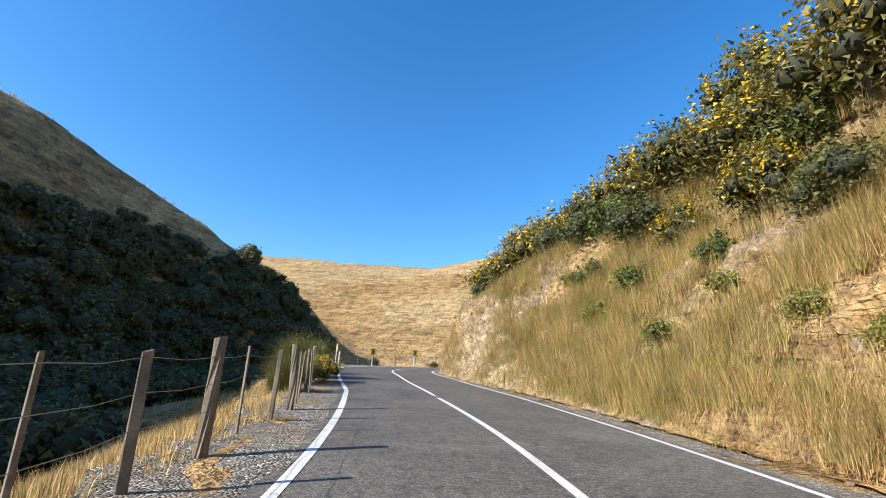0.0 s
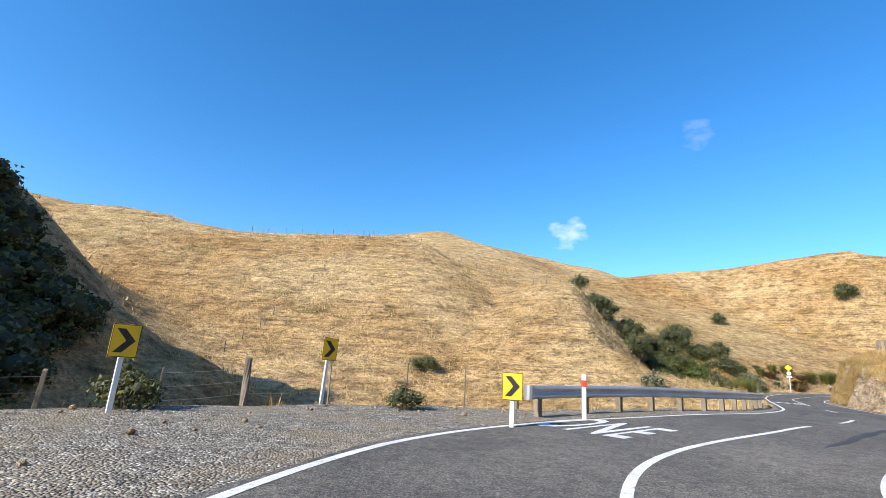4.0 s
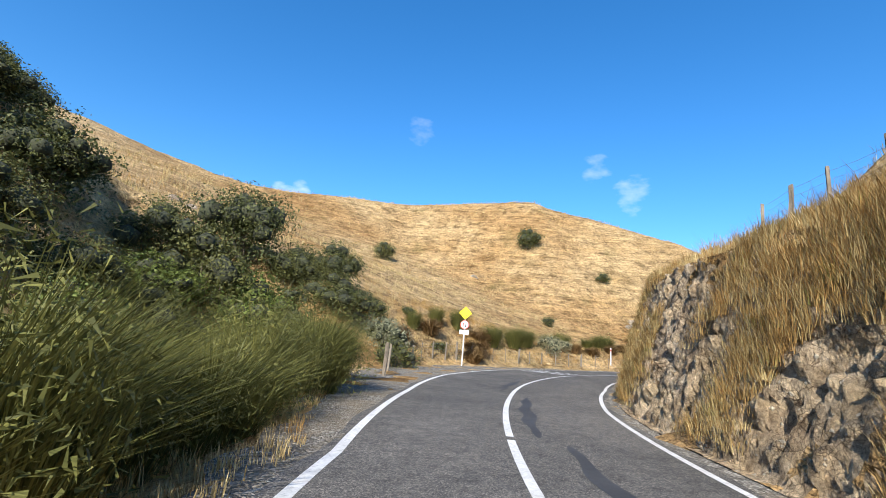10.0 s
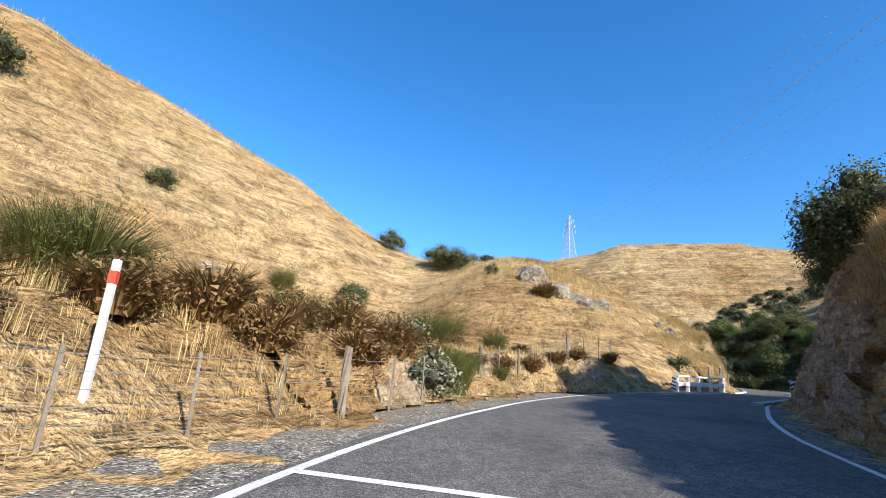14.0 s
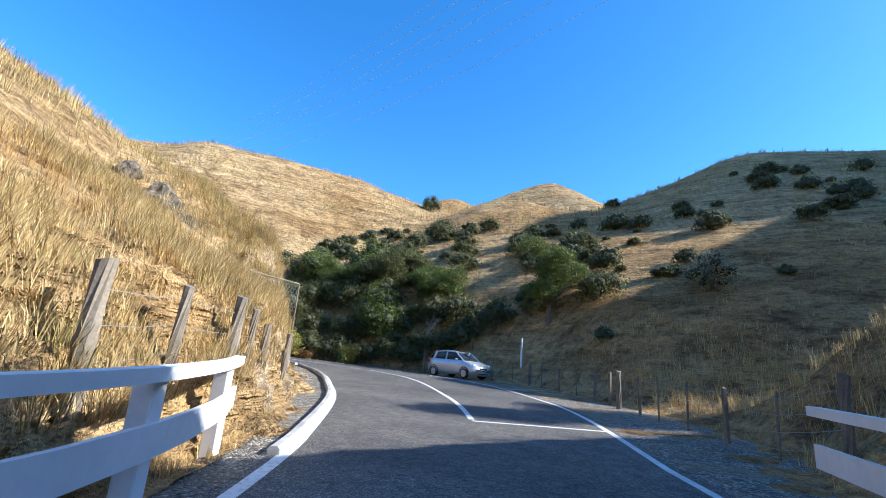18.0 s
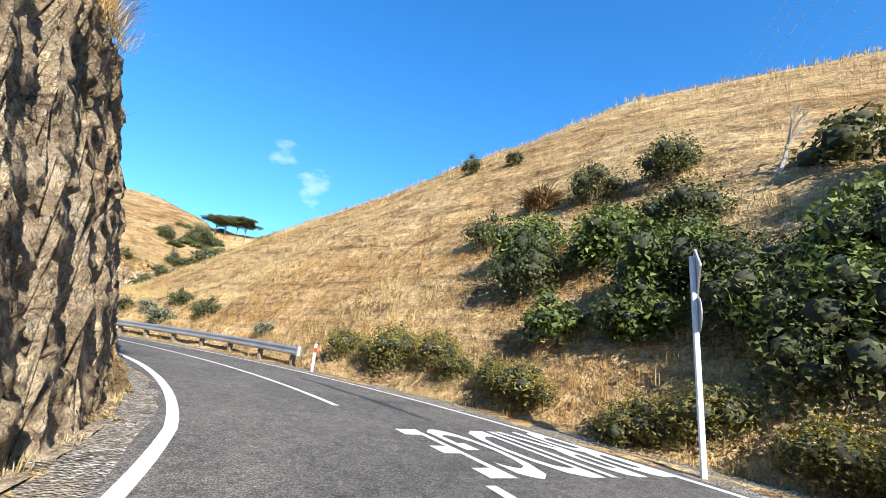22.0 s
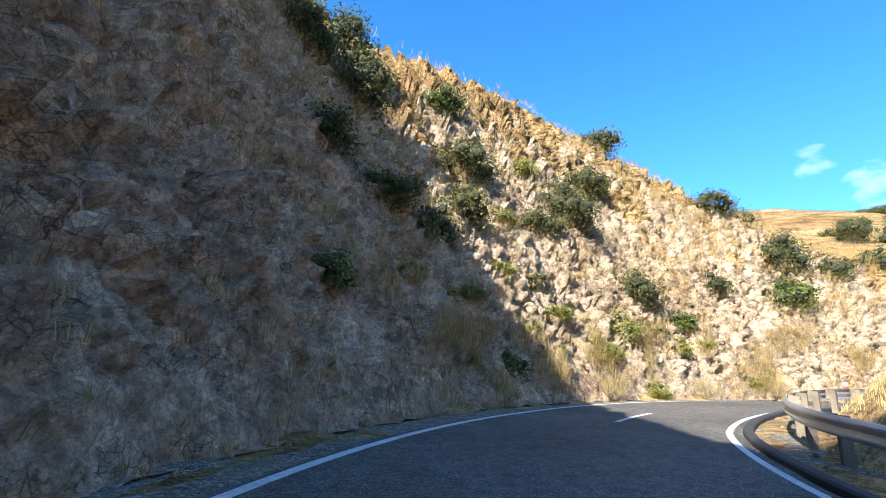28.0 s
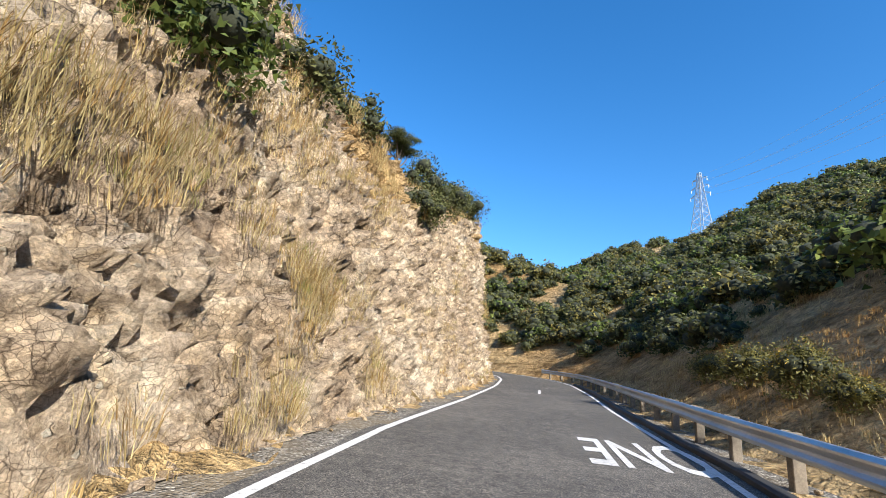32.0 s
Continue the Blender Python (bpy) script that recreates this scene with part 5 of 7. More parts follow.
SHRUBS = {
    "gorse": ("gorse_bush", "gorse bush with bright yellow flowers", [
        (-5.2, 20.8, 1.1), (-3.9, 18.7, 1.3), (4.8, 33.4, 2.6), (4.4, 31.4, 3.2), (5.2, 29.0, 3.4), (6.2, 26.8, 3.6), (7.4, 24.8, 3.8), (8.0, 22.4, 3.4), (9.0, 19.8, 3.6), (9.8, 16.8, 3.6), (10.6, 13.6, 3.8), (11.4, 10.4, 4.0),
        (12.2, 7.0, 4.2), (13.4, 3.4, 4.4), (9.6, 24.6, 3.2), (11.4, 20.4, 4.0), (12.6, 15.8, 4.2), (14.0, 11.0, 4.4), (7.4, 29.2, 3.0), (9.2, 11.8, 2.2), (10.4, 6.0, 3.2), (8.6, 15.0, 2.0), (6.0, 32.2, 2.4)]),
    "furze": ("gorse_bush", "olive gorse bush with a few yellow flowers", [
        (141.2, 38.1, 1.3), (143.8, 39.7, 1.5), (146.1, 41.2, 1.1), (148.0, 43.1, 1.6), (150.1, 45.1, 1.2), (144.9, 40.2, 0.9), (147.1, 41.8, 1.3), (149.1, 44.0, 0.9), (138.9, 36.3, 1.3), (137.0, 35.6, 1.2), (140.4, 37.2, 1.4), (190.4, 76.4, 0.9),
        (192.0, 75.8, 1.2), (194.5, 75.0, 1.3), (197, 74.2, 1.2)]),
    "dark": ("shrub", "dense dark green shrub", [
        (42.0, 90.0, 3.2), (44.5, 92.0, 3.4), (47.5, 92.5, 3.6), (50.5, 93.5, 3.6), (53.5, 94.5, 3.4), (56.5, 95.5, 3.2), (59.5, 96.3, 3.0), (49.0, 89.6, 2.6), (53.0, 91.2, 2.8), (46.0, 105.0, 3.4), (44.4, 102.4, 2.8), (43.6, 99.6, 2.4), (41.6, 96.6, 2.4), (39.6, 92.8, 2.0), (56.0, 92.4, 2.2),
        (7.2, 20.6, 2.6), (6.6, 22.8, 2.4), (8.2, 17.2, 2.6), (9.0, 9.0, 2.4), (11.6, 14.0, 2.6), (4.6, 27.4, 1.5), (3.4, 29.6, 1.3), (-4.9, 45.6, 1.0), (0.9, 47.0, 0.9), (10.6, 82.4, 2.6), 
        (45.2, 51.0, 1.5), (53.6, 89.8, 1.7), (56.2, 90.4, 4.4), (58.3, 93.7, 1.8), (59.6, 91.6, 3.4), (61.0, 87.8, 2.0),
        (63.0, 92.3, 1.7), (68.1, 93.9, 1.0), (68.3, 90.9, 1.1),
        (39.0, 98.3, 2.8), (40.5, 95.4, 3.6), (44.0, 98.2, 3.6), (46.4, 96.2, 4.6), (52.4, 99.0, 4.6), (57.1, 98.4, 5.4), (54.2, 96.5, 5.0), (60.0, 96.6, 4.4), (61.4, 94.4, 3.4)]),
    "dark_b": ("shrub", "dark green shrub on the dry hillside", [
        (92.8, 123.4, 3.2), (103.5, 99.9, 1.7), (122.6, 114.2, 5.0), (125.6, 100.4, 2.6), (126.2, 82.7, 2.7), (128.3, 82.7, 2.8), (127.4, 69.1, 1.2), (129.6, 68.4, 1.4), (138.0, 66.4, 1.6),
        (138.3, 70.4, 3.8), (141.0, 72.1, 3.6), (146.5, 77.8, 3.4), (111.7, 60.4, 1.4), (161.3, 37.7, 1.2), (163.2, 40.3, 1.5), (157.1, 53.8, 1.3), (159.7, 60.0, 1.2), (158.8, 56.2, 1.2), (148.9, 33.4, 2.4), (152.4, 40.0, 1.8),
        (122.0, -2.1, 1.6), (153.2, -4.8, 3.1), (109.6, 16.0, 1.6), (103.9, 16.3, 1.8), (119.5, 19.9, 2.0)]),
    "dark_c": ("shrub", "dark shrub in the shade of the bank", [
        (96.0, 64.2, 3.0), (97.6, 60.6, 2.6), (95.0, 66.0, 3.2), (94.0, 67.4, 3.2), (98.7, 58.8, 2.4), (97.0, 62.6, 2.6), (93.0, 68.6, 3.0),         (115.9, 29.6, 2.6), (121.3, 22.6, 2.2), (125.2, 20.7, 2.2), (126.0, 28.8, 2.8), (128.3, 28.6, 2.5), (130.9, 26.0, 2.7), (132.6, 12.3, 2.2), (132.7, 17.4, 2.5),
        (136.9, 22.2, 3.2), (137.0, 30.0, 3.8), (137.6, 15.4, 2.9), (138.6, 17.9, 2.5), (139.5, 35.6, 2.2), (140.5, 32.7, 2.5), (142.1, 35.4, 2.2), (133.5, 28.5, 3.3), (129.0, 23.5, 2.7), (134.5, 24.5, 3.0), (131.0, 20.0, 2.4), (143.6, 35.8, 2.2),
        (101.5, 52.0, 2.3), (99.0, 56.5, 2.3),
        (147.6, 38.9, 2.3), (145.6, 34.8, 2.7), (151.1, 35.5, 2.2), (139.2, 33.2, 3.0), (136.4, 32.6, 2.8), (138.4, 31.2, 3.4), (134.2, 31.2, 3.1), (132.8, 30.0, 3.1), (130.9, 29.9, 2.5), (130.0, 31.2, 2.4), (128.2, 30.6, 2.2),
        (129.6, 28.6, 2.2), (127.8, 28.8, 2.5), (126.0, 30.8, 2.3), (130.4, 26.0, 2.2), (138.3, 13.5, 2.7), (128.6, 31.6, 2.3), (131.6, 32.0, 2.2), (124.8, 30.2, 2.3), (122.9, 29.4, 2.5), (133.8, 32.8, 2.5), (120.6, 28.6, 2.5), (141.0, 30.6, 3.0), (118.4, 27.4, 2.3)]),
    "dark_e": ("shrub", "dark rounded shrub above the gorse row", [
        (139.4, 34.6, 2.4), (137.2, 34.0, 2.4), (141.2, 35.8, 2.0), (135.4, 33.6, 2.2), (143.4, 37.2, 1.8)]),
    "dark_d": ("shrub", "dark shrub growing on the rocky slope", [
        (149.6, 63.0, 2.8), (161.0, 86.6, 2.0), (163.4, 87.6, 2.2), (160.2, 89.0, 2.4), (165.6, 88.4, 1.8), (167.4, 89.6, 2.4), (162.2, 91.8, 2.6), (172.6, 90.6, 2.2), (149.0, 63.8, 2.4), (147.4, 61.6, 2.4), (178.0, 89.6, 2.2), (184.5, 89.4, 1.8), (162.3, 89.6, 2.9), (168.1, 91.0, 3.0), (168.7, 88.5, 1.0), (171.2, 89.2, 1.2), (174.4, 90.9, 3.0), (177.1, 92.1, 2.6), (180.1, 93.7, 2.6), (187.4, 91.0, 2.7), (190.6, 88.6, 2.8), (193.8, 87.4, 2.6), (197.4, 86.4, 1.8), (202.2, 83.8, 2.4),
        (207.5, 82.1, 2.4), (210.5, 81.6, 2.8), (213.5, 80.6, 3.0), (205.2, 83.6, 2.6), (152.4, 73.2, 3.2), (150.0, 69.0, 3.4), (147.6, 65.4, 3.2), (144.2, 60.4, 2.6), (140.0, 55.6, 2.2), (217.5, 105.9, 4.6), (211.4, 119.3, 5.0), (224.3, 90.8, 5.0), (220.2, 95.0, 3.3)]),
    "light": ("leafy_bush", "leafy fresh green bush", [
        (47.4, 90.6, 3.2), (49.8, 91.6, 3.0), (45.6, 88.6, 1.8), (51.4, 95.6, 4.6), (56.6, 94.8, 4.4), (145.0, 38.6, 1.8), (143.2, 37.0, 1.7), (140.0, 34.9, 2.6), (146.4, 36.6, 2.6), (143.6, 36.2, 2.6), (140.6, 33.6, 2.6), (132.5, 33.1, 1.4),
        (6.7, 18.4, 1.5), (7.2, 15.8, 1.5), (7.8, 18.9, 2.2), (8.2, 12.6, 1.0), (9.3, 9.8, 1.6), (10.8, 12.0, 2.2), (35.6, 42.3, 1.5), (132.1, 30.1, 3.6),
        (136.7, 26.4, 4.1), (140.4, 30.2, 3.4), (149.4, 38.6, 2.6), (146.8, 36.2, 2.4), (160.8, 83.7, 1.1), (167.9, 92.8, 2.1), (168.0, 86.6, 1.1), (178.5, 89.0, 0.9), (180.7, 89.1, 1.3), (182.7, 88.2, 0.8), (189.6, 88.0, 2.6), (151.5, 68.5, 1.4)]),
    "broom": ("broom_bush", "upright green broom bush", [
        (97.0, 79.9, 1.5), (96.5, 80.5, 1.6), (97.9, 79.6, 1.2), (99.6, 77.6, 0.8),         (84.6, 90.8, 1.8), (87.4, 90.6, 2), (91.6, 88.4, 1.7), (93.8, 87, 1.3), (97, 85.4, 1.08), (99.6, 82.8, 1.08), (73.6, 93.4, 1.9), (71, 93.6, 1.6),
        (-4.6, 17.4, 1.8), (-5.2, 20.8, 2.3), (-6.2, 23.4, 2.2), (-4.2, 14.6, 1.3), (43.1, 74.5, 2.6), (46, 77.2, 2.4), (44.2, 76.2, 2.6), (47.6, 78.8, 2.4), (49.9, 80.1, 2.6), (52.4, 82.4, 2), (67.3, 92.6, 1.4), (76.4, 91.8, 2.2), (79.3, 91.4, 2.4), (81, 91.2, 2.2), (90.1, 89.1, 1.6), (98.6, 80.6, 1.58), (114.8, 91.6, 2.3),
        (117.6, 92, 2.3), (119.8, 91, 2), (122.2, 88, 2.6), (95.4, 84.6, 1.58), (124.9, 88.7, 2.4), (132.2, 33, 1.8), (137.6, 35.9, 1.6), (92, 88, 2.4), (102, 79, 1.58), (105, 76, 1.58)]),
    "pale": ("pale_shrub", "twiggy pale grey-green shrub", [
        (95.7, 80.9, 1.5),         (36.3, 71.4, 1.2), (61.6, 89.6, 2.4), (82.8, 89.9, 2.0), (84.9, 89.4, 1.7), (97.0, 81.6, 1.4), (110.0, 28.5, 2.8), (153.8, 49.5, 0.9), (157.5, 56.3, 1.3), (159.0, 58.0, 1.0), (27.6, 69.6, 1.7)]),
    "rust": ("bracken", "rusty brown dry bracken", [
        (86.5, 88.8, 1.3), (88.4, 87.8, 1.5), (90.6, 86.8, 1.3), (92.2, 85.8, 1.5), (94, 84.6, 1.4), (95.8, 83.4, 1.4), (97.6, 82.2, 0.94), (99.4, 80.8, 0.94), (101.2, 79, 0.94), (103, 77, 0.86), (104.6, 74.8, 0.86),
        (64.2, 91, 1.6), (69, 92.4, 1.8), (75.2, 92.2, 1.7),
        (71.8, 90.4, 1.7), (73.2, 91.2, 1.9), (94.3, 83, 1.5), (95.8, 82, 1.4), (97.4, 80.6, 0.94), (99, 78.8, 1.01), (100.4, 77.2, 0.94), (101.8, 75.4, 0.94), (103.1, 73.6, 0.94), (104.6, 71.8, 1.01), (106.2, 69, 0.86), (120.1, 66.5, 2),
        (135, 34.9, 1.3), (136.4, 35.4, 1.5), (153.2, 37.4, 1.7), (92.4, 84.8, 1.31)]),
    "lime": ("herb_clump", "yellow-green leafy herb clump", [
        (184.0, 87.6, 1.0), (176.6, 87.6, 1.1), (164.0, 86.4, 1.0), (170.0, 90.4, 1.6), (6.1, 19.6, 1.0), (7.1, 8.4, 0.9), (7.4, 11.2, 1.1), (6.6, 14.0, 0.9), (169.1, 89.0, 1.2), (171.1, 87.9, 0.8), (172.3, 92.0, 2.0), (173.8, 88.3, 1.3), (175.8, 88.8, 1.8), (179.6, 88.7, 1.4), (181.6, 88.6, 1.1), (166.0, 86.0, 0.8), (121.3, 48.0, 1.1),
        (4.9, 23.5, 0.8), (165.4, 86.9, 1.0), (167.0, 87.6, 1.2), (169.6, 87.8, 1.1), (171.8, 88.6, 1.3), (174.8, 88.4, 1.0), (6.4, 12.4, 1.2), (6.2, 16.6, 1.3), (6.9, 6.4, 1.2)]),
}


def bank_lift(x, y):
    return float(land(np.array([x]), np.array([y]))[0])


rng = random.Random(12)
kits = {}
for key, (name, label, places) in SHRUBS.items():
    kind = key.split("_")[0]
    if kind not in kits:
        if kind == "furze":
            kits["furze"] = kits["furze big"] = kits["furze small"] = [shrub_kit("gorse", 170 + 7 * i, 3800, 1900) for i in range(3)]
    if kind not in kits:
        kits[kind] = [shrub_kit(kind, 100 + 7 * i + len(kind)) for i in range(4 if kind in ("dark", "gorse") else 3)]
        kits[kind + " big"] = [shrub_kit(kind, 130 + 7 * i, 7500) for i in range(3)] if kind in ("dark", "light") else kits[kind]
        kits[kind + " small"] = [shrub_kit(kind, 150 + 7 * i, 1300) for i in range(2)]
    for x, y, size in places:
        turn, tall = rng.uniform(0, 360), rng.uniform(0.85, 1.2)
        e = thing(name, pose(x, y, bank_lift(x, y) - 0.06 * size, rng.uniform(-6, 6), rng.uniform(-6, 6), turn) @ Matrix.Diagonal((size * 1.12, size * 1.12, size * tall, 1)), label, "bush", "shrubs: " + kind)
        for pname, me, plabel in rng.choice(kits[kind + (' big' if size > 2.9 else '' if size > 1.9 else ' small')]):
            piece(pname, me, e, None, plabel)


def tree(name, x, y, height, spread, seed, kind, label, crown_from=0.35, flat=False):
    """A tree: a forked trunk, limbs and a crown of leaf clumps with gaps."""
    r = random.Random(seed)
    z = zl(x, y) - 0.15
    e = thing(name, pose(x, y, z, 0, 0, r.uniform(0, 360)), label, "tree")
    trunk_h = height * crown_from
    bm = tube_bm([(0, 0, 0), (0.1 * r.uniform(-1, 1), 0.1, trunk_h * 0.5), (0.2 * r.uniform(-1, 1), 0, trunk_h), (0.1, 0.1, height * 0.75)],
                 [height * 0.035, height * 0.028, height * 0.022, height * 0.008], 8)
    part("trunk", bm, M_BARK, e)
    clumps = []
    for i in range(13):
        a = 2.4 * i + r.uniform(-0.4, 0.4)
        rad = spread * (0.5 if i % 3 else 0.18) * r.uniform(0.5, 1.0)
        hz = height * (r.uniform(0.78, 0.98) if flat else r.uniform(crown_from * 0.9, 0.92))
        if not flat:
            rad *= math.sqrt(max(0.1, 1 - abs(hz / height - 0.6) * 1.5))
        tip = Vector((math.cos(a) * rad, math.sin(a) * rad, hz))
        clumps.append(tip)
        if i % 2 == 0:
            fork = Vector((0, 0, trunk_h * r.uniform(0.8, 1.2)))
            part("limb", tube_bm([fork, fork.lerp(tip, 0.5) + Vector((0, 0, -0.05 * height)), tip], [height * 0.014, height * 0.010, height * 0.004], 6), M_BARK, e)
    vs, fs, n = [], [], 0
    for i, t in enumerate(clumps):
        v, f, lc, lr = leaf_cloud(seed + i, 2600, 0.036, 9, 0.55 if flat else 0.85, 0.3, 1.2, 0.3, 0.25, False)
        sc = spread * r.uniform(0.42, 0.62)
        v = (v - (0, 0, 0.35)) * sc + np.array(t)
        vs.append(v)
        fs.append(f + n)
        n += len(v)
    me = mesh_from("crown", np.vstack(vs), np.vstack(fs), LEAVES[kind])
    piece("crown", me, e)
    return e


tree("tree", 118.9, 30.2, 5.4, 3.6, 31, "light", "slender leafy tree beside the parked car")
tree("tree", 138.0, 29.6, 3.4, 3.8, 32, "light", "broad green tree in the gully", 0.3)
tree("tree", 134.0, 27.0, 3.8, 5.0, 33, "dark", "dark spreading tree in the shaded gully", 0.3)
tree("tree", 129.2, 27.6, 3.8, 4.4, 34, "light", "leafy green tree in the gully", 0.3)
tree("tree", 95.4, 65.2, 3.0, 4.0, 35, "dark", "dark feathery tree over the bridge bank", 0.12)
tree("tree", 206.8, 85.0, 3.8, 2.2, 36, "dark", "small wind-bent tree on the cliff top", 0.55, True)
tree("tree", 97.6, 62.4, 3.6, 3.2, 40, "dark", "dark tree on the shaded bank", 0.3)
tree("tree", 98.5, 39.0, 9.0, 5.0, 41, "pale", "feathery grey-green tree over the stream", 0.35)
for i, (x, y) in enumerate(((274.4, 110.0), (275.7, 107.0), (273.3, 112.4), (276.7, 104.6))):
    tree("macrocarpa", x, y, 6.5 + i % 2, 7.0, 50 + i, "dark", "dark flat-topped conifer on the far ridge", 0.5, True)
for i, (x, y) in enumerate(((86, 31), (92, 33))):
    tree("macrocarpa", x, y, 4.0, 5.0, 60 + i, "dark", "flat-topped tree on the hill's crest", 0.4, True)


def dead_tree(x, y, size, seed, label):
    r = random.Random(seed)
    e = thing("dead_branch", pose(x, y, zl(x, y) - 0.05, 0, 0, r.uniform(0, 360)), label, "dead wood")

    def grow(p, d, ln, th, depth):
        q = p + d * ln
        part("limb" if depth else "trunk", tube_bm([p, p.lerp(q, 0.5) + Vector((r.uniform(-.06, .06), r.uniform(-.06, .06), 0)) * ln, q], [th, th * 0.8, th * 0.55], 5), M_DEADWOOD, e)
        if depth < 3:
            for _ in range(3):
                nd = (d + Vector((r.uniform(-0.9, 0.9), r.uniform(-0.9, 0.9), r.uniform(-0.2, 0.6)))).normalized()
                grow(q, nd, ln * r.uniform(0.5, 0.75), th * 0.55, depth + 1)
    grow(Vector((0, 0, 0)), Vector((0.3, 0.1, 1)).normalized(), size * 0.4, size * 0.03, 0)


dead_tree(145.2, 32.0, 2.6, 5, "bleached dead branches among the bushes")
dead_tree(127.6, 30.6, 3.0, 6, "bare grey twiggy tree")


def forest():
    """Native bush that clothes the far hillside: crowns as clouds of leaves, one mesh."""
    r = np.random.RandomState(77)
    src = []
    for i in range(6):
        v, f, lc, lr = leaf_cloud(200 + i, 620, 0.075, 10, 0.85, 0.3, 1.1, 0.1, 0.2)
        src.append(with_core(v, f, lc, lr, 0.75))
    vs, fs, idx, n = [], [], [], 0
    spots = []
    for x0, x1, y0, y1, m in ((222, 350, -30, 100, 1500), (206, 240, 16, 70, 520), (178, 232, 60, 72, 60)):
        spots += list(zip(x0 + (x1 - x0) * r.rand(m), y0 + (y1 - y0) * r.rand(m)))
    xs, ys = np.array(spots).T
    zs = land(xs, ys)
    d = nearest_road(xs, ys)[1]
    ok = (d > 8) & seen_from_road(xs, ys, zs, 3.0) & ~((zs > 50) & (r.rand(len(xs)) < 0.5))
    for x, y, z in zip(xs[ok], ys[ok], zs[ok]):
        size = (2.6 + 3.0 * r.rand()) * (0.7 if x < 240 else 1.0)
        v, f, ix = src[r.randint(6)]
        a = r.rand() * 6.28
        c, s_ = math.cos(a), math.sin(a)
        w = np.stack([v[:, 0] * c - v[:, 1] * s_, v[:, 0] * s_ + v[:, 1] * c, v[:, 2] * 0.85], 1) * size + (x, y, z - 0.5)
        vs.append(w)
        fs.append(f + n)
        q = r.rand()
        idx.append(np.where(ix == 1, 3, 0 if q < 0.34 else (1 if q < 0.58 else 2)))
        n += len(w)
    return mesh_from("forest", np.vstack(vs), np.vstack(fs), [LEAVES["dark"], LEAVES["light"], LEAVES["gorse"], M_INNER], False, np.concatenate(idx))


tagged(new("forest", forest()), "dark native bush covering the far hillside", "forest", kind="stuff")


def gully_scrub():
    """Low dark scrub on the shaded hill and in the gullies, one mesh."""
    r = np.random.RandomState(78)
    src = []
    for i in range(4):
        v, f, lc, lr = leaf_cloud(300 + i, 560, 0.075, 9, 0.85, 0.3, 1.1, 0.1, 0.2)
        src.append(with_core(v, f, lc, lr, 0.75))
    vs, fs, idx, n = [], [], [], 0
    for x0, x1, y0, y1, m in ((-41, -13, 14, 66, 1500), (84, 128, -12, 34, 150), (120, 146, 12, 34, 90), (196, 252, 48, 80, 420)):
        for _ in range(m):
            x, y = x0 + (x1 - x0) * r.rand(), y0 + (y1 - y0) * r.rand()
            if nearest_road([x], [y])[1][0] < (6.5 if x > 190 else 9.5) or (x < 190 and fbm(np.array([x]), np.array([y]), 14, 51)[0] < (-0.62 if x < 0 else -0.1)):
                continue
            if x < 0 and zl(x, y) > 12.0 + 4.0 * r.rand():
                continue
            size = (0.8 + 2.0 * r.rand() ** 1.5) * (1.5 if x < 0 else 1.0)
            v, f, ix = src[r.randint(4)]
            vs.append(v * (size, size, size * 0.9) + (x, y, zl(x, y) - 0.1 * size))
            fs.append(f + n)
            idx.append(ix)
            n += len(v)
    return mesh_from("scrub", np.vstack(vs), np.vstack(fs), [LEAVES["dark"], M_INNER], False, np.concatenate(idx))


tagged(new("scrub", gully_scrub()), "low dark scrub on the shaded slopes", "scrub", kind="stuff")


# ---------------------------------------------------------------- loose rock
def rock_mesh(seed, cuts=2):
    r = random.Random(seed)
    bm = bmesh.new()
    bmesh.ops.create_icosphere(bm, subdivisions=cuts + 1, radius=0.5)
    for k in range(9):
        d = Vector((r.gauss(0, 1), r.gauss(0, 1), r.gauss(0, 1))).normalized()
        lim = r.uniform(0.26, 0.42)
        for v in bm.verts:
            q = v.co.dot(d)
            if q > lim:
                v.co -= d * (q - lim) * 0.9
    for v in bm.verts:
        v.co += Vector((noise.noise(v.co * 5 + Vector((seed, 0, 0))), noise.noise(v.co * 5 + Vector((0, seed, 0))), noise.noise(v.co * 5))) * 0.05
    me = bpy.data.meshes.new("rock")
    bm.to_mesh(me)
    bm.free()
    me.materials.append(M_ROCK)
    return me


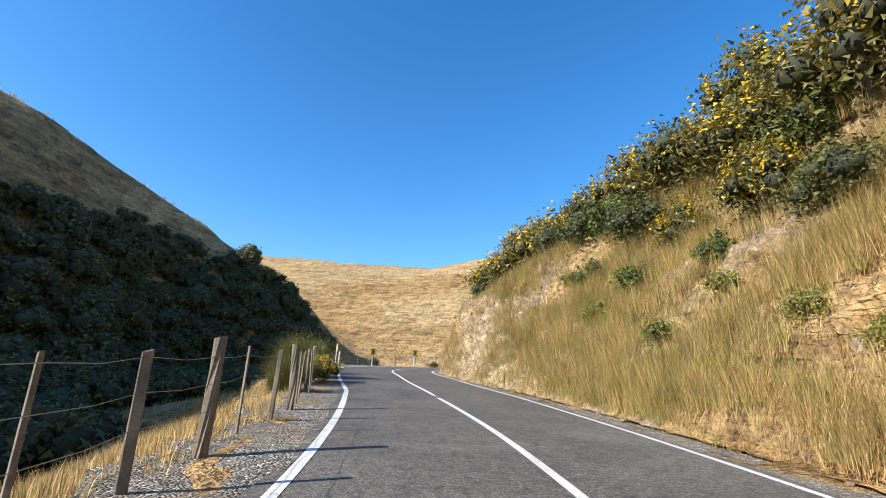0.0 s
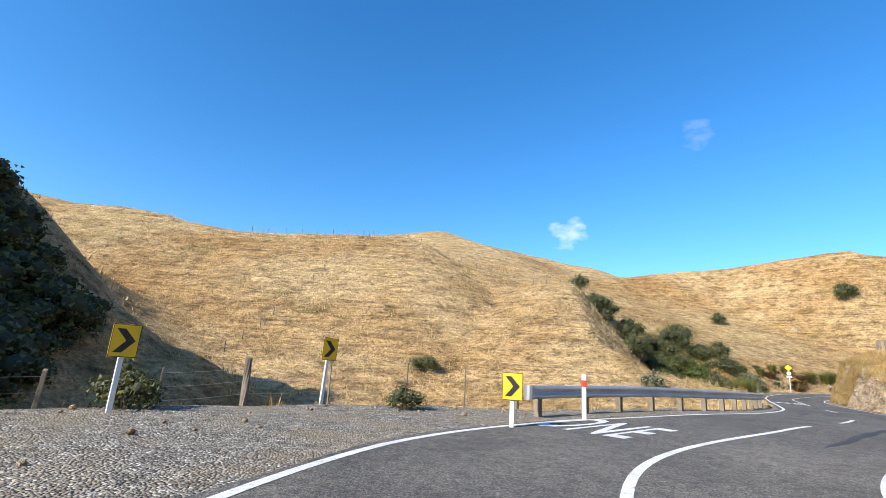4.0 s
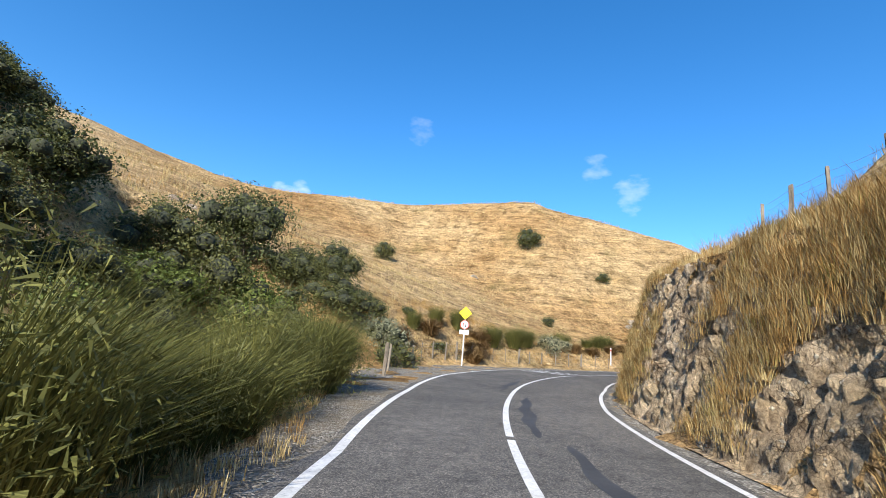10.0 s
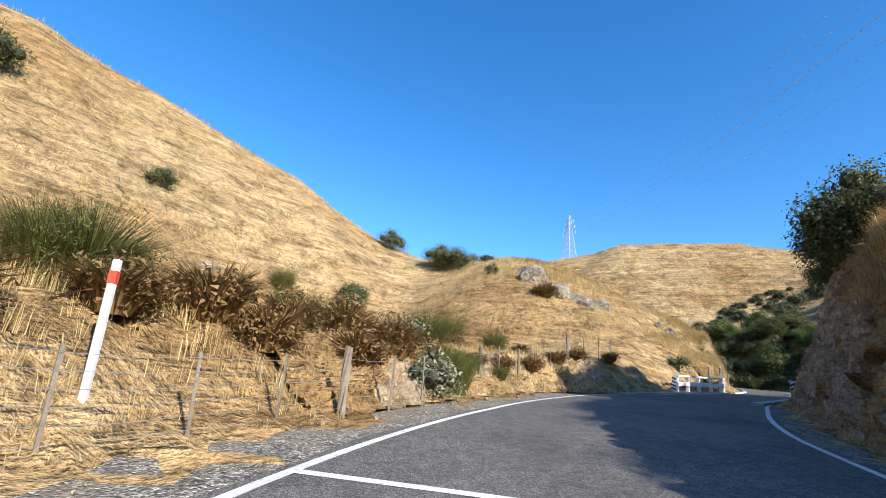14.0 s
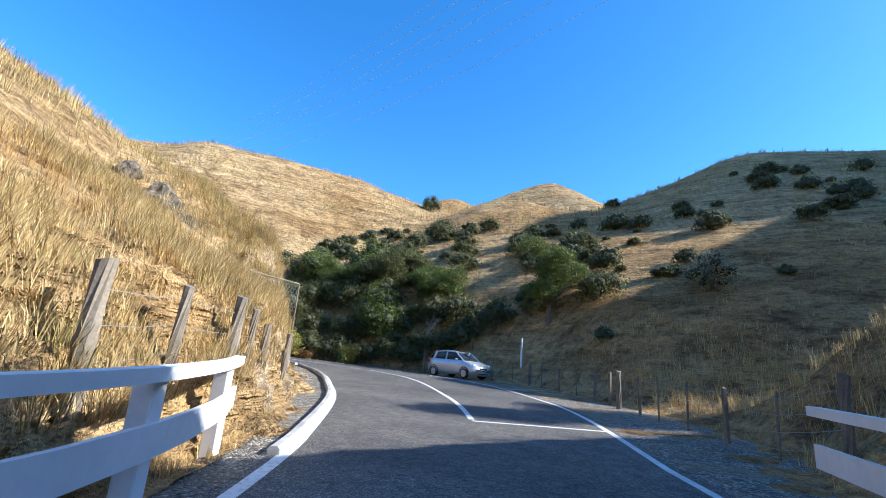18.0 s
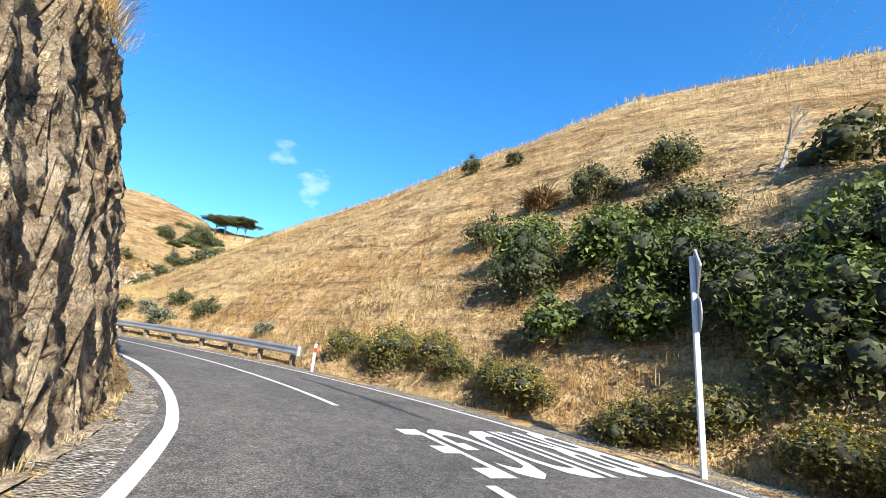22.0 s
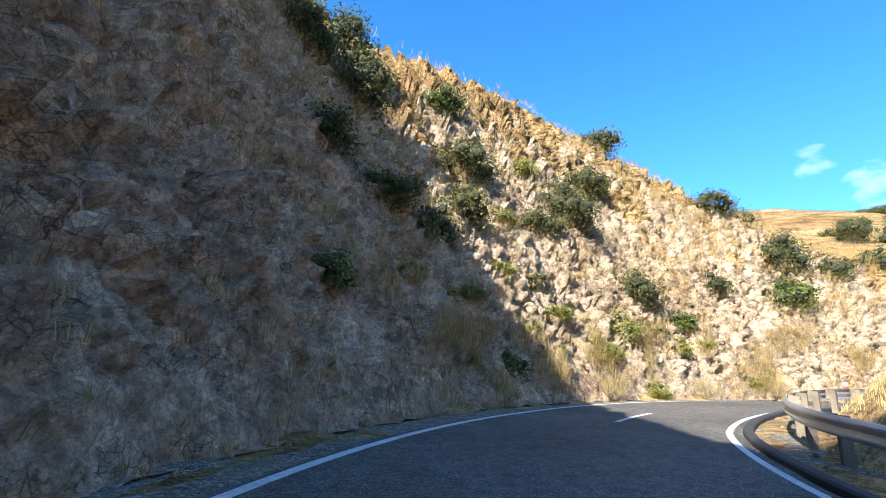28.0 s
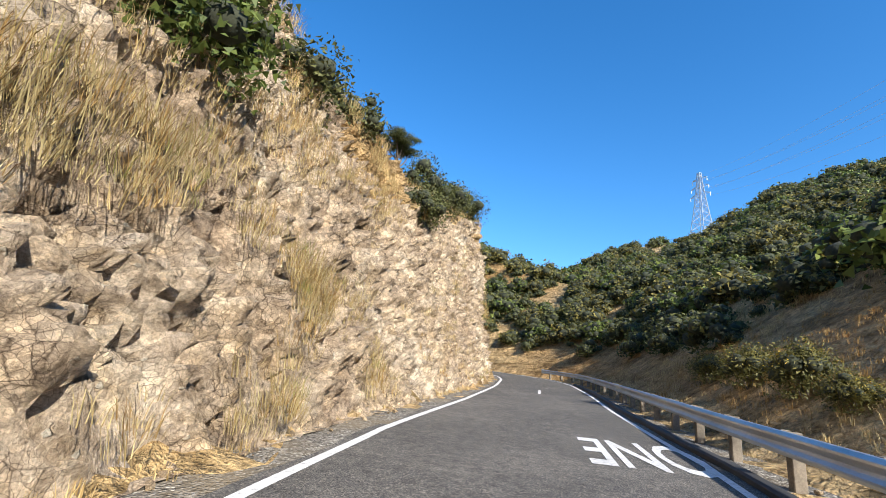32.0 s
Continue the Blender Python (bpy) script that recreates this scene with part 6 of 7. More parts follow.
ROCKS = [rock_mesh(i + 3, 2) for i in range(5)]
for me in ROCKS:
    me.materials[0] = M_BOULDER
for x, y, size in ((121.3, 93.8, 2.4), (122.6, 92.6, 1.8), (119.8, 94.2, 1.6), (121.4, 63.0, 3.4), (122.8, 64.4, 4.6), (124.4, 65.6, 4.8), (126.0, 66.4, 3.8), (120.2, 61.8, 2.6), (121.6, 65.2, 3.2), (123.4, 66.6, 3.4), (119.6, 63.2, 2.0), (110.3, 118.0, 1.6),
                   (123.8, 51.4, 1.6), (122.9, 51.2, 1.0), (124.6, 52.2, 1.0), (114.6, 57.6, 1.2), (43.9, 44.5, 1.6), (42.6, 42.9, 1.5), (35.9, 47.8, 0.9), (33.4, 46.4, 1.0), (57.2, 112.0, 2.2), (58.4, 111.0, 1.5),
                   (130.2, 82.9, 1.4), (46.5, 52.0, 0.8), (172.0, 62.0, 0.8), (72.0, 52.0, 2.4), (73.4, 54.0, 2.0), (70.6, 50.4, 1.8), (48.0, 36.0, 1.8)):
    ob = new("boulder", rng.choice(ROCKS))
    ob.matrix_basis = pose(x, y, zl(x, y) - 0.16 * size, rng.uniform(-25, 25), rng.uniform(-25, 25), rng.uniform(0, 360)) @ Matrix.Diagonal((size * 1.1, size * 0.85, size * 0.75, 1))
    tagged(ob, "grey weathered boulder bedded in dry grass", "rock", "boulders")


def rubble():
    """Stones and chips at the foot of the cut banks."""
    r = np.random.RandomState(5)
    base = [np.array([v.co[:] for v in m.vertices]) for m in (rock_mesh(31, 0), rock_mesh(32, 0), rock_mesh(33, 0))]
    tri = [np.array([p.vertices[:] for p in m.polygons]) for m in (rock_mesh(31, 0), rock_mesh(32, 0), rock_mesh(33, 0))]
    vs, fs, n = [], [], 0
    for side, s0, s1, m in ((-1, -8, 150, 900), (1, 176, 310, 1100), (1, 26, 46, 160), (1, 104, 150, 260), (-1, 240, 300, 160)):
        wid, sh = (LEFT_W, LEFT_SH) if side > 0 else (RIGHT_W, RIGHT_SH)
        for _ in range(m):
            s = s0 + (s1 - s0) * r.rand()
            e = wid(s) + 0.3 + sh(s) * (1 - 0.75 * r.rand() ** 2) + 0.25 * r.rand()
            p = on_road(s, side * e)
            size = 0.035 + 0.16 * r.rand() ** 3
            k = r.randint(3)
            vs.append(base[k] * size * (1, 0.8, 0.7) + (p.x, p.y, p.z + size * 0.12))
            fs.append(tri[k] + n)
            n += len(base[k])
    return mesh_from("rubble", np.vstack(vs), np.vstack(fs), M_ROCK)


tagged(new("rubble", rubble()), "small fallen stones below the rock faces", "rubble", kind="stuff")


# ---------------------------------------------------------------- fences
def post_mesh(kind, seed):
    r = random.Random(seed)
    bm = bmesh.new()
    if kind == "round":
        tube_bm([(0, 0, -0.3), (0.01, 0, 0.5), (0.0, 0.01, 1.0)], [0.075, 0.07, 0.065], 9, bm)
    elif kind == "batten":
        box_bm(0.045, 0.035, 1.0, (0, 0, 0.5), 0.006, None, bm)
    else:
        box_bm(0.11, 0.085, 1.3, (0, 0, 0.35), 0.012, None, bm)
    for v in bm.verts:
        v.co.x += r.uniform(-0.006, 0.006)
        v.co.y += r.uniform(-0.006, 0.006)
        if v.co.z > 0.9:
            v.co.z += 0.25 * v.co.x * (1 if seed % 2 else -1)
    me = bpy.data.meshes.new("post")
    bm.to_mesh(me)
    bm.free()
    me.materials.append(M_WOOD)
    return me


POSTS = {"round": [post_mesh("round", i) for i in range(2)], "batten": [post_mesh("batten", i) for i in range(2)], "split": [post_mesh("split", i) for i in range(3)]}


def fence(line, height, wires, gap, label, kinds=("split",), strain=0, seed=1, white=False):
    """A wire fence along a line of (x, y); each post and each wire is a part."""
    r = random.Random(seed)
    p = np.array(line, float)
    seg = np.concatenate([[0], np.cumsum(np.hypot(*np.diff(p, axis=0).T))])
    m = np.arange(0, seg[-1] + 0.01, gap)
    xs, ys = np.interp(m, seg, p[:, 0]), np.interp(m, seg, p[:, 1])
    zs = land(xs, ys)
    e = thing("wire_fence", pose(xs[0], ys[0], zs[0]), label, "fence")
    o = Vector((xs[0], ys[0], zs[0]))
    tops = []
    for i, (x, y, z) in enumerate(zip(xs, ys, zs)):
        x, y = x + r.uniform(-0.12, 0.12), y + r.uniform(-0.12, 0.12)
        big = strain and i % strain == 0
        me = r.choice(POSTS["round" if big else r.choice(kinds)])
        h = height * (1.12 if big else r.uniform(0.94, 1.06))
        k = 1.25 if big else 0.9
        ob = piece("post", me, e, pose(x - o.x, y - o.y, z - o.z, r.uniform(-2.2, 2.2), r.uniform(-2.2, 2.2), r.uniform(0, 180)) @ Matrix.Diagonal((k, k, h, 1)))
        tops.append(Vector((x, y, z)) - o)
    for w in range(wires):
        hz = height * (0.16 + 0.76 * w / max(1, wires - 1))
        pts = []
        for a, b in zip(tops, tops[1:]):
            pts += [a + Vector((0, 0, hz)), a.lerp(b, 0.5) + Vector((0, 0, hz - 0.015 - 0.02 * r.random()))]
        pts.append(tops[-1] + Vector((0, 0, hz)))
        part("wire", tube_bm(pts, 0.004 if gap < 4 else 0.006, 3), M_WIRE, e)
    return e


fence([(-2.2, -6.0), (-2.4, 0), (-2.6, 6.1), (-2.8, 10)], 1.25, 4, 1.5, "weathered post and wire fence above the gully", ("split", "batten"), 4, 1)
fence([(-2.9, 10.4), (-3.5, 15), (-4.6, 20), (-5.4, 24.5), (-6.3, 30), (-7.6, 36), (-9.2, 41)], 1.2, 4, 1.25, "old post and wire fence leaning beside the road", ("split", "batten"), 7, 2)
fence([(-9.4, 41.4), (-8.4, 44.6), (-5.6, 46.4), (-1.4, 47.4), (2.6, 47.4), (4.6, 48.2)], 1.15, 4, 1.9, "post and wire fence round the gravel bay", ("split", "batten"), 5, 3)
fence([(22.5, 42.4), (27.0, 45.0), (31.6, 47.4), (35.6, 51.4), (39.4, 55.4), (44.0, 60.4), (48.6, 64.4), (52.0, 66.8), (55.8, 69.4), (59.6, 71.4)], 1.15, 5, 1.75, "post and wire fence on top of the cut bank", ("split",), 6, 4)
fence([(56.0, 83.6), (60.0, 87.4), (65.5, 89.9), (70.0, 90.5), (75.6, 90.5), (80.0, 89.6), (84.4, 88.2), (87.4, 86.6), (90.2, 84.6), (93.4, 82.2), (96.4, 80.2), (100.0, 77.4), (103.6, 73.2), (106.6, 68.6)],
      1.15, 6, 1.6, "grey timber post and netting fence beside the gravel", ("split", "batten", "batten"), 5, 5)
fence([(107.6, 49.0), (109.6, 46.0), (111.6, 42.6), (113.6, 39.2), (115.6, 36.9), (118.2, 34.8), (121.0, 33.2), (125.0, 31.8), (130.0, 31.9)], 1.1, 4, 1.5, "low post and wire fence in long dry grass", ("split", "batten"), 6, 6)
fence([(-14, 134.6), (0, 133.6), (16, 129.6), (27, 119.6), (35, 111), (38, 98), (37, 90)], 1.2, 3, 3.2, "hilltop fence along the ridge", ("split",), 5, 7)
fence([(14, 140), (5, 118), (-4, 100), (-10, 84)], 1.1, 2, 3.4, "fence climbing the dry hillside", ("split",), 0, 8)
fence([on_road(m, LEFT_W(m) + 1.2).to_2d()[:] for m in (174.8, 177.4, 180.0, 182.6, 185.2)], 1.2, 4, 1.4, "post and wire fence behind the bridge railing", ("split", "round"), 2, 9)
fence([(163.5, 66.5), (167.0, 72.0), (172.5, 76.2), (179, 78.0)], 1.0, 3, 1.6, "wire fence below the guard rail", ("batten",), 0, 10)


# ---------------------------------------------------------------- guard rails
def sweep(points, profile, closed=False):
    """A profile of (sideways, up) carried along points."""
    bm = bmesh.new()
    rings = []
    for i, p in enumerate(points):
        d = (points[min(i + 1, len(points) - 1)] - points[max(i - 1, 0)]).normalized()
        n = Vector((-d.y, d.x, 0)).normalized()
        rings.append([bm.verts.new(p + n * a + Vector((0, 0, b))) for a, b in profile])
    k = len(profile)
    for a, b in zip(rings, rings[1:]):
        for j in range(k if closed else k - 1):
            bm.faces.new((a[j], b[j], b[(j + 1) % k], a[(j + 1) % k]))
    if closed:
        bm.faces.new(rings[0])
        bm.faces.new(rings[-1][::-1])
    return bm


W_OUT = [(0.00, -0.155), (0.03, -0.15), (0.075, -0.105), (0.08, -0.075), (0.04, -0.035), (0.02, 0.0), (0.04, 0.035), (0.08, 0.075), (0.075, 0.105), (0.03, 0.15), (0.0, 0.155)]
W_BEAM = W_OUT + [(a - 0.006, b) for a, b in reversed(W_OUT)]


def guard_rail(s0, s1, off, side, label, gap=1.9, start=True, end=True):
    """A steel W-beam on timber posts. off: distance of the beam from the centre line; side: left 1."""
    ss = np.arange(s0, s1 + 0.01, 0.6)
    g = off if callable(off) else (lambda s: off)
    z0 = 0.58
    base = on_road(s0, side * float(g(s0)))
    e = thing("guard_rail", Matrix.Translation(base), label, "guard rail")
    pts = [on_road(s, side * float(g(s)), z0) - base for s in ss]
    prof = [(-side * a, b) for a, b in W_BEAM]
    if side > 0:
        prof = prof[::-1]
    part("beam", sweep(pts, prof, True), M_STEEL, e, "galvanised steel beam")
    if start:
        for k, do in ((s0, start), (s1, end)):
            if do:
                p = on_road(k, side * float(g(k)), z0) - base
                part("end_terminal", tube_bm([p + Vector((0, 0, -0.17)), p + Vector((0, 0, 0.17))], [0.11, 0.11], 10), M_STEEL, e, "rounded steel end")
    m = s0 + 0.5
    while m < s1:
        p = on_road(m, side * (float(g(m)) + 0.17)) - base
        gz = zl(p.x + base.x, p.y + base.y) - base.z
        h = on_road(m, 0, 0.72).z - base.z
        post = part("post", box_bm(0.16, 0.16, h - gz + 0.5, (p.x, p.y, (h + gz - 0.5) / 2), 0.012, Matrix.Rotation(radians(heading(m)), 4, "Z")), M_WOOD, e)
        q = on_road(m, side * (float(g(m)) + 0.05), 0.58) - base
        part("block", box_bm(0.12, 0.16, 0.32, q, 0.01, Matrix.Rotation(radians(heading(m)), 4, "Z")), M_WOOD, post)
        m += gap
    return e


guard_rail(45.0, 71.5, lambda s: np.interp(s, [45, 48, 56, 66, 72], [3.9, 3.9, 3.6, 3.35, 3.2]), 1, "galvanised guard rail on timber posts above the gully")
guard_rail(222.4, 251.5, lambda s: np.interp(s, [220, 226, 240, 252], [3.3, 3.5, 3.75, 4.3]), -1, "galvanised guard rail on timber posts on the bend", 2.0)
guard_rail(254.5, 320, lambda s: np.interp(s, [254, 260, 270, 290, 320], [4.1, 3.5, 3.1, 3.3, 3.3]), -1, "galvanised guard rail on timber posts above the bush gully", 2.0)


# kerbs
def kerb(s0, s1, off, side, label, mat, wide=0.16, high=0.12):
    pts = [on_road(s, side * float(off(s)), 0.0) for s in np.arange(s0, s1 + 0.01, 0.5)]
    prof = [(-wide / 2, -0.1), (wide / 2, -0.1), (wide / 2, high - 0.03), (wide / 2 - 0.03, high), (-wide / 2 + 0.03, high), (-wide / 2, high - 0.03)]
    bm = sweep(pts, prof, True)
    bmesh.ops.recalc_face_normals(bm, faces=bm.faces[:])
    me = bpy.data.meshes.new("kerb")
    bm.to_mesh(me)
    bm.free()
    me.materials.append(mat)
    return tagged(new("kerb", me), label, "kerb", kind="structure")


M_CONCRETE = simple("pale_concrete", (0.40, 0.38, 0.34), 0.9, 0, 0.25, 7.0, 0.3, 0.01)
kerb(177, 196.6, lambda s: LEFT_W(s) + 0.12, 1, "white-edged concrete kerb below the cliff", M_CONCRETE, 0.14, 0.1)
kerb(197.0, 208, lambda s: LEFT_W(s) + 0.12, 1, "concrete kerb below the cliff", M_CONCRETE, 0.14, 0.1)
kerb(253, 312, lambda s: RIGHT_W(s) + 0.35, -1, "dark kerb beside the guard rail", M_TAR, 0.2, 0.1)


# ---------------------------------------------------------------- signs and posts
def arrow_bm(pts, thick=0.004):
    bm = bmesh.new()
    vs = [bm.verts.new((x, -thick, z)) for x, z in pts]
    f = bm.faces.new(vs)
    r = bmesh.ops.extrude_face_region(bm, geom=[f])
    bmesh.ops.translate(bm, vec=(0, thick * 0.9, 0), verts=[v for v in r["geom"] if isinstance(v, bmesh.types.BMVert)])
    bmesh.ops.recalc_face_normals(bm, faces=bm.faces[:])
    return bm


def chevron(x, y, yaw, wide, low, label, lean=0.0, base=None, flip=1):
    """A chevron board: black arrow on yellow, pointing to its right side. The face looks along -y of the thing."""
    z = zl(x, y) if base is None else base
    e = thing("chevron_sign", pose(x, y, z, 0, lean, yaw), label, "road sign", "chevron signs on the bend")
    tall = wide * 1.3
    part("post", box_bm(0.09, 0.06, low + tall * 0.8 + 0.3, (0, 0.05, (low + tall * 0.8 - 0.3) / 2), 0.008), M_WHITE, e, "white painted timber post")
    board = part("board", box_bm(wide, 0.014, tall, (0, 0, low + tall / 2), 0.006), M_YELLOW, e, "yellow board")
    part("border", arrow_frame(wide * 0.96, tall * 0.97, low + tall / 2, 0.012), M_BLACK, board)
    a, b, c = wide * 0.36 * flip, tall * 0.36, low + tall / 2
    part("arrow", arrow_bm([(-a, c + b), (-a * 0.15, c + b), (a, c), (-a * 0.15, c - b), (-a, c - b), (a * 0.1, c)], 0.012), M_BLACK, board, "black chevron")
    return e


def arrow_frame(w, h, c, t):
    bm = bmesh.new()
    for dx, dz, sx, sz in ((0, h / 2, w, t), (0, -h / 2, w, t), (w / 2, 0, t, h), (-w / 2, 0, t, h)):
        box_bm(sx, 0.003, sz, (dx, -0.009, c + dz), 0, None, bm)
    return bm


chevron(-4.9, 44.9, 27, 0.46, 1.0, "yellow chevron board on a stout post by the fence")
chevron(-1.1, 47.6, 29, 0.44, 1.35, "weathered chevron board on a white post", 2)
chevron(2.42, 43.9, -28, 0.42, 0.62, "yellow chevron board beside the guard rail")


def marker(x, y, h, label, red=True, lean=(0, 0), w=0.1):
    """A white road-edge marker post, with a red band where it has one."""
    e = thing("marker_post", pose(x, y, zl(x, y) - 0.02, lean[0], lean[1], rng.uniform(-20, 20)), label, "marker post", "white marker posts")
    part("post", box_bm(w, w * 0.8, h + 0.3, (0, 0, (h - 0.3) / 2), 0.015), M_WHITE, e)
    if red:
        part("band", box_bm(w + 0.008, w * 0.8 + 0.008, 0.16, (0, 0, h - 0.22), 0.006), M_RED, e, "red reflective band")
    return e


chevron(-5.6, 31.7, 100, 0.46, 0.55, "yellow chevron board on a low post beside the fence", 0, None, -1)
chevron(-6.4, 35.0, 104, 0.46, 1.1, "weathered chevron board on a tall white post", 0, None, -1)
chevron(-10.0, 47.0, 80, 0.46, 0.8, "yellow chevron board by the leaning fence", 4, None, -1)
marker(5.0, 45.3, 1.2, "white marker post behind the guard rail", True)
marker(89.1, 86.2, 1.75, "tall white marker post beside the give-way line", True, (0, -2), 0.1)
marker(119.6, 32.6, 1.6, "tall white marker post behind the parked car", False)
p = on_road(273.2, -2.9)
marker(p.x, p.y, 1.0, "white marker post with a red band by the guard rail", True, (0, 4), 0.13)
p = on_road(254.0, -4.1)
marker(p.x, p.y, 1.0, "white marker post at the guard rail's gap", True, (0, 0), 0.12)
marker(149.3, 46.0, 1.0, "white marker post behind the guard rail", True, (0, 0), 0.1)
p = on_road(47.4, -4.3)
marker(p.x, p.y, 0.9, "thin white marker post below the bank", False, (0, 3), 0.07)


def disc_bm(r, t, at, n=28):
    bm = bmesh.new()
    bmesh.ops.create_cone(bm, cap_ends=True, segments=n, radius1=r, radius2=r, depth=t)
    bmesh.ops.rotate(bm, cent=(0, 0, 0), matrix=Matrix.Rotation(radians(90), 3, "X"), verts=bm.verts)
    bmesh.ops.translate(bm, vec=at, verts=bm.verts)
    return bm


def bridge_sign(x, y, yaw):
    """Narrow bridge warning, give-way-to-oncoming disc and a small plate on one pole."""
    e = thing("bridge_sign", pose(x, y, zl(x, y), 0, 0, yaw) @ Matrix.Scale(1.16, 4), "yellow narrow bridge sign and give way disc on white pole", "road sign")
    part("pole", tube_bm([(0, 0.05, -0.3), (0, 0.05, 3.3)], 0.04, 10), M_WHITE, e, "white steel pole")
    d = part("diamond", box_bm(0.56, 0.012, 0.56, (0, 0, 3.12), 0.02, None), M_BRIGHT, e, "yellow diamond board")
    for v in d.data.vertices:
        x0, z0 = v.co.x, v.co.z - 3.12
        v.co.x, v.co.z = (x0 - z0) * 0.7071, (x0 + z0) * 0.7071 + 3.12
    for sg in (-1, 1):
        pts_o = [(sg * (0.13 - 0.075 * math.cos(a)), 3.12 + 0.19 * math.sin(a) / 0.9) for a in np.linspace(-1.15, 1.15, 9)]
        pts_i = [(px - sg * 0.028, pz) for px, pz in reversed(pts_o)]
        q = pts_o + pts_i
        part("bridge_symbol", arrow_bm(q if sg < 0 else q[::-1], 0.011), M_BLACK, d, "black curved bar")
    c = part("disc", disc_bm(0.27, 0.012, (0, 0, 2.42)), M_RED, e, "round red-rimmed disc")
    part("disc_face", disc_bm(0.225, 0.008, (0, -0.007, 2.42)), M_WHITE, c)
    part("arrow", arrow_bm([(0.05, 2.56), (0.05, 2.36), (0.0, 2.36), (0.075, 2.25), (0.15, 2.36), (0.10, 2.36), (0.10, 2.56)], 0.013), M_BLACK, c, "black arrow")
    part("arrow", arrow_bm([(-0.09, 2.28), (-0.09, 2.46), (-0.12, 2.46), (-0.07, 2.56), (-0.02, 2.46), (-0.05, 2.46), (-0.05, 2.28)], 0.013), M_RED, c, "red arrow")
    pl = part("plate", box_bm(0.56, 0.012, 0.26, (0, 0, 1.98), 0.01), M_WHITE, e, "white plate with small lettering")
    for k, (w, z) in enumerate(((0.40, 2.02), (0.34, 1.94))):
        part("lettering", box_bm(w, 0.004, 0.045, (0, -0.009, z), 0), M_SIGNBACK, pl, "faded illegible lettering")
    return e


bridge_sign(69.2, 89.5, -62)


def sign_from_behind(x, y, yaw, lean):
    e = thing("bridge_sign", pose(x, y, zl(x, y), 0, lean, yaw), "road signs seen edge-on on a leaning white pole", "road sign")
    part("pole", tube_bm([(0, 0.05, -0.3), (0, 0.05, 3.2)], 0.045, 10), M_WHITE, e, "white pole")
    d = part("diamond", box_bm(0.56, 0.012, 0.56, (0, 0, 2.95), 0.02, None), M_SIGNBACK, e, "bare metal back of a diamond board")
    for v in d.data.vertices:
        x0, z0 = v.co.x, v.co.z - 2.95
        v.co.x, v.co.z = (x0 - z0) * 0.7071, (x0 + z0) * 0.7071 + 2.95
    part("disc", disc_bm(0.27, 0.012, (0, 0, 2.28)), M_SIGNBACK, e, "bare metal back of a round board")
    return e


sign_from_behind(139.2, 38.0, -20, 4)

# a plank barrier in the grass and a mesh screen on the cliff's lip
e = thing("plank_barrier", pose(37.6, 70.3, zl(37.6, 70.3), 0, 0, 28), "pale weathered plank on two stakes in the grass", "barrier")
part("plank", box_bm(1.3, 0.04, 0.14, (0, 0, 0.55), 0.008, Matrix.Rotation(radians(-4), 4, "Y")), M_DEADWOOD, e)
for dx in (-0.55, 0.55):
    part("stake", box_bm(0.06, 0.06, 0.9, (dx, 0.05, 0.25), 0.006), M_WOOD, e)
p = on_road(93.4, 4.0)
marker(p.x, p.y, 0.7, "thin white stake in the grass", False, (0, 3), 0.05)


def mesh_screen(p0, p1, z0, h, label):
    """A pipe-framed screen of hexagonal netting."""
    a, b = Vector((*p0, z0)), Vector((*p1, z0 + 0.15))
    d = b - a
    e = thing("mesh_screen", Matrix.Translation(a), label, "fence")
    part("top_rail", tube_bm([(0, 0, h), d + Vector((0, 0, h * 0.9))], 0.022, 6), M_WOOD, e)
    for u in (0.0, 0.5, 1.0):
        q = d * u
        part("upright", tube_bm([q + Vector((0, 0, -0.5)), q + Vector((0, 0, h * (1 - 0.1 * u)))], 0.022, 6), M_WOOD, e)
    part("brace", tube_bm([d * 0.5 + Vector((0, 0, h * 0.95)), d * 0.75 + Vector((0, 0, 0))], 0.016, 5), M_WOOD, e)
    bm = bmesh.new()
    n, m = int(d.length / 0.13), int(h / 0.11)
    for i in range(n):
        for j in range(m):
            u = (i + 0.5 * (j % 2)) / n
            o = d * u + Vector((0, 0, h * 0.96 * (j + 0.5) / m * (1 - 0.1 * u)))
            for s1, s2 in (((0, 0.02), (0, 0.06)), ((0, 0.02), (-0.065, -0.03)), ((0, 0.02), (0.065, -0.03))):
                q = d.normalized()
                tube_bm([o + q * s1[0] + Vector((0, 0, s1[1])), o + q * s2[0] + Vector((0, 0, s2[1]))], 0.0035, 3, bm, False)
    part("netting", bm, M_WIRE, e, "hexagonal wire netting")


mesh_screen((119.4, 52.4), (119.9, 48.9), 7.3, 0.95, "wire netting screen on a pipe frame above the road")


# ---------------------------------------------------------------- bridge
def bridge():
    deck_s0, deck_s1 = 157.0, 174.5
    e = thing("bridge_deck", Matrix.Translation(on_road(165, 0)), "narrow one-lane bridge deck with concrete edges", "bridge")
    o = on_road(165, 0)
    pts = [on_road(s, 0) - o for s in np.arange(deck_s0, deck_s1 + 0.1, 0.7)]
    part("deck", sweep(pts, [(-2.75, -0.55), (2.75, -0.55), (2.75, -0.03), (-2.75, -0.03)], True), M_CONCRETE, e)
    for sg in (1, -1):
        q = [on_road(s, sg * 2.45) - o for s in np.arange(deck_s0, deck_s1 + 0.1, 0.7)]
        part("edge_beam", sweep(q, [(-0.2, -0.2), (0.2, -0.2), (0.2, 0.10), (-0.2, 0.10)], True), M_CONCRETE, e)


bridge()


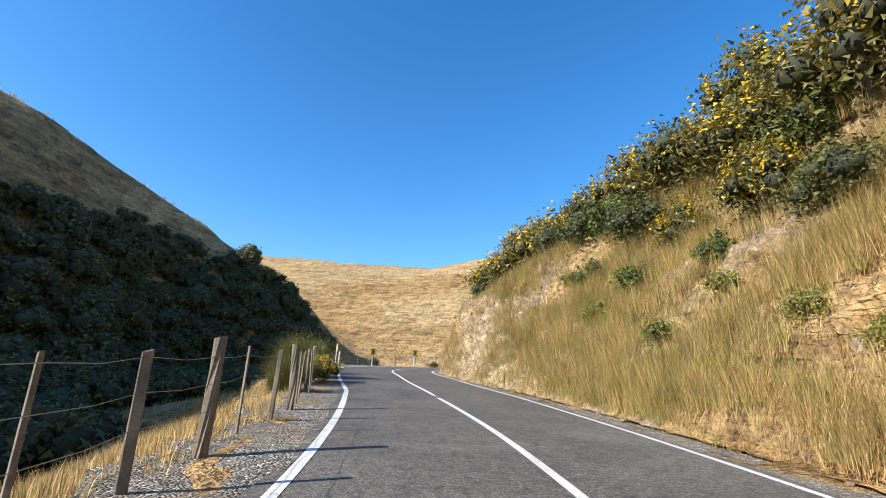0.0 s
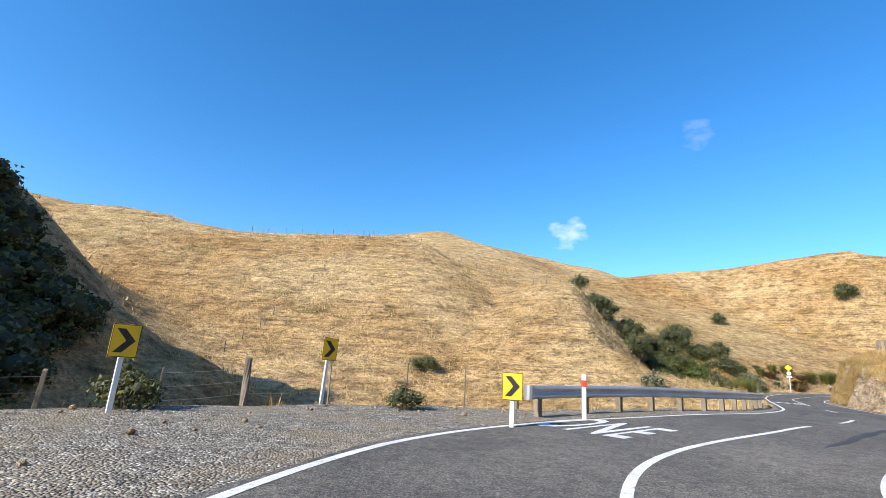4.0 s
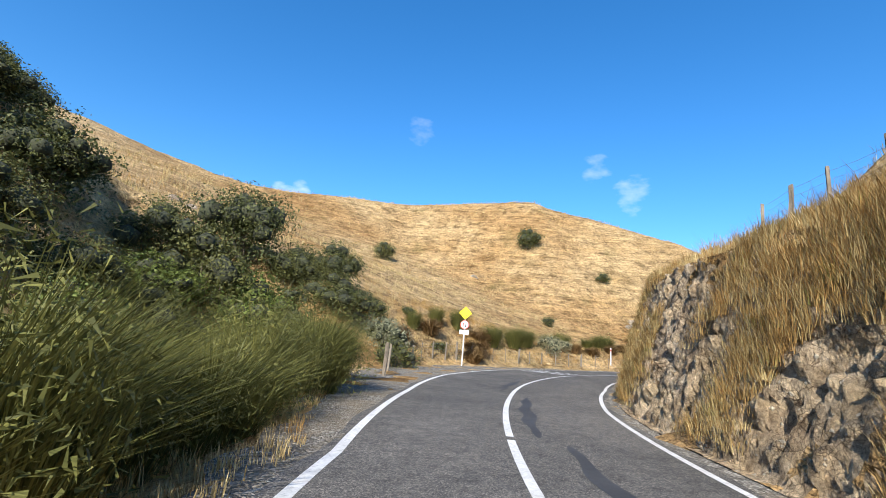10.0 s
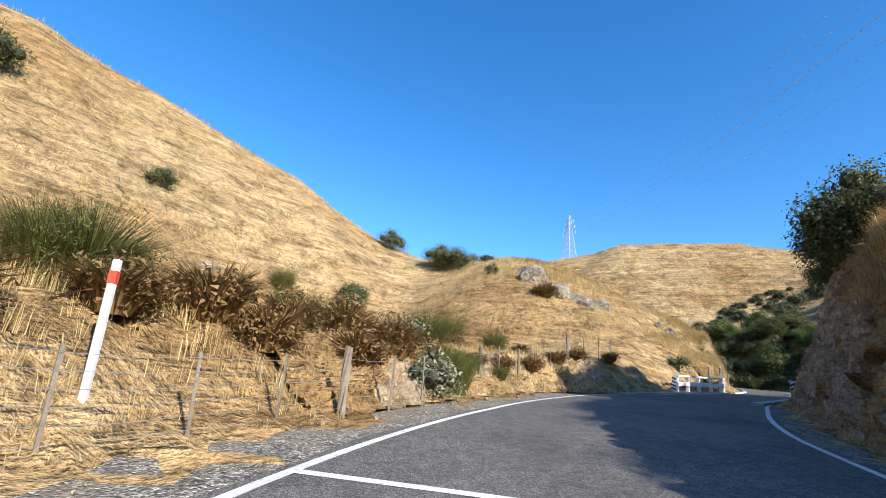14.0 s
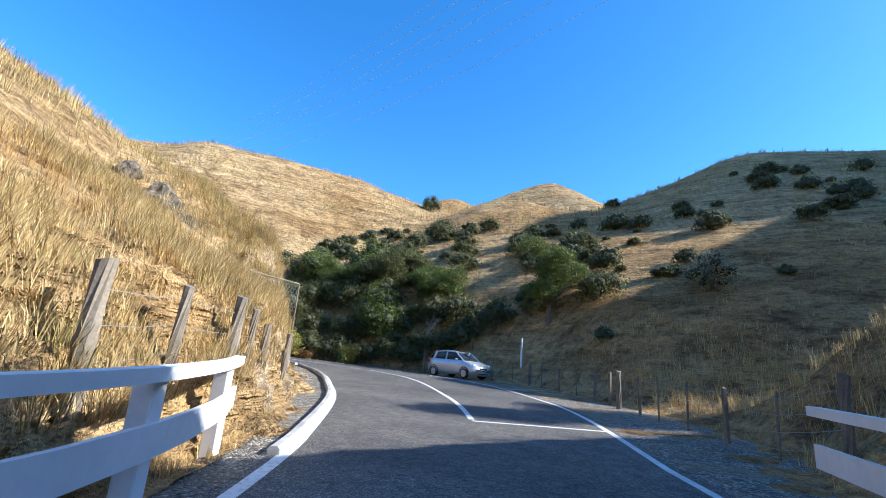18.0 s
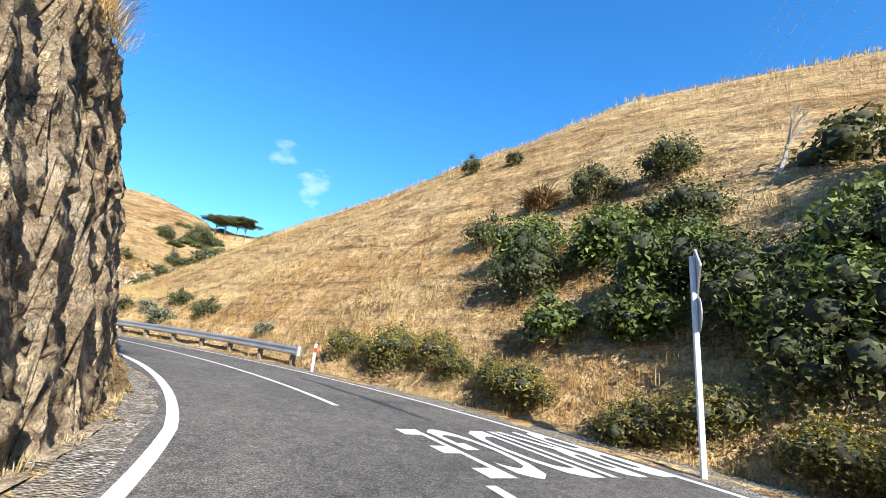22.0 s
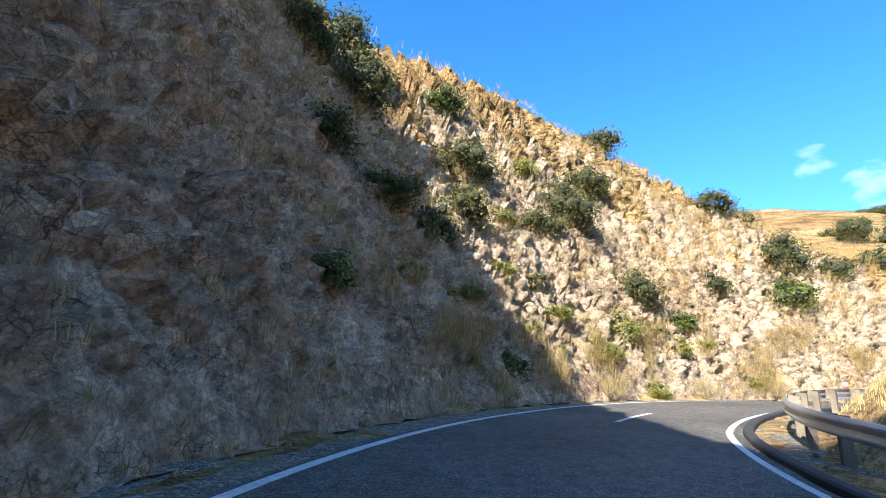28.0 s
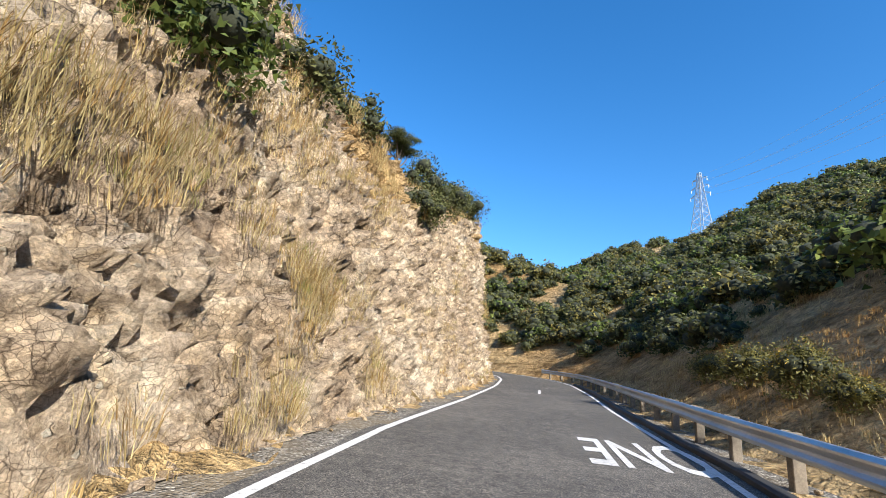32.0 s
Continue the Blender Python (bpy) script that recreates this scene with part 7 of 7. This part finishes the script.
def bridge_railing(s0, s1, side, label, flare=0.0):
    base = on_road(s0, side * 2.6)
    off = lambda s: side * (2.62 + flare * max(0.0, (s - (s1 - 4)) / 4) ** 1.5)
    e = thing("bridge_railing", Matrix.Translation(base), label, "railing", "white bridge railings")
    step = 0.8
    for name, z, w, h in (("top_rail", 1.02, 0.13, 0.10), ("middle_rail", 0.56, 0.05, 0.24)):
        pts = [on_road(s, off(s), z) - base for s in np.arange(s0, s1 + 0.05, step)]
        bm = sweep(pts, [(-w / 2, -h / 2), (w / 2, -h / 2), (w / 2, h / 2), (-w / 2, h / 2)], True)
        bmesh.ops.recalc_face_normals(bm, faces=bm.faces[:])
        part(name, bm, M_WHITE, e)
    s = s0 + 0.1
    while s <= s1:
        q = on_road(s, off(s) + side * 0.09, 0.0) - base
        part("post", box_bm(0.17, 0.15, 1.5, q + Vector((0, 0, 0.24)), 0.012, Matrix.Rotation(radians(heading(s)), 4, "Z")), M_WHITE, e)
        s += 2.2
    return e


bridge_railing(165.6, 177.6, 1, "white painted timber bridge railing", 0.9)
bridge_railing(166.2, 177.0, -1, "white painted timber bridge railing over the stream", 0.8)
for s, side in ((165.3, 1), (165.9, -1)):
    p = on_road(s, side * 2.75)
    e = thing("hazard_board", pose(p.x, p.y, p.z, 0, 0, heading(s)), "black and white striped hazard board at the bridge end", "road sign", "bridge end boards")
    part("board", box_bm(0.22, 0.02, 0.8, (0, 0, 0.55), 0.006), M_WHITE, e)
    for k in range(4):
        part("stripe", box_bm(0.235, 0.006, 0.09, (0, -0.012, 0.26 + k * 0.2), 0, Matrix.Rotation(radians(28 * side), 4, "Y")), M_BLACK, e)
    part("post", box_bm(0.08, 0.06, 1.0, (0, 0.05, 0.3), 0.006), M_WHITE, e)


# ---------------------------------------------------------------- the parked car
M_SILVER = simple("silver_car_paint", (0.56, 0.57, 0.58), 0.28, 0.55, 0.03, 2.0, 0.01, 0.001)
M_GLASS_DARK = simple("tinted_car_glass", (0.02, 0.026, 0.03), 0.06, 0.0, 0.05, 2.0, 0.0, 0.001)
M_RUBBER = simple("black_tyre_rubber", (0.022, 0.022, 0.022), 0.85, 0, 0.2)
M_TRIM = simple("black_plastic_trim", (0.03, 0.03, 0.032), 0.6, 0, 0.15)
M_LAMP = simple("clear_headlamp", (0.72, 0.74, 0.76), 0.12, 0.3, 0.05)
M_TAIL = simple("red_tail_lamp", (0.45, 0.02, 0.02), 0.25, 0, 0.05)
M_ALLOY = simple("alloy_wheel", (0.5, 0.5, 0.51), 0.35, 0.8, 0.08)


def loft(sections):
    bm = bmesh.new()
    rings = [[bm.verts.new(p) for p in sec] for sec in sections]
    k = len(rings[0])
    for a, b in zip(rings, rings[1:]):
        for j in range(k):
            bm.faces.new((a[j], b[j], b[(j + 1) % k], a[(j + 1) % k]))
    bm.faces.new(rings[0])
    bm.faces.new(rings[-1][::-1])
    bmesh.ops.recalc_face_normals(bm, faces=bm.faces[:])
    return bm


def car(x, y, yaw):
    """A small silver hatchback; its nose looks along -y of the thing."""
    z = zl(x, y)
    e = thing("hatchback_car", pose(x, y, z , 0, 0, yaw), "parked small silver hatchback car on the gravel", "car")

    def body_sec(yy, half, bot, belt, top_in):
        return [(-half * 0.9, yy, bot), (-half, yy, bot + 0.16), (-half * 1.0, yy, belt - 0.22), (-half * 0.95, yy, belt), (-half * top_in, yy, belt + 0.05),
                (half * top_in, yy, belt + 0.05), (half * 0.95, yy, belt), (half * 1.0, yy, belt - 0.22), (half, yy, bot + 0.16), (half * 0.9, yy, bot)]
    secs = [body_sec(-1.84, 0.56, 0.36, 0.62, 0.6), body_sec(-1.74, 0.74, 0.22, 0.72, 0.7), body_sec(-1.45, 0.82, 0.20, 0.82, 0.75), body_sec(-0.95, 0.84, 0.20, 0.93, 0.8),
            body_sec(-0.5, 0.845, 0.20, 0.96, 0.85), body_sec(0.6, 0.845, 0.20, 0.98, 0.85), body_sec(1.3, 0.84, 0.22, 1.0, 0.85), body_sec(1.7, 0.80, 0.26, 0.98, 0.82), body_sec(1.82, 0.70, 0.34, 0.9, 0.75)]
    bm = loft(secs)
    for f in bm.faces:
        f.smooth = True
    b = part("body", bm, M_SILVER, e, "silver painted body")

    def cabin_sec(yy, half, low, high, inn):
        return [(-half, yy, low), (-half * inn, yy, high - 0.05), (-half * inn * 0.9, yy, high), (half * inn * 0.9, yy, high), (half * inn, yy, high - 0.05), (half, yy, low)]
    bm = loft([cabin_sec(-0.98, 0.70, 0.92, 0.95, 0.96), cabin_sec(-0.30, 0.76, 0.96, 1.44, 0.82), cabin_sec(0.2, 0.77, 0.97, 1.50, 0.81), cabin_sec(1.0, 0.76, 0.97, 1.47, 0.81), cabin_sec(1.45, 0.74, 0.98, 1.36, 0.82), cabin_sec(1.72, 0.70, 0.98, 1.02, 0.95)])
    for f in bm.faces:
        f.smooth = True
    part("glasshouse", bm, M_GLASS_DARK, e, "dark tinted windows")
    bm = loft([[(-0.60, yy, zz), (-0.56, yy, zz + 0.035), (0.56, yy, zz + 0.035), (0.60, yy, zz)] for yy, zz in ((-0.32, 1.425), (0.2, 1.485), (1.0, 1.455), (1.48, 1.35))])
    part("roof", bm, M_SILVER, e, "silver painted roof")
    for sg in (-1, 1):
        for name, pts, rr in (("front_pillar", [(sg * 0.70, -0.98, 0.95), (sg * 0.62, -0.30, 1.43)], 0.04), ("middle_pillar", [(sg * 0.765, 0.32, 0.97), (sg * 0.63, 0.34, 1.47)], 0.05),
                              ("rear_pillar", [(sg * 0.74, 1.30, 0.98), (sg * 0.61, 1.20, 1.43)], 0.09), ("window_rail", [(sg * 0.62, -0.30, 1.43), (sg * 0.635, 0.4, 1.475), (sg * 0.61, 1.25, 1.42)], 0.035)):
            part(name, tube_bm(pts, rr, 8), M_SILVER, e)
        part("headlight", disc_scaled(0.16, 0.10, 0.26, (sg * 0.60, -1.66, 0.68)), M_LAMP, e, "clear headlamp")
        part("tail_lamp", disc_scaled(0.08, 0.10, 0.18, (sg * 0.76, 1.68, 0.86)), M_TAIL, e, "red tail lamp")
        mir = part("mirror", disc_scaled(0.10, 0.07, 0.075, (sg * 0.93, -0.62, 1.02)), M_SILVER, e)
        part("door_handle", box_bm(0.02, 0.16, 0.03, (sg * 0.845, 0.12, 0.84), 0.005), M_SILVER, e)
        for yy in (-1.14, 1.18):
            w = part("wheel", wheel_bm(0.295, 0.19, sg, (sg * 0.76, yy, 0.295)), M_RUBBER, e, "black tyre")
            part("rim", disc_x(0.19, 0.03, (sg * 0.862, yy, 0.295)), M_ALLOY, w, "alloy rim")
            for k in range(6):
                a = k * math.pi / 3
                part("spoke", tube_bm([(sg * 0.885, yy, 0.295), (sg * 0.872, yy + 0.17 * math.cos(a), 0.295 + 0.17 * math.sin(a))], 0.02, 5), M_ALLOY, w)
            part("wheel_arch", arch_bm(0.34, (sg * 0.835, yy, 0.295)), M_TRIM, e, "dark wheel arch")
    part("grille", box_bm(0.62, 0.05, 0.09, (0, -1.83, 0.58), 0.01), M_TRIM, e)
    part("lower_intake", box_bm(0.95, 0.06, 0.13, (0, -1.79, 0.36), 0.015), M_TRIM, e)
    pl = part("number_plate", box_bm(0.36, 0.015, 0.115, (0, -1.855, 0.475), 0.004), M_WHITE, e, "white plate with dark bars")
    part("plate_bar", box_bm(0.26, 0.004, 0.05, (0, -1.866, 0.475), 0), M_BLACK, pl)
    part("badge", disc_scaled(0.05, 0.015, 0.05, (0, -1.80, 0.70)), M_ALLOY, e)
    part("wiper", tube_bm([(-0.35, -0.99, 0.97), (0.1, -0.86, 1.06)], 0.01, 4), M_TRIM, e)
    return e


def disc_scaled(sx, sy, sz, at):
    bm = bmesh.new()
    bmesh.ops.create_uvsphere(bm, u_segments=14, v_segments=8, radius=1.0)
    bmesh.ops.scale(bm, vec=(sx, sy, sz / 1.6), verts=bm.verts)
    bmesh.ops.translate(bm, vec=at, verts=bm.verts)
    for f in bm.faces:
        f.smooth = True
    return bm


def disc_x(r, t, at):
    bm = bmesh.new()
    bmesh.ops.create_cone(bm, cap_ends=True, segments=20, radius1=r, radius2=r * 0.92, depth=t)
    bmesh.ops.rotate(bm, cent=(0, 0, 0), matrix=Matrix.Rotation(radians(90), 3, "Y"), verts=bm.verts)
    bmesh.ops.translate(bm, vec=at, verts=bm.verts)
    return bm


def wheel_bm(r, w, sg, at):
    bm = disc_x(r, w, at)
    bmesh.ops.bevel(bm, geom=[ed for ed in bm.edges if len(ed.link_faces) == 2 and ed.calc_face_angle(0) > 1.0], offset=0.03, segments=2, affect="EDGES")
    return bm


def arch_bm(r, at):
    pts = [Vector(at) + Vector((0, r * math.cos(a), r * math.sin(a))) for a in np.linspace(0.05, math.pi - 0.05, 12)]
    return tube_bm(pts, 0.03, 6)


car(122.8, 34.1, 258)


# ---------------------------------------------------------------- power line
def pylon(x, y, z, h, yaw, label):
    """A lattice tower: four legs, bracing, three pairs of arms with insulator strings."""
    e = thing("lattice_pylon", pose(x, y, z, 0, 0, yaw), label, "pylon")

    def wid(u):
        return h * (0.10 * (1 - u) ** 1.3 + 0.018)
    lv = [0, 0.14, 0.27, 0.39, 0.5, 0.6, 0.7, 0.8, 0.9, 1.0]
    for sx, sy in ((1, 1), (1, -1), (-1, 1), (-1, -1)):
        part("leg", tube_bm([(sx * wid(u), sy * wid(u), h * u) for u in lv], h * 0.006, 4), M_STEEL, e)
    bm = bmesh.new()
    for a, b in zip(lv, lv[1:]):
        wa, wb = wid(a), wid(b)
        for p, q in (((-1, -1), (1, -1)), ((1, -1), (1, 1)), ((1, 1), (-1, 1)), ((-1, 1), (-1, -1))):
            tube_bm([(p[0] * wa, p[1] * wa, h * a), (q[0] * wb, q[1] * wb, h * b)], h * 0.0032, 3, bm, False)
            tube_bm([(q[0] * wa, q[1] * wa, h * a), (p[0] * wb, p[1] * wb, h * b)], h * 0.0032, 3, bm, False)
            tube_bm([(p[0] * wb, p[1] * wb, h * b), (q[0] * wb, q[1] * wb, h * b)], h * 0.0032, 3, bm, False)
    part("bracing", bm, M_STEEL, e)
    for u, reach in ((0.66, 0.155), (0.78, 0.135), (0.9, 0.115)):
        for sg in (-1, 1):
            tip = (sg * h * reach, 0, h * u)
            bm = tube_bm([(sg * wid(u), wid(u), h * u), tip], h * 0.004, 3)
            tube_bm([(sg * wid(u), -wid(u), h * u), tip], h * 0.004, 3, bm)
            tube_bm([(sg * wid(u), 0, h * (u + 0.045)), tip], h * 0.004, 3, bm)
            arm = part("arm", bm, M_STEEL, e)
            part("insulator", tube_bm([tip, (tip[0], 0, tip[2] - h * 0.05)], h * 0.005, 6), M_SIGNBACK, arm)
    return e


P1 = Vector((440, -100, 0))
P1.z = zl(P1.x, P1.y)
pylon(P1.x, P1.y, P1.z - 0.5, 151.5 - P1.z, 17, "white-grey lattice power pylon on the ridge")


def power_line(a, b, sag, label):
    bm = tube_bm([a.lerp(b, t) + Vector((0, 0, -sag * 4 * t * (1 - t))) for t in np.linspace(0, 1, 60)], 0.04, 4)
    e = thing("power_line", Matrix.Identity(4), label, "cable", "high power lines")
    part("conductor", bm, M_WIRE, e)


H1 = 150.0
across = Vector((0.29, 0.957, 0))
far_end = Vector((-421, 163, 150))
for dz, reach in ((-14.0, 6.6), (-8.6, 5.8), (-3.4, 5.0)):
    for sg in (-1, 1):
        power_line(Vector((P1.x, P1.y, H1 + dz)) + across * reach * sg, far_end + across * reach * sg + Vector((0, 0, dz)), 72, "sagging high power cable")
